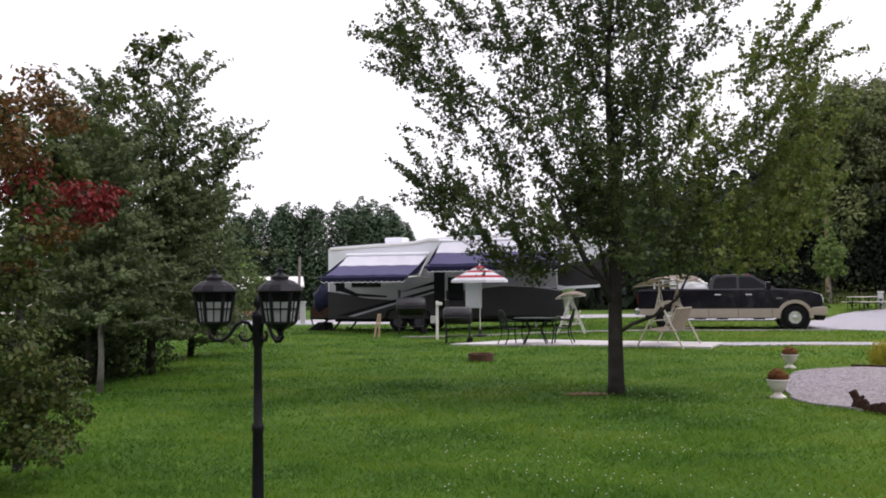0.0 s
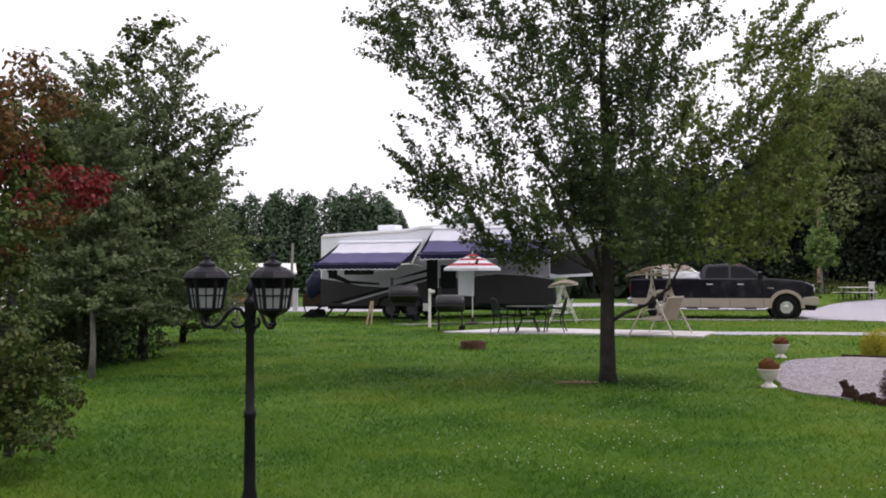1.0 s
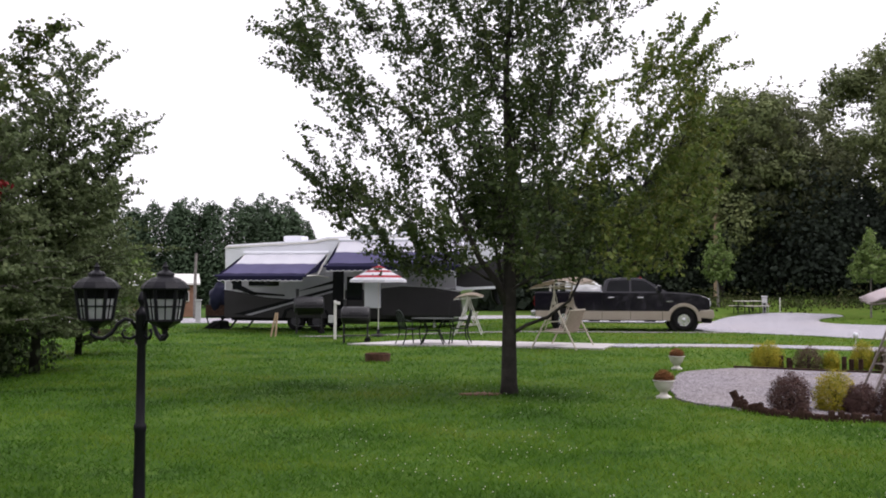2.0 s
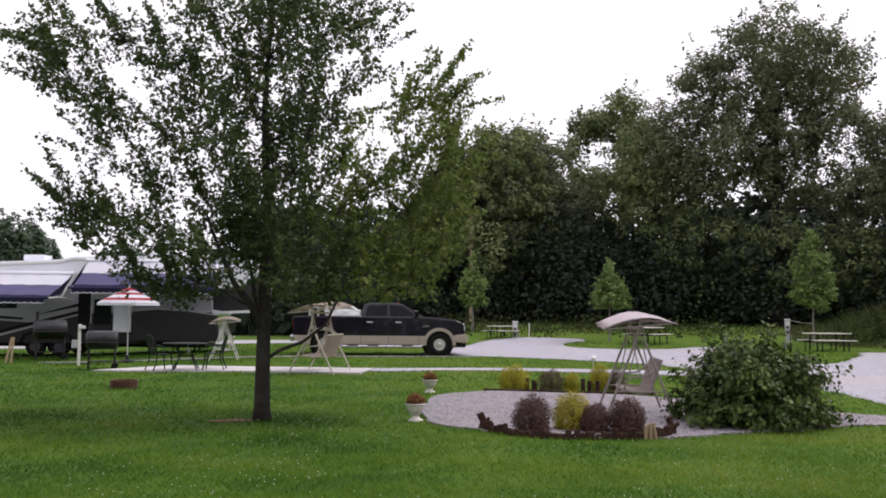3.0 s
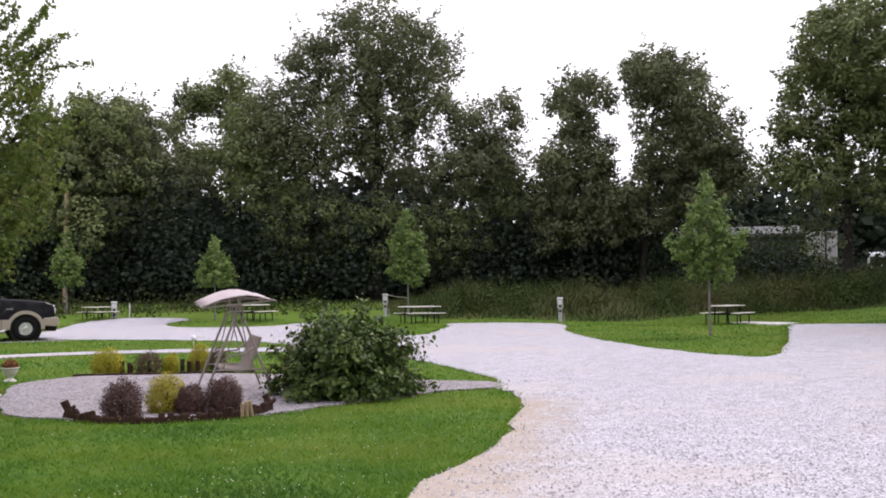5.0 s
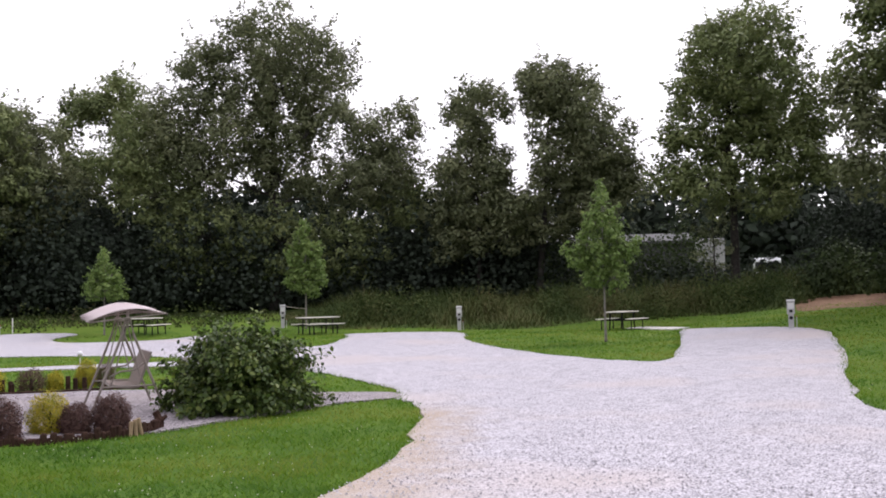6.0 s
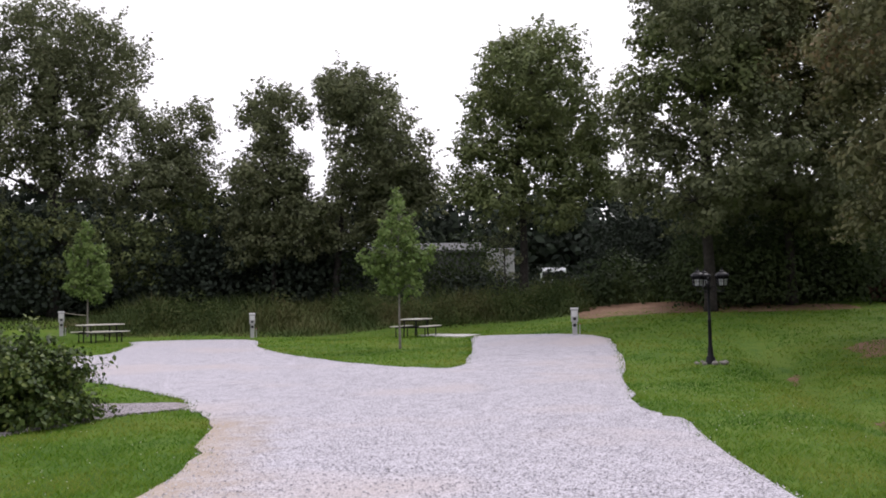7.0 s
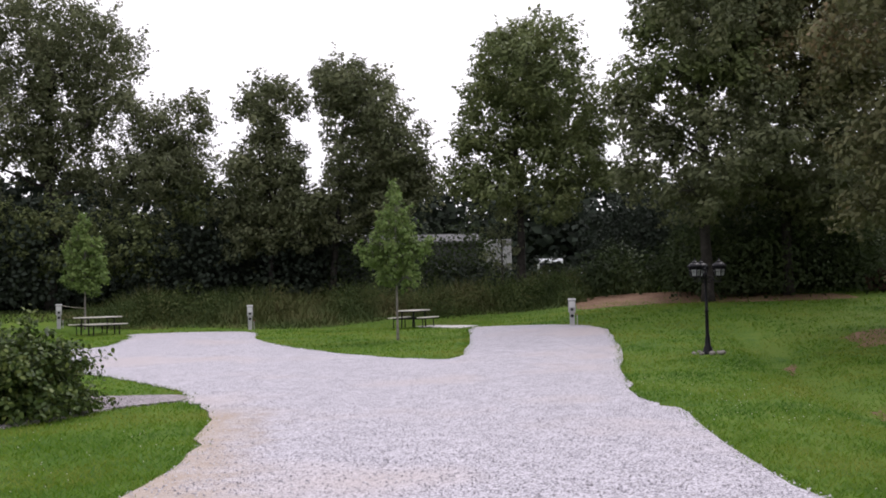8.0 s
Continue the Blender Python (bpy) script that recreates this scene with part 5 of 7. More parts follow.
def lamp_post(x, y, rz, label, s=1.0, low=0.0, stones=False):
    t = thing("lamp_post", x, y, gz(x, y) - low, rz, label, "lamp post", "garden lamp posts", s=s)
    z0 = -0.05
    part("post", lathe(B(), [(.13, z0), (.13, .02), (.10, .05), (.085, .12), (.06, .16), (.05, .30), (.038, .36), (.033, .80), (.037, .81), (.040, .83), (.037, .85), (.029, .86), (.026, 1.34), (.036, 1.36), (.036, 1.52), (.041, 1.53), (.036, 1.55), (.02, 1.57), (.012, 1.59), (.024, 1.61), (.028, 1.63), (.02, 1.65), (.006, 1.68)], 14), BLACK_IRON, t, smooth=True)
    for k in range(3):
        lantern(t, 0.27, math.pi + k * 2 * math.pi / 3)
    if stones:
        rnd = random.Random(4)
        for k in range(9):
            a = k * 0.7
            part("stone", lathe(B(), [(.01, -.03), (.08, 0), (.09, .05), (.05, .09), (.01, .1)], 7, Matrix.Translation((.28 * math.cos(a), .28 * math.sin(a), 0)) @ Matrix.Scale(rnd.uniform(.4, .8), 4)), STONE, t)
    return t


lamp_post(-1.18, 6.19, 10.8, "black iron lamp post with three lanterns on scrolled arms")
lamp_post(24.66, 6.25, -30, "black iron lamp post with three lanterns, ringed with stones", 1.27, 0.0, True)


# ---------------------------------------------------------------- fifth-wheel trailer
def wheel(parent, x, y, r, w, side=-1, rim_mat=None, dually=False):
    m = Matrix.Translation((x, y, r)) @ Matrix.Rotation(math.pi / 2, 4, "X")
    tyre = lathe(B(), [(r * .53, -w / 2), (r * .86, -w / 2), (r * .96, -w * .4), (r, -w * .2), (r, w * .2), (r * .96, w * .4), (r * .86, w / 2), (r * .53, w / 2), (r * .51, w * .3), (r * .51, -w * .3), (r * .53, -w / 2)], 28, m, False)
    wh = part("wheel", tyre, RUBBER, parent, "black tyre on a bright steel rim", True)
    d = 1 if side < 0 else -1
    rim = lathe(B(), [(r * .55, d * w * .46), (r * .53, d * w * .5), (r * .49, d * w * .42), (r * .45, d * w * (.2 if not dually else .05)), (r * .24, d * w * .30), (r * .20, d * w * .48), (r * .10, d * w * .52), (.01, d * w * .52)], 24, m)
    bmesh.ops.recalc_face_normals(rim, faces=rim.faces[:])
    part("rim", rim, rim_mat or CHROME, wh)
    holes = B()
    for k in range(8):
        a = k * math.pi / 4
        lathe(holes, [(r * .10, d * w * .16), (r * .10, d * w * .30), (.003, d * w * .302)], 8, m @ Matrix.Translation((r * .36 * math.cos(a), r * .36 * math.sin(a), 0)))
    part("rim_slot", holes, WELL, wh)["kind"] = "stuff"
    return wh


def awning(parent, u0, u1, z0, z1, out, label):
    """Cloth from a roller on the wall down to a bar, in three bands with a scalloped valance."""
    bands = ((0.0, 0.40, AWN_WHITE, "cloth"), (0.40, 0.86, AWN_SLATE, "cloth"), (0.86, 1.0, AWN_NAVY, "cloth"))
    root = part("awning", tube(B(), [(u0 - .1, -.06, z0 + .04), (u1 + .1, -.06, z0 + .04)], .07, 10), WHITE_GEL, parent, label)

    def at_(f):
        sag = -0.06 * math.sin(math.pi * f)
        return (-.06 - out * f, z0 + (z1 - z0) * f + sag)
    for f0, f1, mt, nm in bands:
        bm = B()
        rows = []
        for i in range(4):
            f = f0 + (f1 - f0) * i / 3
            y, z = at_(f)
            rows.append([bm.verts.new((u0 + (u1 - u0) * k / 12, y, z + 0.012 * math.sin(k * 2.1))) for k in range(13)])
        for r0, r1 in zip(rows, rows[1:]):
            for k in range(12):
                bm.faces.new((r0[k], r0[k + 1], r1[k + 1], r1[k]))
        bmesh.ops.solidify(bm, geom=bm.faces[:], thickness=0.006)
        part(nm, bm, mt, root)
    y, z = at_(1.0)
    part("roller", tube(B(), [(u0 - .12, y, z), (u1 + .12, y, z)], .045, 8), AWN_NAVY, root)
    val = B()
    n = max(8, int((u1 - u0) / 0.22))
    top, low = [], []
    for k in range(n * 3 + 1):
        u = u0 + (u1 - u0) * k / (n * 3)
        d = 0.15 + 0.045 * abs(math.sin(math.pi * k / 3))
        top.append(val.verts.new((u, y - .03, z)))
        low.append(val.verts.new((u, y - .035, z - d)))
    for k in range(n * 3):
        val.faces.new((top[k], top[k + 1], low[k + 1], low[k]))
    bmesh.ops.solidify(val, geom=val.faces[:], thickness=0.006)
    part("valance", val, AWN_NAVY, root)
    hem = B()
    tube(hem, [(u0 + (u1 - u0) * k / (n * 3), y - .045, z - .15 - .045 * abs(math.sin(math.pi * k / 3))) for k in range(n * 3 + 1)], .011, 4)
    part("hem", hem, AWN_WHITE, root, "white scalloped hem")
    for u in (u0 - .08, u1 + .08):
        part("arm", tube(B(), [(u, -.03, z0 - .95), (u, -.06 - out * .55, (z0 + z1) / 2 - .42), (u, y, z)], .028, 6), WHITE_STEEL, root)
        part("arm", tube(B(), [(u, -.03, z0 + .02), (u, -.06 - out * .5, (z0 + z1) / 2 - .46)], .022, 6), WHITE_STEEL, root)
        gus = B()
        gus.faces.new([gus.verts.new(p) for p in ((u, -.05, z0), (u, y, z), (u, -.06 - out * .5, (z0 + z1) / 2 - .30))])
        bmesh.ops.solidify(gus, geom=gus.faces[:], thickness=0.006)
        part("side_cloth", gus, AWN_NAVY, root)


def fifth_wheel():
    t = thing("travel_trailer", -4.75, 40.2, gz(-1, 38.5), -18, "white and charcoal fifth-wheel trailer with two awnings out", "trailer")
    W = 2.45
    part("body", slab_xz(B(), [(0, .55), (0, 3.35), (.12, 3.44), (3.8, 3.62), (4.4, 3.74), (9.6, 3.84), (10.7, 3.78), (11.35, 3.45), (11.6, 2.7), (11.5, 1.95), (11.2, 1.72), (9.9, 1.66), (9.65, 1.45), (9.55, .55)], 0, W, 0.0, 0.03), WHITE_GEL, t)
    part("side_panel", slab_xz(B(), [(.05, 1.62), (.05, 2.42), (.7, 2.52), (4.3, 2.52), (4.6, 2.6), (9.5, 2.6), (9.6, 1.72), (5.2, 1.64), (4.5, 1.6), (3.6, 1.38), (2.8, 1.27), (1.8, 1.33), (.9, 1.5)], -.008, .02), GREY_SKIN, t, "warm grey painted band")
    part("skirt", slab_xz(B(), [(.0, .50), (.0, 1.62), (.9, 1.49), (1.8, 1.32), (2.8, 1.26), (3.6, 1.37), (4.5, 1.59), (5.2, 1.63), (9.6, 1.70), (9.62, 1.2), (9.5, .50)], -.012, .03), CHARCOAL, t, "charcoal lower side")
    for prof in ([(.4, .62), (4.9, 1.78), (5.0, 1.70), (.9, .60)], [(.25, 1.95), (.55, 1.62), (1.2, 1.42), (2.6, 1.36), (2.6, 1.43), (1.3, 1.53), (.75, 1.78), (.5, 2.0)], [(3.0, 1.52), (4.6, 1.98), (4.9, 2.02), (4.9, 1.92)]):
        part("stripe", slab_xz(B(), prof, -.02, .0), BLACK_VINYL, t, "black swoosh stripe")
    part("stripe", slab_xz(B(), [(.9, .60), (5.0, 1.70), (5.0, 1.63), (1.15, .58)], -.018, .0), GREY_SKIN, t)
    part("roof_edge", slab_xz(B(), [(0.02, 3.30), (0.02, 3.37), (3.8, 3.55), (4.4, 3.67), (9.6, 3.77), (9.6, 3.70), (4.4, 3.60), (3.8, 3.48)], -.05, .0, bevel=.008), WHITE_STEEL, t)
    for u, w_ in ((2.2, .8), (6.9, .8)):
        part("roof_unit", box(B(), u, u + w_, .8, 1.6, 3.55 + .025 * u, 3.78 + .025 * u, .06), WHITE_GEL, t, "white roof air conditioner")

    def win(u0, u1, z0, z1):
        w = part("window", box(B(), u0, u1, -.03, .01, z0, z1, .02), BLACK_VINYL, t, "dark tinted window")
        part("pane", box(B(), u0 + .04, u1 - .04, -.038, -.02, z0 + .04, z1 - .04), DARK_GLASS, w)
    win(1.05, 2.35, 1.78, 2.4)
    win(.35, .75, 1.62, 2.25)
    win(5.2, 5.85, 1.22, 2.15)
    dr = part("door", box(B(), 4.62, 5.08, -.035, .01, .85, 2.6, .02), BLACK_VINYL, t, "dark open doorway")
    part("door_handle", tube(B(), [(5.12, -.07, 1.2), (5.12, -.07, 1.9)], .015, 6), WHITE_STEEL, dr)
    part("entry_door", box(B(), 5.95, 6.62, -.10, -.04, .92, 2.55, .03), WHITE_GEL, t, "white door folded back on the wall")
    sl = part("slide_out", slab_xz(B(), [(6.75, .62), (6.75, 1.74), (7.6, 1.80), (8.8, 1.74), (9.8, 1.60), (9.9, .62)], -.42, .0, 0, .03), CHARCOAL, t, "charcoal slide-out room with pale trim")
    part("panel", slab_xz(B(), [(6.82, .66), (6.82, 1.66), (7.6, 1.72), (8.7, 1.67), (9.55, 1.52), (9.4, .66)], -.432, -.41), CHARCOAL, sl)
    part("trim", slab_xz(B(), [(6.75, 1.70), (6.75, 1.76), (7.6, 1.83), (8.8, 1.77), (9.82, 1.62), (9.80, 1.57), (8.8, 1.72), (7.6, 1.78)], -.44, -.40), GREY_SKIN, sl, "pale curved top edge")
    part("chassis", box(B(), .2, 9.3, .25, W - .25, .36, .56), BLACK_VINYL, t)
    for u in (3.05, 3.95):
        wheel(t, u, .16, .38, .24, -1, GREY_METAL)
        wheel(t, u, W - .16, .38, .24, 1, ALU)
    part("fender", slab_xz(B(), [(2.5, .5), (2.62, .82), (2.9, .93), (4.1, .93), (4.4, .82), (4.52, .5), (4.42, .5), (4.32, .76), (4.05, .85), (2.95, .85), (2.7, .76), (2.6, .5)], -.06, .1), BLACK_VINYL, t)
    part("nose_panel", slab_xz(B(), [(9.62, 1.74), (9.62, 2.62), (10.3, 2.66), (11.1, 2.80), (11.52, 2.95), (11.58, 2.68), (11.47, 1.98), (11.18, 1.76), (9.95, 1.70)], -.010, .02), CHARCOAL, t, "charcoal side of the raised nose")
    part("nose_trim", slab_xz(B(), [(9.62, 1.70), (9.95, 1.64), (11.2, 1.70), (11.5, 1.94), (11.56, 2.2), (11.47, 2.02), (11.16, 1.80), (9.95, 1.74), (9.62, 1.80)], -.016, .01), WHITE_GEL, t, "white lower edge of the nose")
    part("hitch", tube(B(), [(10.9, W / 2, 1.75), (10.95, W / 2, 1.30), (11.1, W / 2, 1.05)], [.16, .13, .09], 8), BLACK_VINYL, t, "black pin box")
    st = part("entry_step", box(B(), 4.55, 5.15, -.62, -.05, .50, .54, .008), BLACK_VINYL, t, "black folding step below the door")
    part("tread", box(B(), 4.55, 5.15, -.95, -.62, .26, .30, .008), BLACK_VINYL, st)
    for u in (8.7,):
        for y in (.3, W - .3):
            part("landing_leg", box(B(), u - .05, u + .05, y - .05, y + .05, 0, .5, .01), ALU, t)
    for y in (.3, W - .3):
        part("stabiliser_jack", tube(B(), [(.5, y, .5), (.1, y, .02), (-.12, y, .0)], [.045, .04, .06], 6), BLACK_VINYL, t)
    part("bumper", box(B(), -.22, -.08, .1, W - .1, .42, .56, .02), BLACK_VINYL, t)
    rk = part("cargo_rack", box(B(), -.95, -.1, .25, 1.6, .46, .54, .015), BLACK_VINYL, t, "black rear rack")
    part("brace", tube(B(), [(-.9, .25, .5), (-.75, .25, .05), (-.1, .25, .45)], .035, 6), BLACK_VINYL, rk)
    cover = bmesh.new()
    bmesh.ops.create_uvsphere(cover, u_segments=20, v_segments=14, radius=1.0)
    for v in cover.verts:
        n_ = noise.noise(v.co * 2.3) * 0.16 + noise.noise(v.co * 6) * 0.05
        v.co = Vector((v.co.x * .46, v.co.y * .75, max(-.75, v.co.z) * .66)) * (1 + 1.5 * n_) + Vector((-.52, .85, 1.24))
    part("bike_cover", cover, NAVY_TARP, rk, "navy tarpaulin tied over bicycles", True)
    part("storage_box", box(B(), -.98, -.14, .3, 1.5, .54, .98, .03), BARKWOOD, rk, "dark brown storage box")
    part("wheel_chock", slab_xz(B(), [(-1.1, .0), (-.3, .0), (-.35, .30), (-.6, .34)], .3, 1.2), BLACK_VINYL, rk, "black ramp below the rack")
    part("tail_light", box(B(), -.02, .0, .1, .2, 1.0, 1.2), RED_LENS, t)
    part("ladder", tube(B(), [(-.06, 1.9, .9), (-.06, 1.9, 3.5)], .02, 6), ALU, t)
    awning(t, .95, 4.36, 3.06, 2.14, 2.6, "white and navy awning over the window")
    awning(t, 4.98, 10.0, 3.56, 2.52, 1.8, "long white and slate awning")
    return t


fifth_wheel()


# ---------------------------------------------------------------- pickup truck
def arc_xz(cx, cz, r, a0, a1, n):
    """Points of an arc in x and z, angles in degrees."""
    return [(cx + r * math.cos(math.radians(a0 + (a1 - a0) * k / n)), cz + r * math.sin(math.radians(a0 + (a1 - a0) * k / n))) for k in range(n + 1)]


def round_top(bm, above, width, segments=3):
    """Rounds the edges of a body that lie above a height."""
    es = [e for e in bm.edges if min(v.co.z for v in e.verts) > above and e.calc_face_angle(0) > 0.12]
    bmesh.ops.bevel(bm, geom=es, offset=width, segments=segments, affect="EDGES", profile=0.6, clamp_overlap=True)
    return bm


def pickup():
    X, Y, RZ, K = 10.0, 33.95, -14, .955
    z0 = gz(10.2, 34.0) + .01
    t = thing("pickup_truck", X, Y, z0, RZ, "black crew-cab pickup truck with tan lower panels", "pickup truck", s=K)
    H, FW, RW, R = .98, 2.16, -2.12, .41
    ARCH = .50
    cut = math.degrees(math.asin((.72 - R) / ARCH))
    top = [(-3.20, .72), (-3.23, 1.00), (-3.22, 1.37), (-3.17, 1.40), (-.78, 1.41), (1.45, 1.41), (1.75, 1.40), (2.35, 1.355), (2.78, 1.30), (3.00, 1.22), (3.08, 1.10), (3.09, .72)]
    under = arc_xz(FW, R, ARCH, cut, 180 - cut, 10) + arc_xz(RW, R, ARCH, cut, 180 - cut, 10)
    part("body", round_top(slab_xz(B(), top + under, -H, H, 0.02), 1.0, .05), TRUCK_BLACK, t, "black painted upper body")
    low = math.degrees(math.asin(.06 / ARCH))
    for prof in ([(-3.19, .72), (-3.17, .50), (RW - ARCH, .47)] + arc_xz(RW, R, ARCH, 180 - low, 180 - cut, 4),
                 arc_xz(RW, R, ARCH, cut, low, 4) + [(RW + ARCH, .40), (FW - ARCH, .40)] + arc_xz(FW, R, ARCH, 180 - low, 180 - cut, 4),
                 arc_xz(FW, R, ARCH, cut, low, 4) + [(FW + ARCH, .50), (3.07, .52), (3.08, .72)]):
        part("lower_panel", slab_xz(B(), prof, -H - .006, H + .006), TRUCK_TAN, t, "tan lower panel")
    part("chassis", box(B(), -3.0, 2.95, -.62, .62, .36, .74, .02), WELL, t)
    cab = [(-.76, 1.38), (-.72, 1.60), (-.62, 1.86), (-.50, 1.915), (.0, 1.94), (.55, 1.93), (.82, 1.89), (1.62, 1.40)]
    part("cab", round_top(slab_xz(B(), cab, -.93, .93, 0.17), 1.5, .045), TRUCK_BLACK, t, "black cab with four doors")
    for side in (-1, 1):
        def pane(nm, prof, mt=DARK_GLASS, out=.004, lab=""):
            bm = B()
            vs = [bm.verts.new((x, side * (.93 - .17 * (z - 1.38) / .56 + out), z)) for x, z in prof]
            f = bm.faces.new(vs)
            bmesh.ops.solidify(bm, geom=[f], thickness=0.006)
            bmesh.ops.recalc_face_normals(bm, faces=bm.faces[:])
            return part(nm, bm, mt, t, lab)
        pane("side_window", [(-.60, 1.44), (-.54, 1.74), (-.46, 1.83), (.22, 1.85), (.22, 1.44)])
        pane("side_window", [(.30, 1.44), (.30, 1.85), (.72, 1.83), (.84, 1.78), (1.30, 1.46), (1.28, 1.44)])
        for x in (-.44, .62):
            part("door_handle", tube(B(), [(x - .12, side * (H - .03), 1.21), (x - .10, side * (H + .02), 1.215), (x + .10, side * (H + .02), 1.215), (x + .12, side * (H - .03), 1.21)], .022, 6), CHROME, t, "chrome door handle")
        for x in (-.76, .26, 1.40):
            seam = B()
            for za, zb in ((.42, .70), (.73, 1.36)):
                k = H + .007 if za < .7 else H - .02 * ((zb + za) / 2 - .72) / .69 + .003
                box(seam, x - .007, x + .007, side * (k - .03), side * k, za, zb)
            part("door_seam", seam, WELL, t)
        mir = part("side_mirror", box(B(), 1.18, 1.36, side * 1.00, side * 1.26, 1.40, 1.66, .045), TRUCK_BLACK, t, "black towing mirror")
        part("mirror_arm", tube(B(), [(1.27, side * .88, 1.44), (1.27, side * 1.05, 1.47)], .03, 6), BLACK_VINYL, mir)
        part("mirror_glass", box(B(), 1.168, 1.18, side * 1.03, side * 1.23, 1.43, 1.63), CHROME, mir)
        board = part("running_board", tube(B(), [(-1.50, side * 1.0, .37), (-1.46, side * 1.07, .335), (1.44, side * 1.07, .335), (1.50, side * 1.0, .37)], .05, 8), CHROME, t, "chrome tube running board")
        for x in (-1.05, -.30, .95):
            part("step_pad", box(B(), x - .2, x + .2, side * 1.02, side * 1.13, .352, .395, .008), WELL, board)
        for xw, wide in ((FW, .0), (RW, .15)):
            part("wheel_well", lathe(B(), [(.01, 0), (ARCH + .03, 0), (ARCH + .03, .55), (.01, .55)], 22, Matrix.Translation((xw, side * (H - .60), R)) @ Matrix.Rotation(-side * math.pi / 2, 4, "X")), WELL, t)
            band = arc_xz(xw, R, ARCH + .115, -4, 184, 18) + arc_xz(xw, R, ARCH - .01, 184, -4, 18)
            fl = slab_xz(B(), band, side * (H - .05), side * (H + .045 + wide)) if side > 0 else slab_xz(B(), band, side * (H + .045 + wide), side * (H - .05))
            es = [e for e in fl.edges if all(abs(v.co.y) > H + .03 for v in e.verts)]
            bmesh.ops.bevel(fl, geom=es, offset=.022, segments=2, affect="EDGES", clamp_overlap=True)
            part("wheel_arch", fl, TRUCK_TAN, t, "tan flared wheel arch")
            wheel(t, xw, side * (H - .10 + wide), R, .26, side, BRIGHT_RIM, wide > 0)
        lamp = part("headlight", slab_xz(B(), [(2.72, .98), (2.78, 1.16), (3.02, 1.15), (3.10, 1.10), (3.11, .92), (2.95, .90)], side * .66 if side > 0 else -.955, .955 if side > 0 else -.66, 0, .02), LAMP_GLASS, t, "clear wrap-round headlamp")
        part("bulb", lathe(B(), [(.01, 0), (.06, .01), (.07, .03), (.02, .035)], 12, pose(3.10, side * .80, 1.02, 0, 90, 0)), CHROME, lamp)
        part("tail_light", box(B(), -3.245, -3.14, side * .80, side * .955, .90, 1.26, .02), RED_LENS, t, "red tail lamp")
        part("badge", box(B(), 1.55, 1.76, side * (H - .03), side * (H - .004), 1.06, 1.10, .004), CHROME, t)
        part("badge", lathe(B(), [(.01, 0), (.035, 0), (.035, .012), (.01, .014)], 10, pose(1.66, side * (H - .014), 1.14, 90 * side, 0, 0)), CHROME, t)
        part("tow_hook", tube(B(), [(3.12, side * .45, .50), (3.24, side * .45, .49), (3.24, side * .37, .49), (3.12, side * .37, .50)], .018, 6), BLACK_VINYL, t)
        part("fog_light", lathe(B(), [(.01, 0), (.06, 0), (.06, .03), (.01, .035)], 12, pose(3.20, side * .72, .60, 0, 90, 0)), LAMP_GLASS, t)
        part("bed_rail", box(B(), -3.18, -.80, side * .83, side * .905, 1.40, 1.432, .01), BLACK_VINYL, t, "black bed rail cap")
    gr = part("grille", box(B(), 3.02, 3.14, -.62, .62, .76, 1.20, .05), CHROME, t, "chrome grille shell")
    for y0, y1 in ((-.54, -.05), (.05, .54)):
        for za, zb in ((.80, .94), (1.02, 1.15)):
            part("grille_mesh", box(B(), 3.13, 3.148, y0, y1, za, zb, .01), WELL, gr)
    bump = part("front_bumper", slab_xz(B(), [(2.72, .50), (2.72, .76), (3.10, .80), (3.22, .76), (3.24, .54), (3.16, .46)], -.99, .99, 0, .035), TRUCK_TAN, t, "tan front bumper")
    part("air_dam", slab_xz(B(), [(2.86, .30), (2.90, .50), (3.20, .50), (3.14, .30)], -.88, .88, 0, .02), WELL, bump, "black lower valance")
    part("rear_bumper", box(B(), -3.36, -3.19, -.95, .95, .50, .72, .04), CHROME, t, "bright rear bumper")
    ws = B()
    vs = [ws.verts.new(p) for p in ((1.600, -.80, 1.44), (1.600, .80, 1.44), (.880, .68, 1.875), (.880, -.68, 1.875))]
    bmesh.ops.solidify(ws, geom=[ws.faces.new(vs)], thickness=-0.012)
    part("windshield", ws, DARK_GLASS, t)
    part("hood_bulge", slab_xz(B(), [(1.5, 1.38), (1.62, 1.425), (2.3, 1.395), (2.78, 1.335), (2.9, 1.26)], -.52, .52, .05, .02), TRUCK_BLACK, t)
    for y in (-.5, -.25, 0, .25, .5):
        part("roof_marker", box(B(), .58, .70, y - .05, y + .05, 1.915, 1.95, .012), RED_LENS, t, "small roof marker lamp")
    part("aerial", tube(B(), [(1.45, .70, 1.40), (1.30, .72, 2.0)], .006, 5), BLACK_VINYL, t)

    def along(u, v):
        a = math.radians(RZ)
        return X + u * math.cos(a) - v * math.sin(a), Y + u * math.sin(a) + v * math.cos(a)
    # load in the bed
    lx, ly = along(-1.42 * K, .05)
    load = thing("covered_load", lx, ly, z0 + 1.405 * K, RZ, "lumpy load under a white tarpaulin in the truck bed", "tarpaulin")
    lb = slab_xz(B(), [(-.62, 0), (-.66, .30), (-.52, .50), (-.30, .53), (.20, .40), (.60, .24), (.64, .0)], -.72, .72, .12)
    bmesh.ops.triangulate(lb, faces=lb.faces[:])
    bmesh.ops.subdivide_edges(lb, edges=lb.edges[:], cuts=3, use_grid_fill=True)
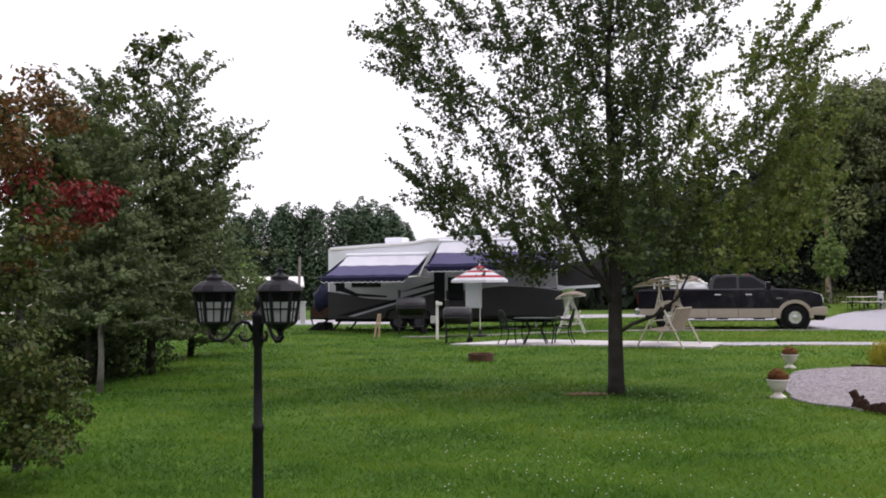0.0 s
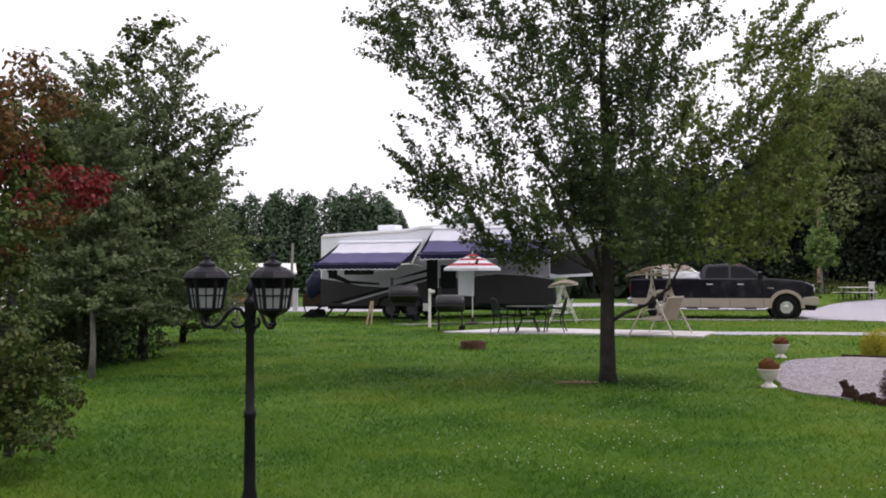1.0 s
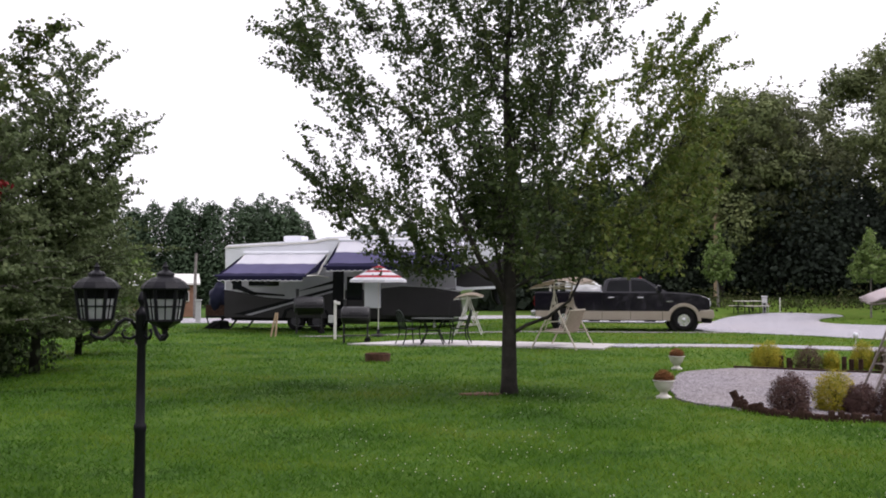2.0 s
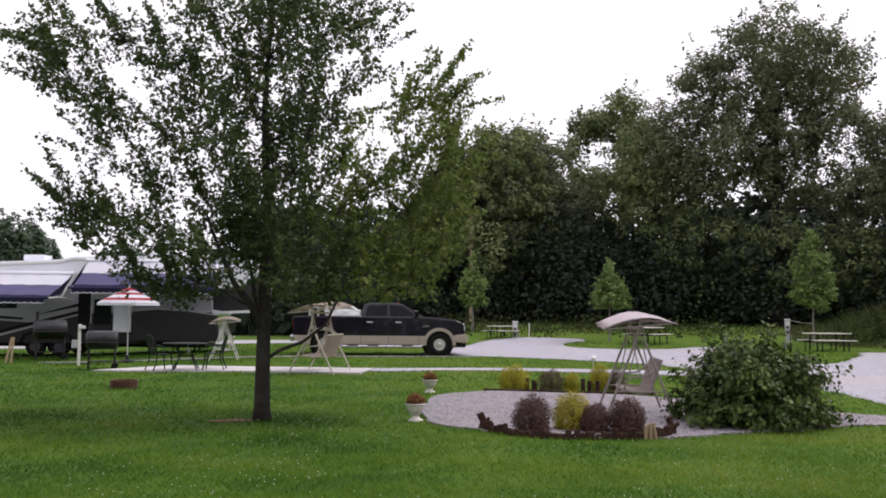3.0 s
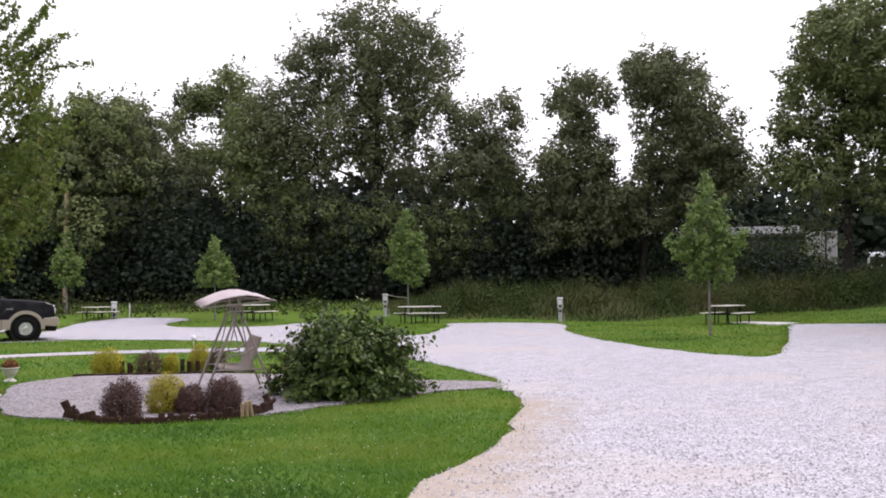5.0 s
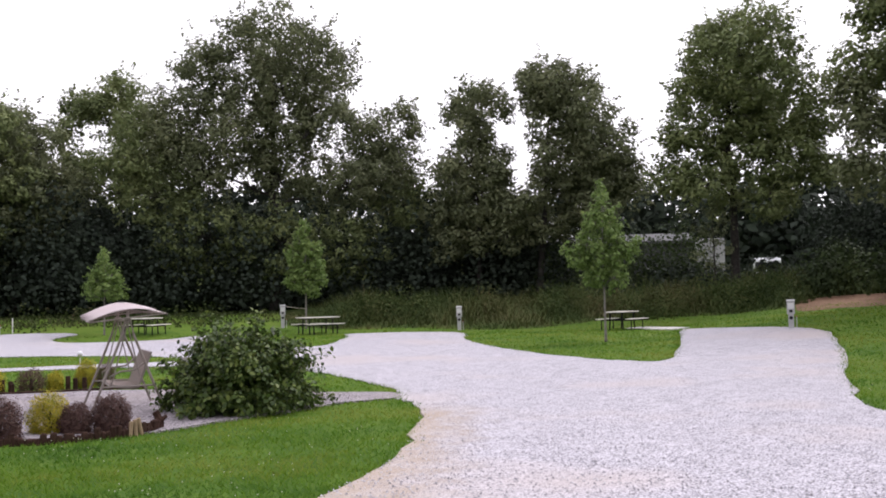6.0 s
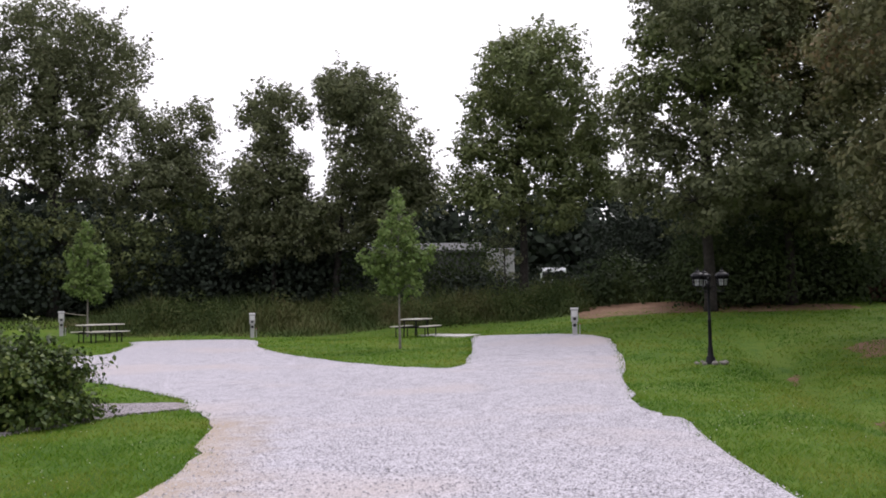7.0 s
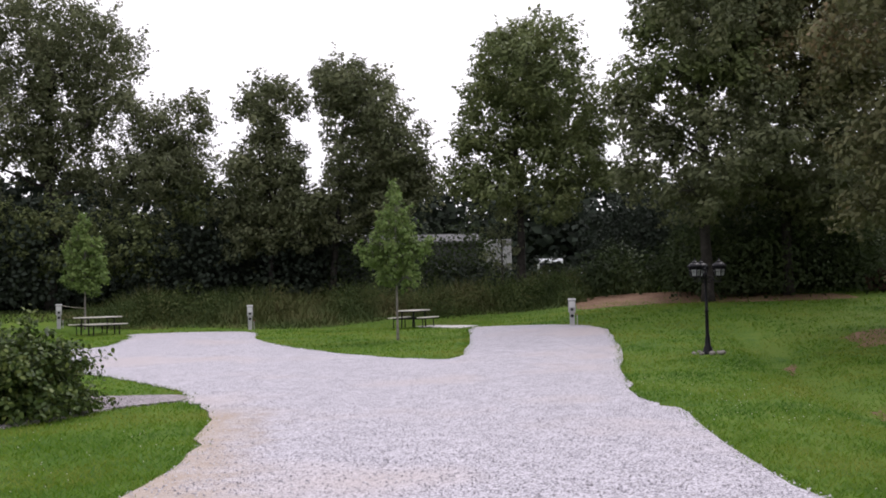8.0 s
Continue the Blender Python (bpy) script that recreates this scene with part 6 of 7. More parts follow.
    for v in lb.verts:
        if v.co.z > .01:
            v.co += Vector((noise.noise(v.co * 3.1), noise.noise(v.co * 3.1 + Vector((7, 0, 0))), noise.noise(v.co * 4 + Vector((0, 5, 0))))) * .075
    part("tarpaulin", lb, WHITE_TARP, load)
    part("strap", tube(B(), [(.12, -.70, .02), (.10, -.66, .30), (.08, 0, .50), (.10, .66, .30), (.12, .70, .02)], .014, 5), GREY_SKIN, load, "grey tie-down strap")
    cx, cy = along(-2.35 * K, .0)
    crate = thing("metal_rack", cx, cy, z0 + 1.405 * K, RZ, "small white metal rack standing in the truck bed", "rack")
    for x in (-.3, .0, .3):
        part("upright", tube(B(), [(x, -.4, 0), (x, -.4, .32), (x, .4, .32), (x, .4, 0)], .03, 6), WHITE_STEEL, crate)
    part("shelf", box(B(), -.33, .33, -.42, .42, .30, .345, .01), WHITE_STEEL, crate)
    return t


pickup()


# ---------------------------------------------------------------- canopy swings
def swing(x, y, rz, steel, cloth, sling, label, s=1.0, apex=1.60):
    """Long axis x, depth y; the seat faces +y. apex: where the legs of a side meet."""
    t = thing("garden_swing", x, y, gz(x, y), rz, label, "swing", "canopy swings", s=s)
    for sx in (-.78, .78):
        part("leg", tube(B(), [(sx * 1.06, -.60, 0), (sx, -.10, apex * .81), (sx, -.03, apex)], .022, 8), steel, t)
        part("leg", tube(B(), [(sx * 1.06, .60, 0), (sx, .10, apex * .81), (sx, .03, apex)], .022, 8), steel, t)
        part("cross_brace", tube(B(), [(sx * 1.04, -.42, .46), (sx * 1.04, .42, .46)], .016, 6), steel, t)
        part("canopy_post", tube(B(), [(sx, 0, apex - .1), (sx, 0, 1.74)], .024, 8), steel, t)
        hang = tube(B(), [(sx * .94, 0, 1.50), (sx * .90, .22, .62), (sx * .90, .26, .48)], .011, 6)
        tube(hang, [(sx * .94, 0, 1.50), (sx * .90, -.20, .60)], .011, 6)
        part("hanger", hang, steel, t)
        arm = tube(B(), [(sx * .88, -.30, .86), (sx * .88, -.12, .72), (sx * .88, .12, .70), (sx * .88, .28, .62), (sx * .88, .26, .46), (sx * .88, .0, .42), (sx * .88, -.2, .44)], .016, 8)
        part("armrest", arm, steel, t, smooth=True)
    part("top_bar", tube(B(), [(-.80, 0, 1.56), (.80, 0, 1.56)], .026, 8), steel, t)
    seat = slab_yz(B(), [(.30, .46), (.28, .50), (.0, .44), (-.18, .44), (-.18, .40), (.0, .40)], -.66, .66)
    part("seat", seat, sling, t)
    back = slab_yz(B(), [(-.16, .43), (-.20, .43), (-.40, .98), (-.36, 1.0)], -.66, .66)
    part("backrest", back, sling, t)
    fr = tube(B(), [(-.68, -.18, .43), (-.68, -.39, 1.0), (.68, -.39, 1.0), (.68, -.18, .43)], .018, 6)
    tube(fr, [(-.68, -.18, .43), (-.68, .28, .47), (.68, .28, .47), (.68, -.18, .43)], .018, 6)
    part("seat_frame", fr, steel, t)
    can = B()
    rows = []
    for i in range(9):
        f = -1 + 2 * i / 8
        yy = f * .64
        zz = 1.81 - .17 * abs(f) ** 1.8 - .05 * f
        rows.append([can.verts.new((-.92 + 1.84 * k / 10, yy, zz + .06 * (-.92 + 1.84 * k / 10) + .012 * math.sin(k * 1.7 + i))) for k in range(11)])
    for r0, r1 in zip(rows, rows[1:]):
        for k in range(10):
            can.faces.new((r0[k], r0[k + 1], r1[k + 1], r1[k]))
    bmesh.ops.solidify(can, geom=can.faces[:], thickness=0.022)
    part("canopy", can, cloth, t, "sagging cloth canopy", True)
    cf = tube(B(), [(-.88, -.62, 1.66), (.88, -.62, 1.70), (.88, .62, 1.60), (-.88, .62, 1.54), (-.88, -.62, 1.66)], .014, 6)
    tube(cf, [(-.78, -.62, 1.66), (-.78, 0, 1.73), (-.78, .62, 1.56)], .014, 6)
    tube(cf, [(.78, -.62, 1.66), (.78, 0, 1.73), (.78, .62, 1.56)], .014, 6)
    part("canopy_frame", cf, steel, t)
    return t


def slab_yz(bm, prof, x0, x1):
    a = [bm.verts.new((x0, y, z)) for y, z in prof]
    b = [bm.verts.new((x1, y, z)) for y, z in prof]
    n = len(prof)
    fs = [bm.faces.new(a), bm.faces.new(list(reversed(b)))]
    for i in range(n):
        fs.append(bm.faces.new((a[i], b[i], b[(i + 1) % n], a[(i + 1) % n])))
    bmesh.ops.recalc_face_normals(bm, faces=fs)
    return bm


swing(9.2, 15.0, 66, TAUPE_STEEL, CANOPY_MAUVE, SLING, "taupe steel garden swing with a faded mauve canopy", 0.96)
swing(6.0, 25.85, 60, TAN_STEEL, CANOPY_TAN, SLING_TAN, "pale tan garden swing with striped cushions on the slab", 1.04, 1.22)
swing(4.25, 32.3, 80, WHITE_STEEL, CANOPY_TAN, SLING_TAN, "white garden swing with a tan canopy", 0.76)


# ---------------------------------------------------------------- patio set, grill, umbrella
def patio_chair(x, y, rz):
    t = thing("patio_chair", x, y, gz(x, y) + .05, rz, "dark wrought-iron patio chair with curved arms", "chair", "chairs at the patio table")
    for sx in (-.25, .25):
        part("leg", tube(B(), [(sx * 1.15, .26, 0), (sx, .22, .22), (sx, .20, .43)], .019, 6), WROUGHT, t)
        part("leg", tube(B(), [(sx * 1.1, -.32, 0), (sx, -.22, .22), (sx, -.20, .43)], .019, 6), WROUGHT, t)
        part("armrest", tube(B(), [(sx, .20, .43), (sx * 1.18, .24, .60), (sx * 1.2, .10, .67), (sx * 1.12, -.18, .66), (sx, -.27, .70)], .019, 6), WROUGHT, t, smooth=True)
    part("seat", box(B(), -.25, .25, -.21, .23, .425, .445, .008), WROUGHT, t)
    back = tube(B(), [(-.25, -.20, .43), (-.25, -.30, .80), (-.16, -.33, .93), (0, -.34, .97), (.16, -.33, .93), (.25, -.30, .80), (.25, -.20, .43)], .020, 6)
    part("back_frame", back, WROUGHT, t, smooth=True)
    for k in range(7):
        xx = -.18 + .06 * k
        part("back_bar", tube(B(), [(xx, -.21, .44), (xx, -.30, .78), (xx * .9, -.335, .95 - abs(xx) * .25)], .010, 4), WROUGHT, t)
    return t


patio_chair(1.95, 27.75, -70)
patio_chair(3.35, 27.4, 75)


def patio_table():
    t = thing("patio_table", 2.62, 27.65, gz(2.62, 27.65) + .05, -10, "dark wrought-iron patio table with a mesh top", "table")
    part("tabletop", lathe(B(), [(.02, .70), (.60, .70), (.63, .715), (.62, .735), (.02, .735)], 24), WROUGHT, t)
    for k in range(4):
        a = math.pi / 4 + k * math.pi / 2
        ca, sa = math.cos(a), math.sin(a)
        part("leg", tube(B(), [(.46 * ca, .46 * sa, 0), (.36 * ca, .36 * sa, .16), (.22 * ca, .22 * sa, .40), (.34 * ca, .34 * sa, .60), (.46 * ca, .46 * sa, .70)], .020, 6), WROUGHT, t, smooth=True)
    part("ring", tube(B(), [(.24 * math.cos(k * math.pi / 6), .24 * math.sin(k * math.pi / 6), .38) for k in range(13)], .014, 5), WROUGHT, t)
    return t


patio_table()


def smoker(x0, y0, rz, label, s=1.0):
    t = thing("barrel_grill", x0, y0, gz(x0, y0), rz, label, "grill", "barrel grills by the trailer", s=s)
    m = Matrix.Translation((0, 0, .84)) @ Matrix.Rotation(math.pi / 2, 4, "Y")
    bar = lathe(B(), [(.02, -.44), (.20, -.44), (.26, -.40), (.27, -.36), (.27, .36), (.26, .40), (.20, .44), (.02, .44)], 22, m)
    part("barrel", bar, SMOKER_IRON, t, "sooty black barrel", True)
    part("lid_handle", tube(B(), [(-.2, -.28, .92), (-.2, -.33, .94), (.2, -.33, .94), (.2, -.28, .92)], .012, 6), SMOKER_IRON, t)
    part("shelf", box(B(), -.42, .42, -.52, -.26, .78, .80, .006), SMOKER_IRON, t)
    part("chimney", lathe(B(), [(.045, 1.02), (.045, 1.30), (.055, 1.31), (.055, 1.33), (.01, 1.34)], 10, Matrix.Translation((-.34, .1, 0))), SMOKER_IRON, t)
    for x in (-.36, .36):
        for y in (-.22, .22):
            part("leg", tube(B(), [(x, y, 0), (x, y * .8, .66)], .022, 6), SMOKER_IRON, t)
        part("cross_brace", tube(B(), [(x, -.21, .25), (x, .21, .25)], .016, 6), SMOKER_IRON, t)
    part("rack", box(B(), -.36, .36, -.18, .18, .22, .24), SMOKER_IRON, t)
    for y in (-.27, .27):
        m2 = Matrix.Translation((.36, y, .09)) @ Matrix.Rotation(math.pi / 2, 4, "X")
        part("wheel", lathe(B(), [(.02, -.03), (.08, -.03), (.09, -.015), (.09, .015), (.08, .03), (.02, .03)], 14, m2), RUBBER, t)
    return t


smoker(.45, 29.9, -4, "black steel barrel grill on legs with wheels")
smoker(-1.2, 36.3, 6, "black steel barrel grill beside the trailer wheels", 1.25)


def umbrella():
    t = thing("patio_umbrella", 1.25, 33.0, gz(1.25, 33.0), 10, "red and white striped patio umbrella standing open", "umbrella")
    part("pole", tube(B(), [(0, 0, 0), (0, 0, 2.42)], .015, 8), WHITE_STEEL, t)
    part("base", lathe(B(), [(.26, 0), (.26, .05), (.22, .08), (.06, .11), (.05, .25), (.01, .25)], 16), SMOKER_IRON, t)
    cn = part("canopy", lathe_open([(.98, 1.92), (.86, 2.00)], 8), AWN_WHITE, t, "canopy in rings of red and white cloth")
    for r0, z0, r1, z1, mt in ((.86, 2.00, .70, 2.08, CANOPY_RED), (.70, 2.08, .50, 2.18, AWN_WHITE), (.50, 2.18, .36, 2.25, CANOPY_RED), (.36, 2.25, .18, 2.33, AWN_WHITE), (.24, 2.34, .02, 2.41, CANOPY_RED)):
        part("ring", lathe_open([(r0, z0), (r1, z1)], 8), mt, cn)
    part("valance", lathe_open([(.99, 1.84), (.98, 1.92)], 8), AWN_WHITE, cn)
    for k in range(8):
        a = k * math.pi / 4
        part("rib", tube(B(), [(.04 * math.cos(a), .04 * math.sin(a), 2.37), (.96 * math.cos(a), 1.0 * math.sin(a), 1.90)], .010, 5), WHITE_STEEL, cn)
    part("finial", lathe(B(), [(.02, 2.40), (.03, 2.43), (.02, 2.46), (.004, 2.49)], 8), WHITE_STEEL, t)
    return t


def lathe_open(prof, n):
    bm = B()
    rings = [[bm.verts.new((r * math.cos(2 * math.pi * k / n), r * math.sin(2 * math.pi * k / n), z)) for k in range(n)] for r, z in prof]
    for r0, r1 in zip(rings, rings[1:]):
        for k in range(n):
            bm.faces.new((r0[k], r0[(k + 1) % n], r1[(k + 1) % n], r1[k]))
    bmesh.ops.solidify(bm, geom=bm.faces[:], thickness=0.008)
    return bm


umbrella()

meter = thing("utility_post", -.2, 32.0, gz(-.2, 32), 5, "white utility post with a grey meter box", "post")
part("post", box(B(), -.045, .045, -.045, .045, -.02, 1.28, .012), WHITE_STEEL, meter)
part("meter_box", box(B(), -.22, -.05, -.05, .05, .55, .80, .015), PED_GREY, meter)
part("lamp_hood", box(B(), -.02, .16, -.10, .08, 1.14, 1.24, .02), WHITE_STEEL, meter)
for i, (dx, tilt) in enumerate(((0, .16), (.16, .05))):
    pl = thing("board", -2.45 + dx, 34.4, gz(-2.4, 34.4), 0, "pale board leaning beside the trailer", "board", "leaning boards")
    part("plank", tube(B(), [(0, 0, 0), (tilt, .15, .84)], .035, 4), CUTWOOD, pl)

ring_ = thing("fire_ring", .87, 22.6, gz(.87, 22.6), 20, "low rusty steel fire ring in the grass", "fire ring")
fr_b = lathe(B(), [(.29, -.02), (.30, .18), (.285, .19), (.27, .18), (.265, .02), (.01, .02)], 20)
part("ring", fr_b, RUSTY, ring_)
ring2 = thing("fire_ring", -8.6, 36.5, gz(-8.6, 36.5), 20, "small dark fire ring in the grass far off", "fire ring")
part("ring", lathe(B(), [(.29, -.02), (.30, .18), (.285, .19), (.27, .18), (.265, .02), (.01, .02)], 20), RUSTY, ring2)


# ---------------------------------------------------------------- seating pad: urns, shrubs, edging
def sprig_dome(name, x, y, w, h, material, leaf, n, label, category, seed, shape="spray", droop=0.0, core=True, group=""):
    """A low shrub: stems fan out from the ground and carry sprays over a mounded, uneven outline."""
    r = np.random.default_rng(seed)
    t = thing(name, x, y, gz(x, y) + .02, 0, label, category, group)
    stems = B()
    tips = []
    for k in range(26):
        a = r.uniform(0, 2 * np.pi)
        e = r.uniform(0.15, 1.0)
        d = Vector((math.cos(a) * math.cos(e * 1.5) * w * .45, math.sin(a) * math.cos(e * 1.5) * w * .45, h * (.25 + .68 * math.sin(e * 1.5))))
        d = d * r.uniform(.5, .75)
        tips.append(d)
        tube(stems, [(0, 0, 0), d * .55 + Vector((0, 0, .05 * h)), d], [.010, .006, .003], 4, cap=False)
    part("stem", stems, BARK, t)
    u = r.normal(0, 1, (n, 3))
    u /= np.linalg.norm(u, axis=1)[:, None]
    lump = 1.0 + .10 * np.sin(u[:, 0] * 5 + seed) * np.sin(u[:, 1] * 6 + 1) + .08 * np.sin(u[:, 2] * 7 + u[:, 0] * 6)
    rad = lump * r.uniform(.25, 1.0, n) ** .45 * (1 + .10 * np.abs(r.normal(0, 1, n)) * (r.uniform(0, 1, n) < .3))
    P = u * rad[:, None] * np.array([w / 2, w / 2, h * .66])
    P[:, 2] = P[:, 2] + h * .30
    ok = P[:, 2] > .01
    P, u = P[ok], u[ok]
    ob = new("foliage", leaves("foliage", P, leaf * .85, shape, material, r, droop, u * 0.8, 0.7, 0.5))
    ob.parent = t
    return t


BED = "shrubs round the gravel pad"
sprig_dome("barberry_shrub", 6.2, 12.85, .54, .56, BARB, .05, 9000, "rounded purple-brown barberry shrub in the front bed", "shrub", 71, "spray", group=BED)
sprig_dome("golden_cypress", 6.92, 13.0, .56, .58, GOLD, .045, 10000, "golden yellow threadleaf cypress shrub", "shrub", 72, droop=.2, group=BED)
sprig_dome("barberry_shrub", 7.1, 12.6, .44, .42, BARB, .05, 7500, "small purple-brown barberry shrub", "shrub", 73, "spray", group=BED)
sprig_dome("barberry_shrub", 7.54, 12.45, .54, .52, BARB, .05, 9000, "rounded purple-brown barberry shrub by the stakes", "shrub", 74, "spray", group=BED)
sprig_dome("golden_cypress", 9.07, 19.95, .68, .56, GOLD, .05, 7500, "spreading golden cypress shrub in the back bed", "shrub", 75, droop=.2, group=BED)
sprig_dome("barberry_shrub", 9.75, 19.45, .60, .48, BARB, .055, 4000, "purple-brown barberry shrub in the back bed", "shrub", 76, "spray", group=BED)
sprig_dome("golden_cypress", 10.15, 19.25, .34, .40, GOLD, .05, 3500, "small golden cypress shrub", "shrub", 77, droop=.2, group=BED)
sprig_dome("golden_cypress", 10.8, 19.2, .46, .60, GOLD, .05, 6000, "upright golden cypress shrub", "shrub", 78, droop=.2, group=BED)
sprig_dome("barberry_shrub", 11.1, 18.95, .40, .52, BARB, .055, 3000, "narrow purple-brown barberry shrub", "shrub", 79, "spray", group=BED)
sprig_dome("small_shrub", 11.6, 16.6, .5, .45, SAPLEAF, .09, 1500, "low light green shrub beside the swing", "shrub", 80, "oval", group=BED)


def urn(x, y, seed):
    t = thing("garden_urn", x, y, gz(x, y), seed * 20, "weathered white urn planted with rusty dried flowers", "planter", "white urns at the pad", s=.80)
    part("pedestal", lathe(B(), [(.15, -.01), (.15, .04), (.11, .06), (.075, .09), (.07, .13), (.10, .15)], 18), URN_WHITE, t, smooth=True)
    part("bowl", lathe(B(), [(.09, .14), (.13, .18), (.17, .24), (.185, .30), (.20, .33), (.215, .34), (.215, .36), (.19, .362), (.175, .33), (.02, .32)], 20), URN_WHITE, t, smooth=True)
    r = np.random.default_rng(seed)
    n = 1500
    a = r.uniform(0, 2 * np.pi, n)
    rr = .175 * np.sqrt(r.uniform(0, 1, n))
    P = np.stack([rr * np.cos(a) * 1.1, rr * np.sin(a) * 1.1, .34 + r.uniform(0, .21, n) * (1.1 - (rr / .22) ** 2)], 1)
    out = np.stack([np.cos(a) * .4, np.sin(a) * .4, np.ones(n)], 1)
    ob = new("flower_tuft", leaves("flower_tuft", P, .06, "spray", DRYP, r, -.3, out))
    ob.parent = t
    ob["label"] = "rusty dried flower tuft"
    return t


urn(5.07, 14.8, 1)
urn(7.02, 19.75, 2)


def log_edging():
    t = thing("log_edging", 5.5, 13.4, gz(5.5, 13.4), 0, "row of short dark log stakes edging the front bed", "edging")
    path = spline([(5.68, 13.45), (5.72, 12.9), (6.05, 12.35), (6.5, 12.0), (7.2, 11.8), (7.75, 11.85), (8.0, 12.05)], 10, False)
    rnd = random.Random(9)
    meshes = []
    for k in range(5):
        bm = B()
        hh = .085 + .02 * k
        lathe(bm, [(.044, -.05), (.046, hh * .5), (.042, hh - .014), (.028, hh), (.004, hh + .004)], 7)
        for v in bm.verts:
            v.co.x += .006 * noise.noise(v.co * 30 + Vector((k, 0, 0)))
            v.co.y += .006 * noise.noise(v.co * 30 + Vector((0, k, 5)))
        meshes.append(mesh_of("stake", bm, BARKWOOD))
    for i, (x, y) in enumerate(path):
        ob = new("stake", rnd.choice(meshes))
        ob.parent = t
        ob.matrix_local = pose(x - 5.5, y - 13.4, 0, rnd.uniform(-5, 5), rnd.uniform(-5, 5), rnd.uniform(0, 360))
    for (x, y, hh, lean_) in ((5.66, 13.42, .25, -8), (8.05, 12.1, .25, 10)):
        bm = B()
        tube(bm, [(x - 5.5, y - 13.4, -.05), (x - 5.5 + .02, y - 13.4, hh * .5), (x - 5.5 - .03, y - 13.4 + .03, hh)], [.085, .06, .05], 8)
        tube(bm, [(x - 5.5, y - 13.4, hh * .4), (x - 5.5 + .10, y - 13.4 - .05, hh * .75)], [.04, .025], 6)
        for v in bm.verts:
            v.co += Vector((noise.noise(v.co * 18), noise.noise(v.co * 18 + Vector((9, 0, 0))), 0)) * .02
        part("stump", bm, BARKWOOD, t, "gnarled dark stump")
    for k in range(3):
        bm = lathe(B(), [(.03, -.04), (.03, .2 + .02 * k), (.004, .205 + .02 * k)], 7)
        ob = part("stake", bm, CUTWOOD, t, "pale split stake")
        ob.matrix_local = pose(7.42 - 5.5 + .085 * k, 11.76 - 13.4, 0, 0, 6 - 9 * k, 0)
    return t


log_edging()


def back_edging():
    t = thing("timber_edging", 8.6, 19.6, gz(8.6, 19.6), 0, "low dark timber edging of the back bed", "edging")
    path = spline([(8.3, 19.85), (8.9, 19.45), (9.6, 18.95), (10.3, 18.5), (11.0, 18.35), (11.5, 18.0)], 2, False)
    for (a, b) in zip(path, path[1:]):
        bm = B()
        d = Vector((b[0] - a[0], b[1] - a[1], 0))
        m = Matrix.Translation((a[0] - 8.6, a[1] - 19.6, 0)) @ Matrix.Rotation(math.atan2(d.y, d.x), 4, "Z")
        box(bm, 0, d.length - .01, -.05, .05, -.03, .065, .012, m)
        part("timber", bm, BARKWOOD, t)
    for (x, y, hh) in ((9.3, 19.75, .28), (9.42, 19.65, .24), (10.35, 19.1, .3), (10.48, 19.05, .25), (9.38, 19.5, .2), (10.6, 18.9, .26)):
        part("stake", lathe(B(), [(.05, -.04), (.05, hh), (.005, hh + .006)], 8, Matrix.Translation((x - 8.6, y - 19.6, 0))), BARKWOOD, t)
    sl = thing("solar_light", 10.85, 19.55, gz(10.85, 19.55), 0, "small white garden light on a stake", "garden light")
    part("stake", tube(B(), [(0, 0, -.02), (0, 0, .66)], .01, 6), WHITE_STEEL, sl)
    part("globe", lathe(B(), [(.01, .64), (.05, .67), (.06, .71), (.045, .75), (.01, .77)], 12), WHITE_GEL, sl, smooth=True)
    return t


back_edging()

def big_shrub(x, y, label):
    """Many stems fan out and arch over; broad drooping leaves sit in whorls along their outer half."""
    r = np.random.default_rng(81)
    t = thing("flowering_shrub", x, y, gz(x, y), 0, label, "shrub")
    az = math.atan2(x, y)
    ax, ay = Vector((math.cos(az), -math.sin(az), 0)), Vector((math.sin(az), math.cos(az), 0))
    wood, pts, outs = B(), [], []
    for k in range(240):
        a = r.uniform(0, 2 * math.pi)
        e = math.acos(r.uniform(-.12, 1.0))                   # from upright to lying out
        side = ax * math.cos(a) + ay * math.sin(a)
        lump = 1 + .10 * math.sin(3 * a + 1.0) + .09 * math.sin(5 * a + 4 * e)
        reach = (1.30 if math.cos(a) > 0 else 1.22) * lump * r.uniform(.72, 1.05)
        tall = 1.38 * lump * r.uniform(.80, 1.06)
        if k % 12 == 0:
            reach, tall = reach * 1.12, tall * 1.22
        tip = side * reach * math.sin(e) ** .8 + Vector((0, 0, max(.10, tall * math.cos(e) ** .75 if e < 1.57 else .12)))
        root = side * r.uniform(.02, .25)
        mid = root.lerp(tip, .55) + Vector((0, 0, .16 * tip.length))
        tube(wood, [root, mid, tip], [.012, .008, .003], 4, cap=False)
        m = int(r.integers(60, 95))
        u = r.uniform(.38, 1.04, m)
        for f in u:
            p = root.lerp(mid, f / .55) if f < .55 else mid.lerp(tip, (f - .55) / .45)
            pts.append(p + Vector(r.normal(0, .055, 3)))
            outs.append(np.array(tip.normalized()) * .8 + r.normal(0, .5, 3))
    P, O = np.array(pts), np.array(outs)
    keep = P[:, 2] > .05
    ob = new("foliage", leaves("foliage", P[keep], .086, "oval", SHRUB, r, .9, O[keep], .5, .12))
    ob.parent = t
    part("stem", wood, BARK, t)
    return t


big_shrub(10.05, 12.95, "dense dark green flowering shrub at the pad's edge")


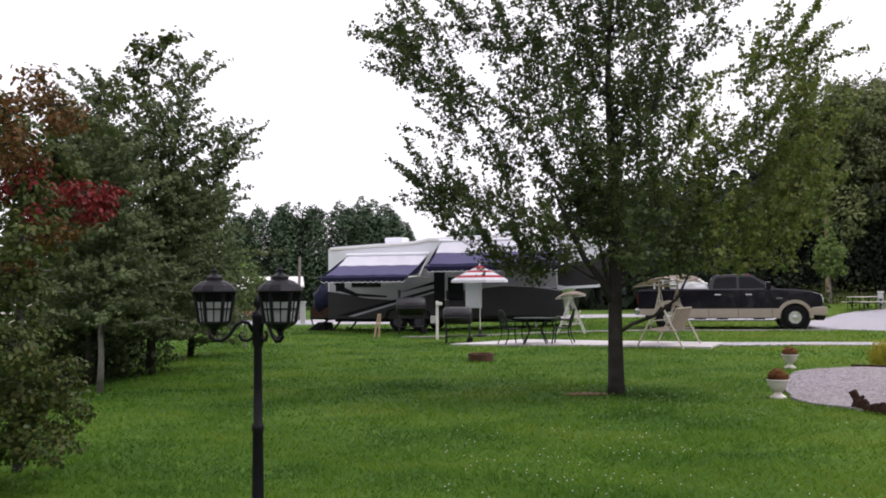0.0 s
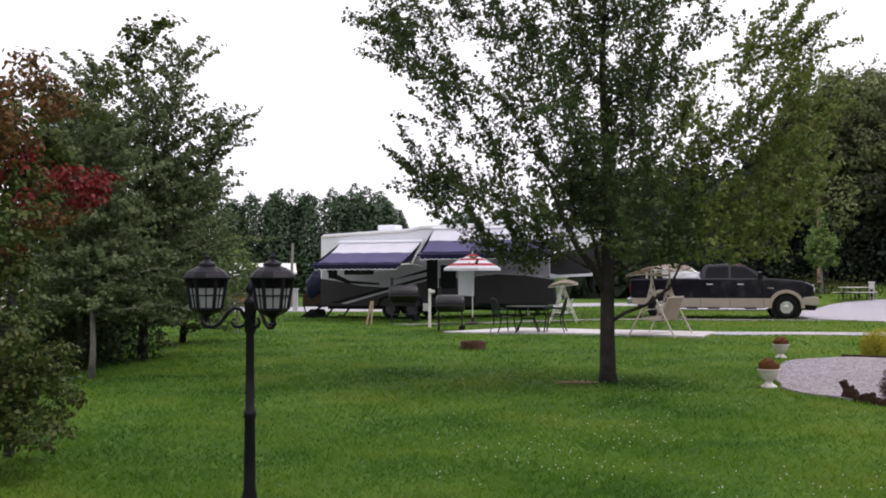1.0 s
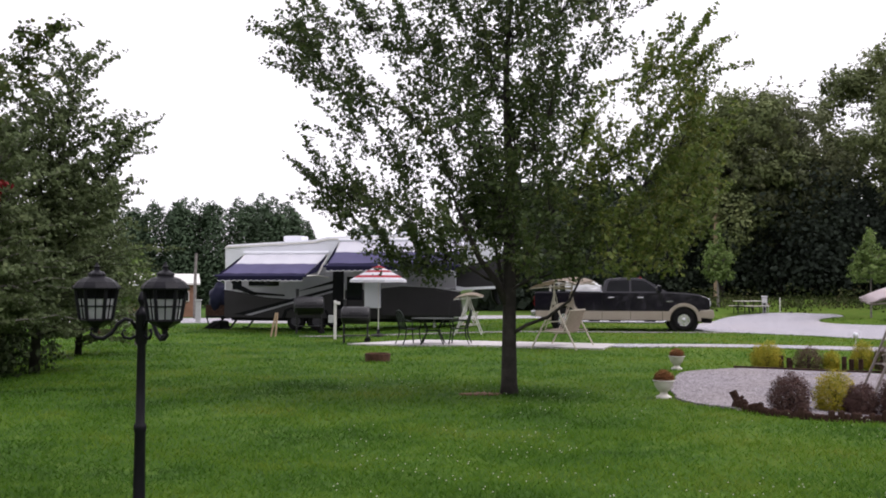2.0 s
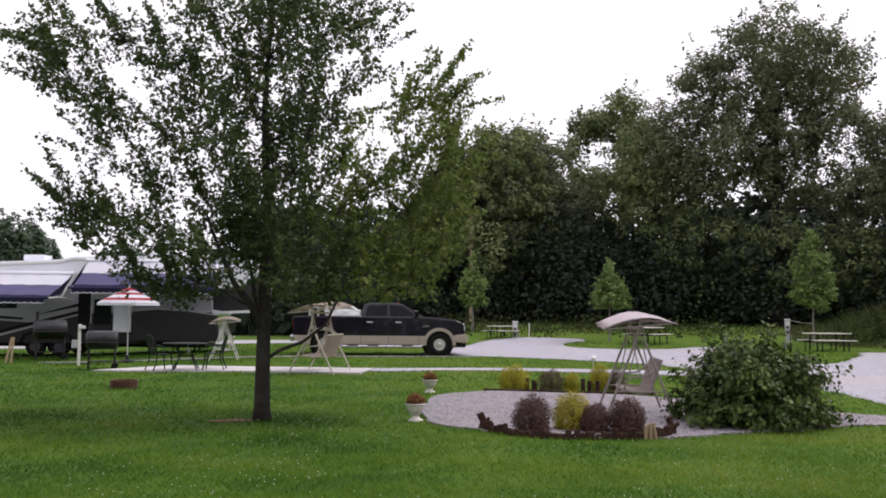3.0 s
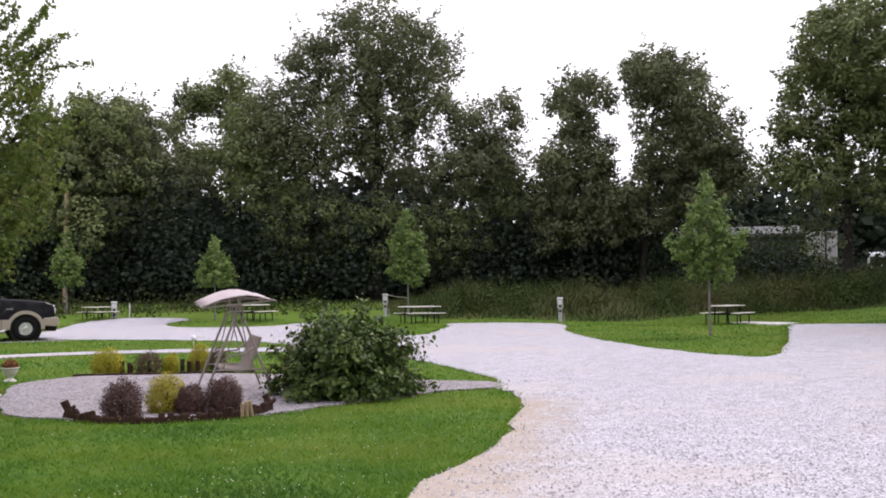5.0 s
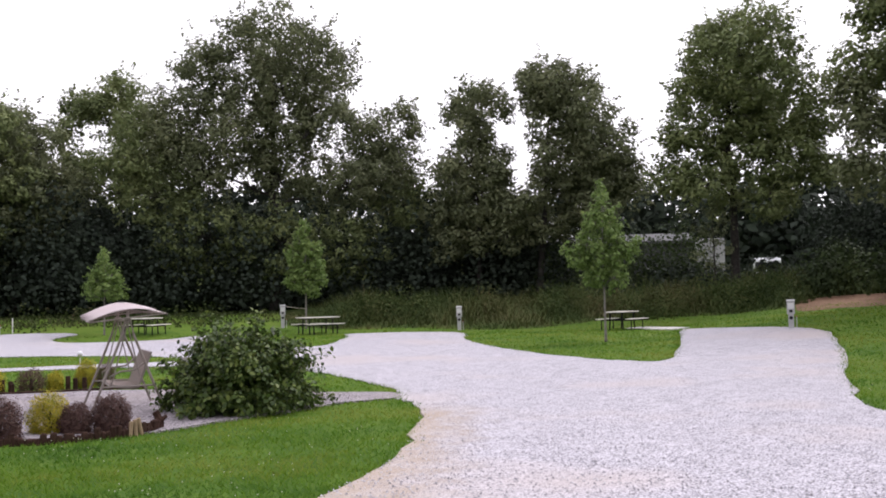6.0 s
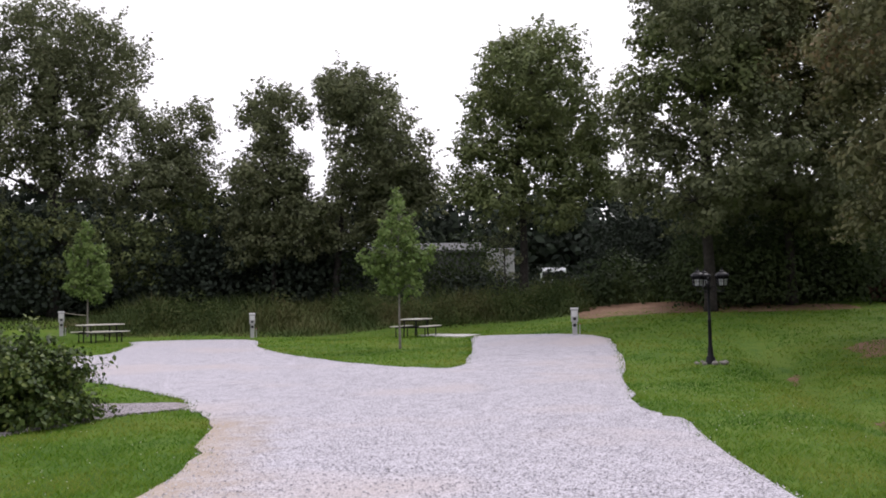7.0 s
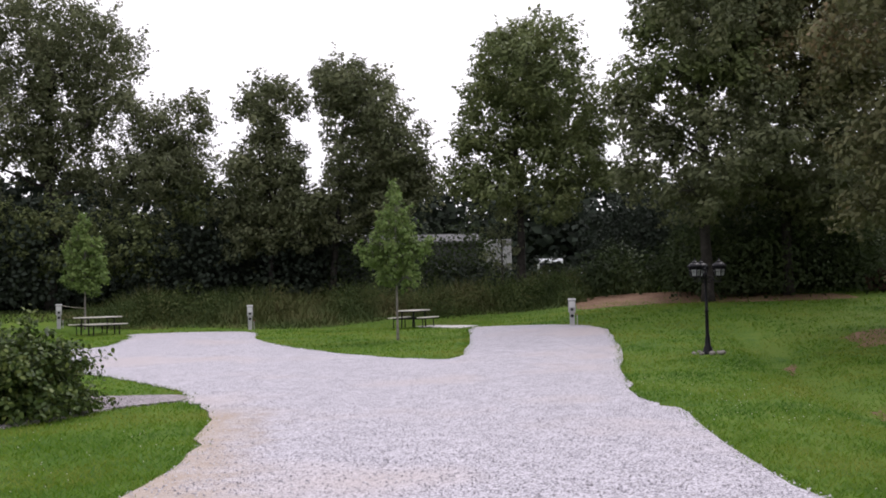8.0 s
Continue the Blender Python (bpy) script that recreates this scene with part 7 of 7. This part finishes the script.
def adirondack(x, y, rz):
    t = thing("adirondack_chair", x, y, gz(x, y) + .03, rz, "grey weathered adirondack chair with a fan back", "chair")
    for k in range(5):
        a = (k - 2) * .09
        part("back_slat", box(B(), -.05, .05, -.012, .012, 0, .80 - .05 * abs(k - 2), .008, pose((k - 2) * .10, -.22, .30, 22, math.degrees(a) * 1.2, 0)), GREYWOOD, t)
    for k in range(4):
        part("seat_slat", box(B(), -.27, .27, -.18 + .13 * k, -.07 + .13 * k, .30 + .03 * k, .325 + .03 * k, .006), GREYWOOD, t)
    for sx in (-.30, .30):
        part("armrest", box(B(), sx - .06, sx + .06, -.34, .36, .56, .585, .01), GREYWOOD, t)
        part("leg", box(B(), sx - .02, sx + .02, .27, .36, 0, .56, .006), GREYWOOD, t)
        part("leg", box(B(), sx - .02, sx + .02, -.36, -.27, 0, .56, .006), GREYWOOD, t)
    return t


adirondack(12.2, 17.2, 60)


# ---------------------------------------------------------------- camp sites: tables, pedestals
def picnic_table(x, y, rz, label, s=1.0):
    t = thing("picnic_table", x, y, gz(x, y) + .02, rz, label, "picnic table", "picnic tables at the sites", s=s)
    for k in range(5):
        part("plank", box(B(), -.92, .92, -.38 + .155 * k, -.235 + .155 * k, .72, .76, .008), PALEPLANK, t)
    for f in (-1, 1):
        for k in range(2):
            y0 = f * .66 + (k - 1) * .14
            part("bench_plank", box(B(), -.92, .92, y0, y0 + .13, .43, .465, .008), PALEPLANK, t)
    for x_ in (-.6, .6):
        for f in (-1, 1):
            part("leg", tube(B(), [(x_, f * .66, 0), (x_, f * .66, .42), (x_, f * .2, .42)], .03, 6), BLACK_IRON, t)
            part("leg", tube(B(), [(x_, f * .30, 0), (x_, f * .26, .70)], .03, 6), BLACK_IRON, t)
        part("cross_bar", tube(B(), [(x_, -.66, .40), (x_, .66, .40)], .03, 6), BLACK_IRON, t)
        part("cross_bar", tube(B(), [(x_, -.36, .70), (x_, .36, .70)], .025, 6), BLACK_IRON, t)
    part("stretcher", tube(B(), [(-.6, 0, .38), (.6, 0, .38)], .02, 6), BLACK_IRON, t)
    return t


picnic_table(35.75, 21.4, 8, "pale-topped picnic table on dark metal legs on a slab")
picnic_table(29.2, 33.0, -10, "pale-topped picnic table on dark metal legs beside a young tree")
picnic_table(24.2, 38.9, 30, "pale-topped picnic table on dark metal legs across the drive")
picnic_table(18.75, 43.3, 20, "small pale-topped picnic table on dark legs below the wood", .76)


def pedestal(x, y, rz, label, h=1.08):
    t = thing("power_pedestal", x, y, gz(x, y), rz, label, "power pedestal", "power pedestals at the sites")
    part("body", box(B(), -.085, .085, -.08, .08, -.03, h - .44, .012), PED_GREY, t)
    hd = part("head", box(B(), -.125, .125, -.10, .10, h - .48, h - .04, .02), PED_GREY, t)
    part("hood", slab_yz(B(), [(-.13, h - .07), (-.13, h - .04), (.11, h + .01), (.11, h - .05)], -.135, .135), PED_GREY, hd)
    part("socket_door", box(B(), -.10, .10, -.112, -.098, h - .30, h - .10, .004), ALU, hd, "hinged socket cover")
    part("socket", box(B(), -.05, .05, -.118, -.10, h - .42, h - .33, .004), WELL, hd, "dark socket")
    part("meter", lathe(B(), [(.01, 0), (.06, 0), (.06, .04), (.045, .06), (.01, .065)], 14, pose(0, -.075, h - .60, 90, 0, 0)), DARK_GLASS, t)
    tap = part("tap", tube(B(), [(.17, -.02, 0), (.17, -.02, .35), (.17, -.1, .38)], .018, 6), PED_GREY, t)
    part("tap_handle", tube(B(), [(.13, -.03, .40), (.21, -.03, .40)], .012, 5), RED_LENS, tap)
    return t


pedestal(33.97, 28.8, -50, "pale grey power pedestal at the end of a gravel finger")
pedestal(32.4, 12.9, -68, "pale grey power pedestal beside the mown bank", 0.95)
pedestal(29.9, 36.3, -40, "pale grey power pedestal behind the shrub")
pedestal(19.5, 43.3, -24, "pale grey power pedestal below the wood", 0.78)
cable_ = thing("hookup_cable", 29.9, 36.3, gz(29.9, 36.3), 0, "thin pale cable slung from a pedestal to a young tree", "cable")
part("cable", tube(B(), [(.05, -.05, 1.02), (.3, -.6, .93), (.5, -1.08, .88)], .012, 5), TAN_STEEL, cable_)
stake_ = thing("marker_post", 20.2, 43.2, gz(20.2, 43.2), 0, "thin white marker post by the pedestal", "post")
part("post", tube(B(), [(0, 0, -.02), (0, 0, .68)], .025, 6), WHITE_STEEL, stake_)
pole_ = thing("utility_pole", 20.4, 51.5, gz(20.4, 51.5), 0, "bare pale wooden utility pole at the wood's edge", "pole")
part("pole", tube(B(), [(0, 0, 0), (.02, 0, 3), (.03, 0, 6.2)], [.13, .12, .10], 8), CUTWOOD, pole_)


# ---------------------------------------------------------------- far things
def metal_shed():
    t = thing("metal_building", 63.7, 39.6, gz(63.7, 39.6), -58, "long grey metal building with a pale roof behind trees", "building")
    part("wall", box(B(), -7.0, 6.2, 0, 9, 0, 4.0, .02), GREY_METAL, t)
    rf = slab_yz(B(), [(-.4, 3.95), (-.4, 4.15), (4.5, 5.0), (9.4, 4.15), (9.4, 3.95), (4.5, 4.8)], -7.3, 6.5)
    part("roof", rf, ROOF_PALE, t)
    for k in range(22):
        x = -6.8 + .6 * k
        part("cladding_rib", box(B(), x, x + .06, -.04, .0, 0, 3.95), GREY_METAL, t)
    part("fascia", box(B(), -7.3, -5.9, -.5, -.42, 3.9, 4.25, .01), WHITE_GEL, t, "short white roof edge")
    part("door", box(B(), 3.0, 4.1, -.06, 0, 0, 2.3, .01), GREY_SKIN, t)
    return t


metal_shed()


def van(x, y, rz):
    t = thing("delivery_van", x, y, gz(x, y), rz, "white van parked behind the trees", "van")
    part("body", slab_xz(B(), [(-2.4, .35), (-2.45, 1.9), (-2.3, 2.1), (1.2, 2.1), (1.9, 1.35), (2.5, 1.15), (2.55, .35)], -.95, .95, .06, .05), WHITE_GEL, t)
    for s in (-1, 1):
        for xx in (-1.5, 1.6):
            wheel(t, xx, s * .86, .34, .22, s, ALU)
        part("side_window", box(B(), -.3, .9, s * .915, s * .935, 1.3, 1.85, .02), DARK_GLASS, t)
    for yy in (-.42, .42):
        part("rear_window", box(B(), -2.47, -2.43, yy - .34, yy + .34, 1.25, 1.8, .02), DARK_GLASS, t)
    part("windshield", box(B(), 1.3, 1.9, -.7, .7, 1.45, 1.95, .02, pose(0, 0, 0)), DARK_GLASS, t)
    return t


van(66.3, 28.1, 23)


def box_trailer(x, y, rz):
    t = thing("box_trailer", x, y, gz(x, y), rz, "tall white box trailer behind the trees", "trailer")
    part("box", box(B(), -1.0, 1.0, 0, 5, .6, 3.9, .05), TRAILER_DULL, t)
    part("door_seam", box(B(), -.015, .015, -.02, 0, .7, 3.8), BLACK_VINYL, t)
    part("bumper", box(B(), -.9, .9, -.1, 0, .5, .62, .02), BLACK_VINYL, t)
    for s in (-1, 1):
        wheel(t, s * .0 + s * .8, 1.2, .45, .3, s, ALU)
    return t


box_trailer(64.8, 31.6, -64)


def cabin():
    t = thing("cabin", -10.6, 59.5, gz(-10.6, 59.5), 10, "red-brown wooden cabin with a pale metal roof", "cabin")
    part("wall", box(B(), -1.75, 1.75, -2, 2, 0, 1.95, .02), CABIN_WOOD, t)
    part("roof", slab_yz(B(), [(-2.4, 1.88), (-2.4, 1.98), (0, 2.55), (2.4, 1.98), (2.4, 1.88), (0, 2.42)], -2.0, 2.0), WHITE_STEEL, t)
    for x in (-1.1, 1.1):
        w = part("window", box(B(), x - .3, x + .3, -2.04, -1.98, .9, 1.5, .02), WHITE_STEEL, t)
        part("pane", box(B(), x - .25, x + .25, -2.06, -2.03, .95, 1.45), DARK_GLASS, w)
    part("door", box(B(), -.4, .4, -2.05, -1.98, 0, 1.8, .02), CUTWOOD, t)
    return t


cabin()
p2 = thing("utility_pole", -8.05, 54.4, gz(-8.05, 54.4), 0, "pale pole standing by the far lane", "pole")
part("pole", tube(B(), [(0, 0, 0), (0, 0, 2), (.04, 0, 3.6)], [.09, .08, .07], 8), BARK_P, p2)
for i, (x, y) in enumerate(((-7.0, 48.5), (-13.0, 51.0))):
    u_ = thing("power_pedestal", x, y, gz(x, y), 0, "grey power pedestal by the far lane", "power pedestal", "power pedestals at the sites")
    part("body", box(B(), -.12, .12, -.10, .10, -.03, 1.1, .02), PED_GREY, u_)
    part("hood", box(B(), -.16, .16, -.14, .14, 1.06, 1.14, .02), PED_GREY, u_)


def rail_fence():
    t = thing("rail_fence", -27, 56, gz(-27, 56), 0, "white two-rail fence by the far lane", "fence")
    for k in range(8):
        part("post", box(B(), 2.0 * k - .06, 2.0 * k + .06, -.06, .06, 0, 1.05, .01), WHITE_STEEL, t)
    for z in (.45, .9):
        part("rail", box(B(), 0, 14, -.03, .03, z, z + .12, .01), WHITE_STEEL, t)


rail_fence()


def golf_cart():
    t = thing("golf_cart", -10.5, 54.6, gz(-10.5, 54.6), 15, "red-brown golf cart with a pale roof", "golf cart")
    part("body", slab_xz(B(), [(-1.1, .35), (-1.1, .8), (-.2, .85), (-.1, .5), (.5, .5), (.75, .9), (1.15, .75), (1.2, .35)], -.55, .55, .03, .04), CABIN_WOOD, t)
    part("roof", box(B(), -1.0, .8, -.58, .58, 1.78, 1.86, .03), WHITE_GEL, t)
    part("seat", box(B(), -.75, -.2, -.5, .5, .8, .95, .04), BLACK_VINYL, t)
    for x in (-.9, .7):
        for y in (-.5, .5):
            part("roof_post", tube(B(), [(x, y, .75), (x, y, 1.8)], .02, 6), BLACK_IRON, t)
    for x in (-.75, .85):
        for s in (-1, 1):
            wheel(t, x, s * .5, .23, .18, s, ALU)


golf_cart()


def wood_pile():
    t = thing("wood_pile", 46.5, 3.0, gz(46.5, 3.0), 85, "stack of cut logs beyond the mown grass", "wood pile")
    rnd = random.Random(3)
    for k in range(26):
        row, col = divmod(k, 9)
        m = pose(-1.8 + .42 * col + .2 * (row % 2), 0, .18 + .32 * row, 90, 0, 0)
        part("log", lathe(B(), [(.15, -.5), (.17, -.48), (.165 * rnd.uniform(.9, 1.1), .48), (.15, .5), (.01, .5)], 9, m), BARKWOOD if k % 3 else CUTWOOD, t)


wood_pile()
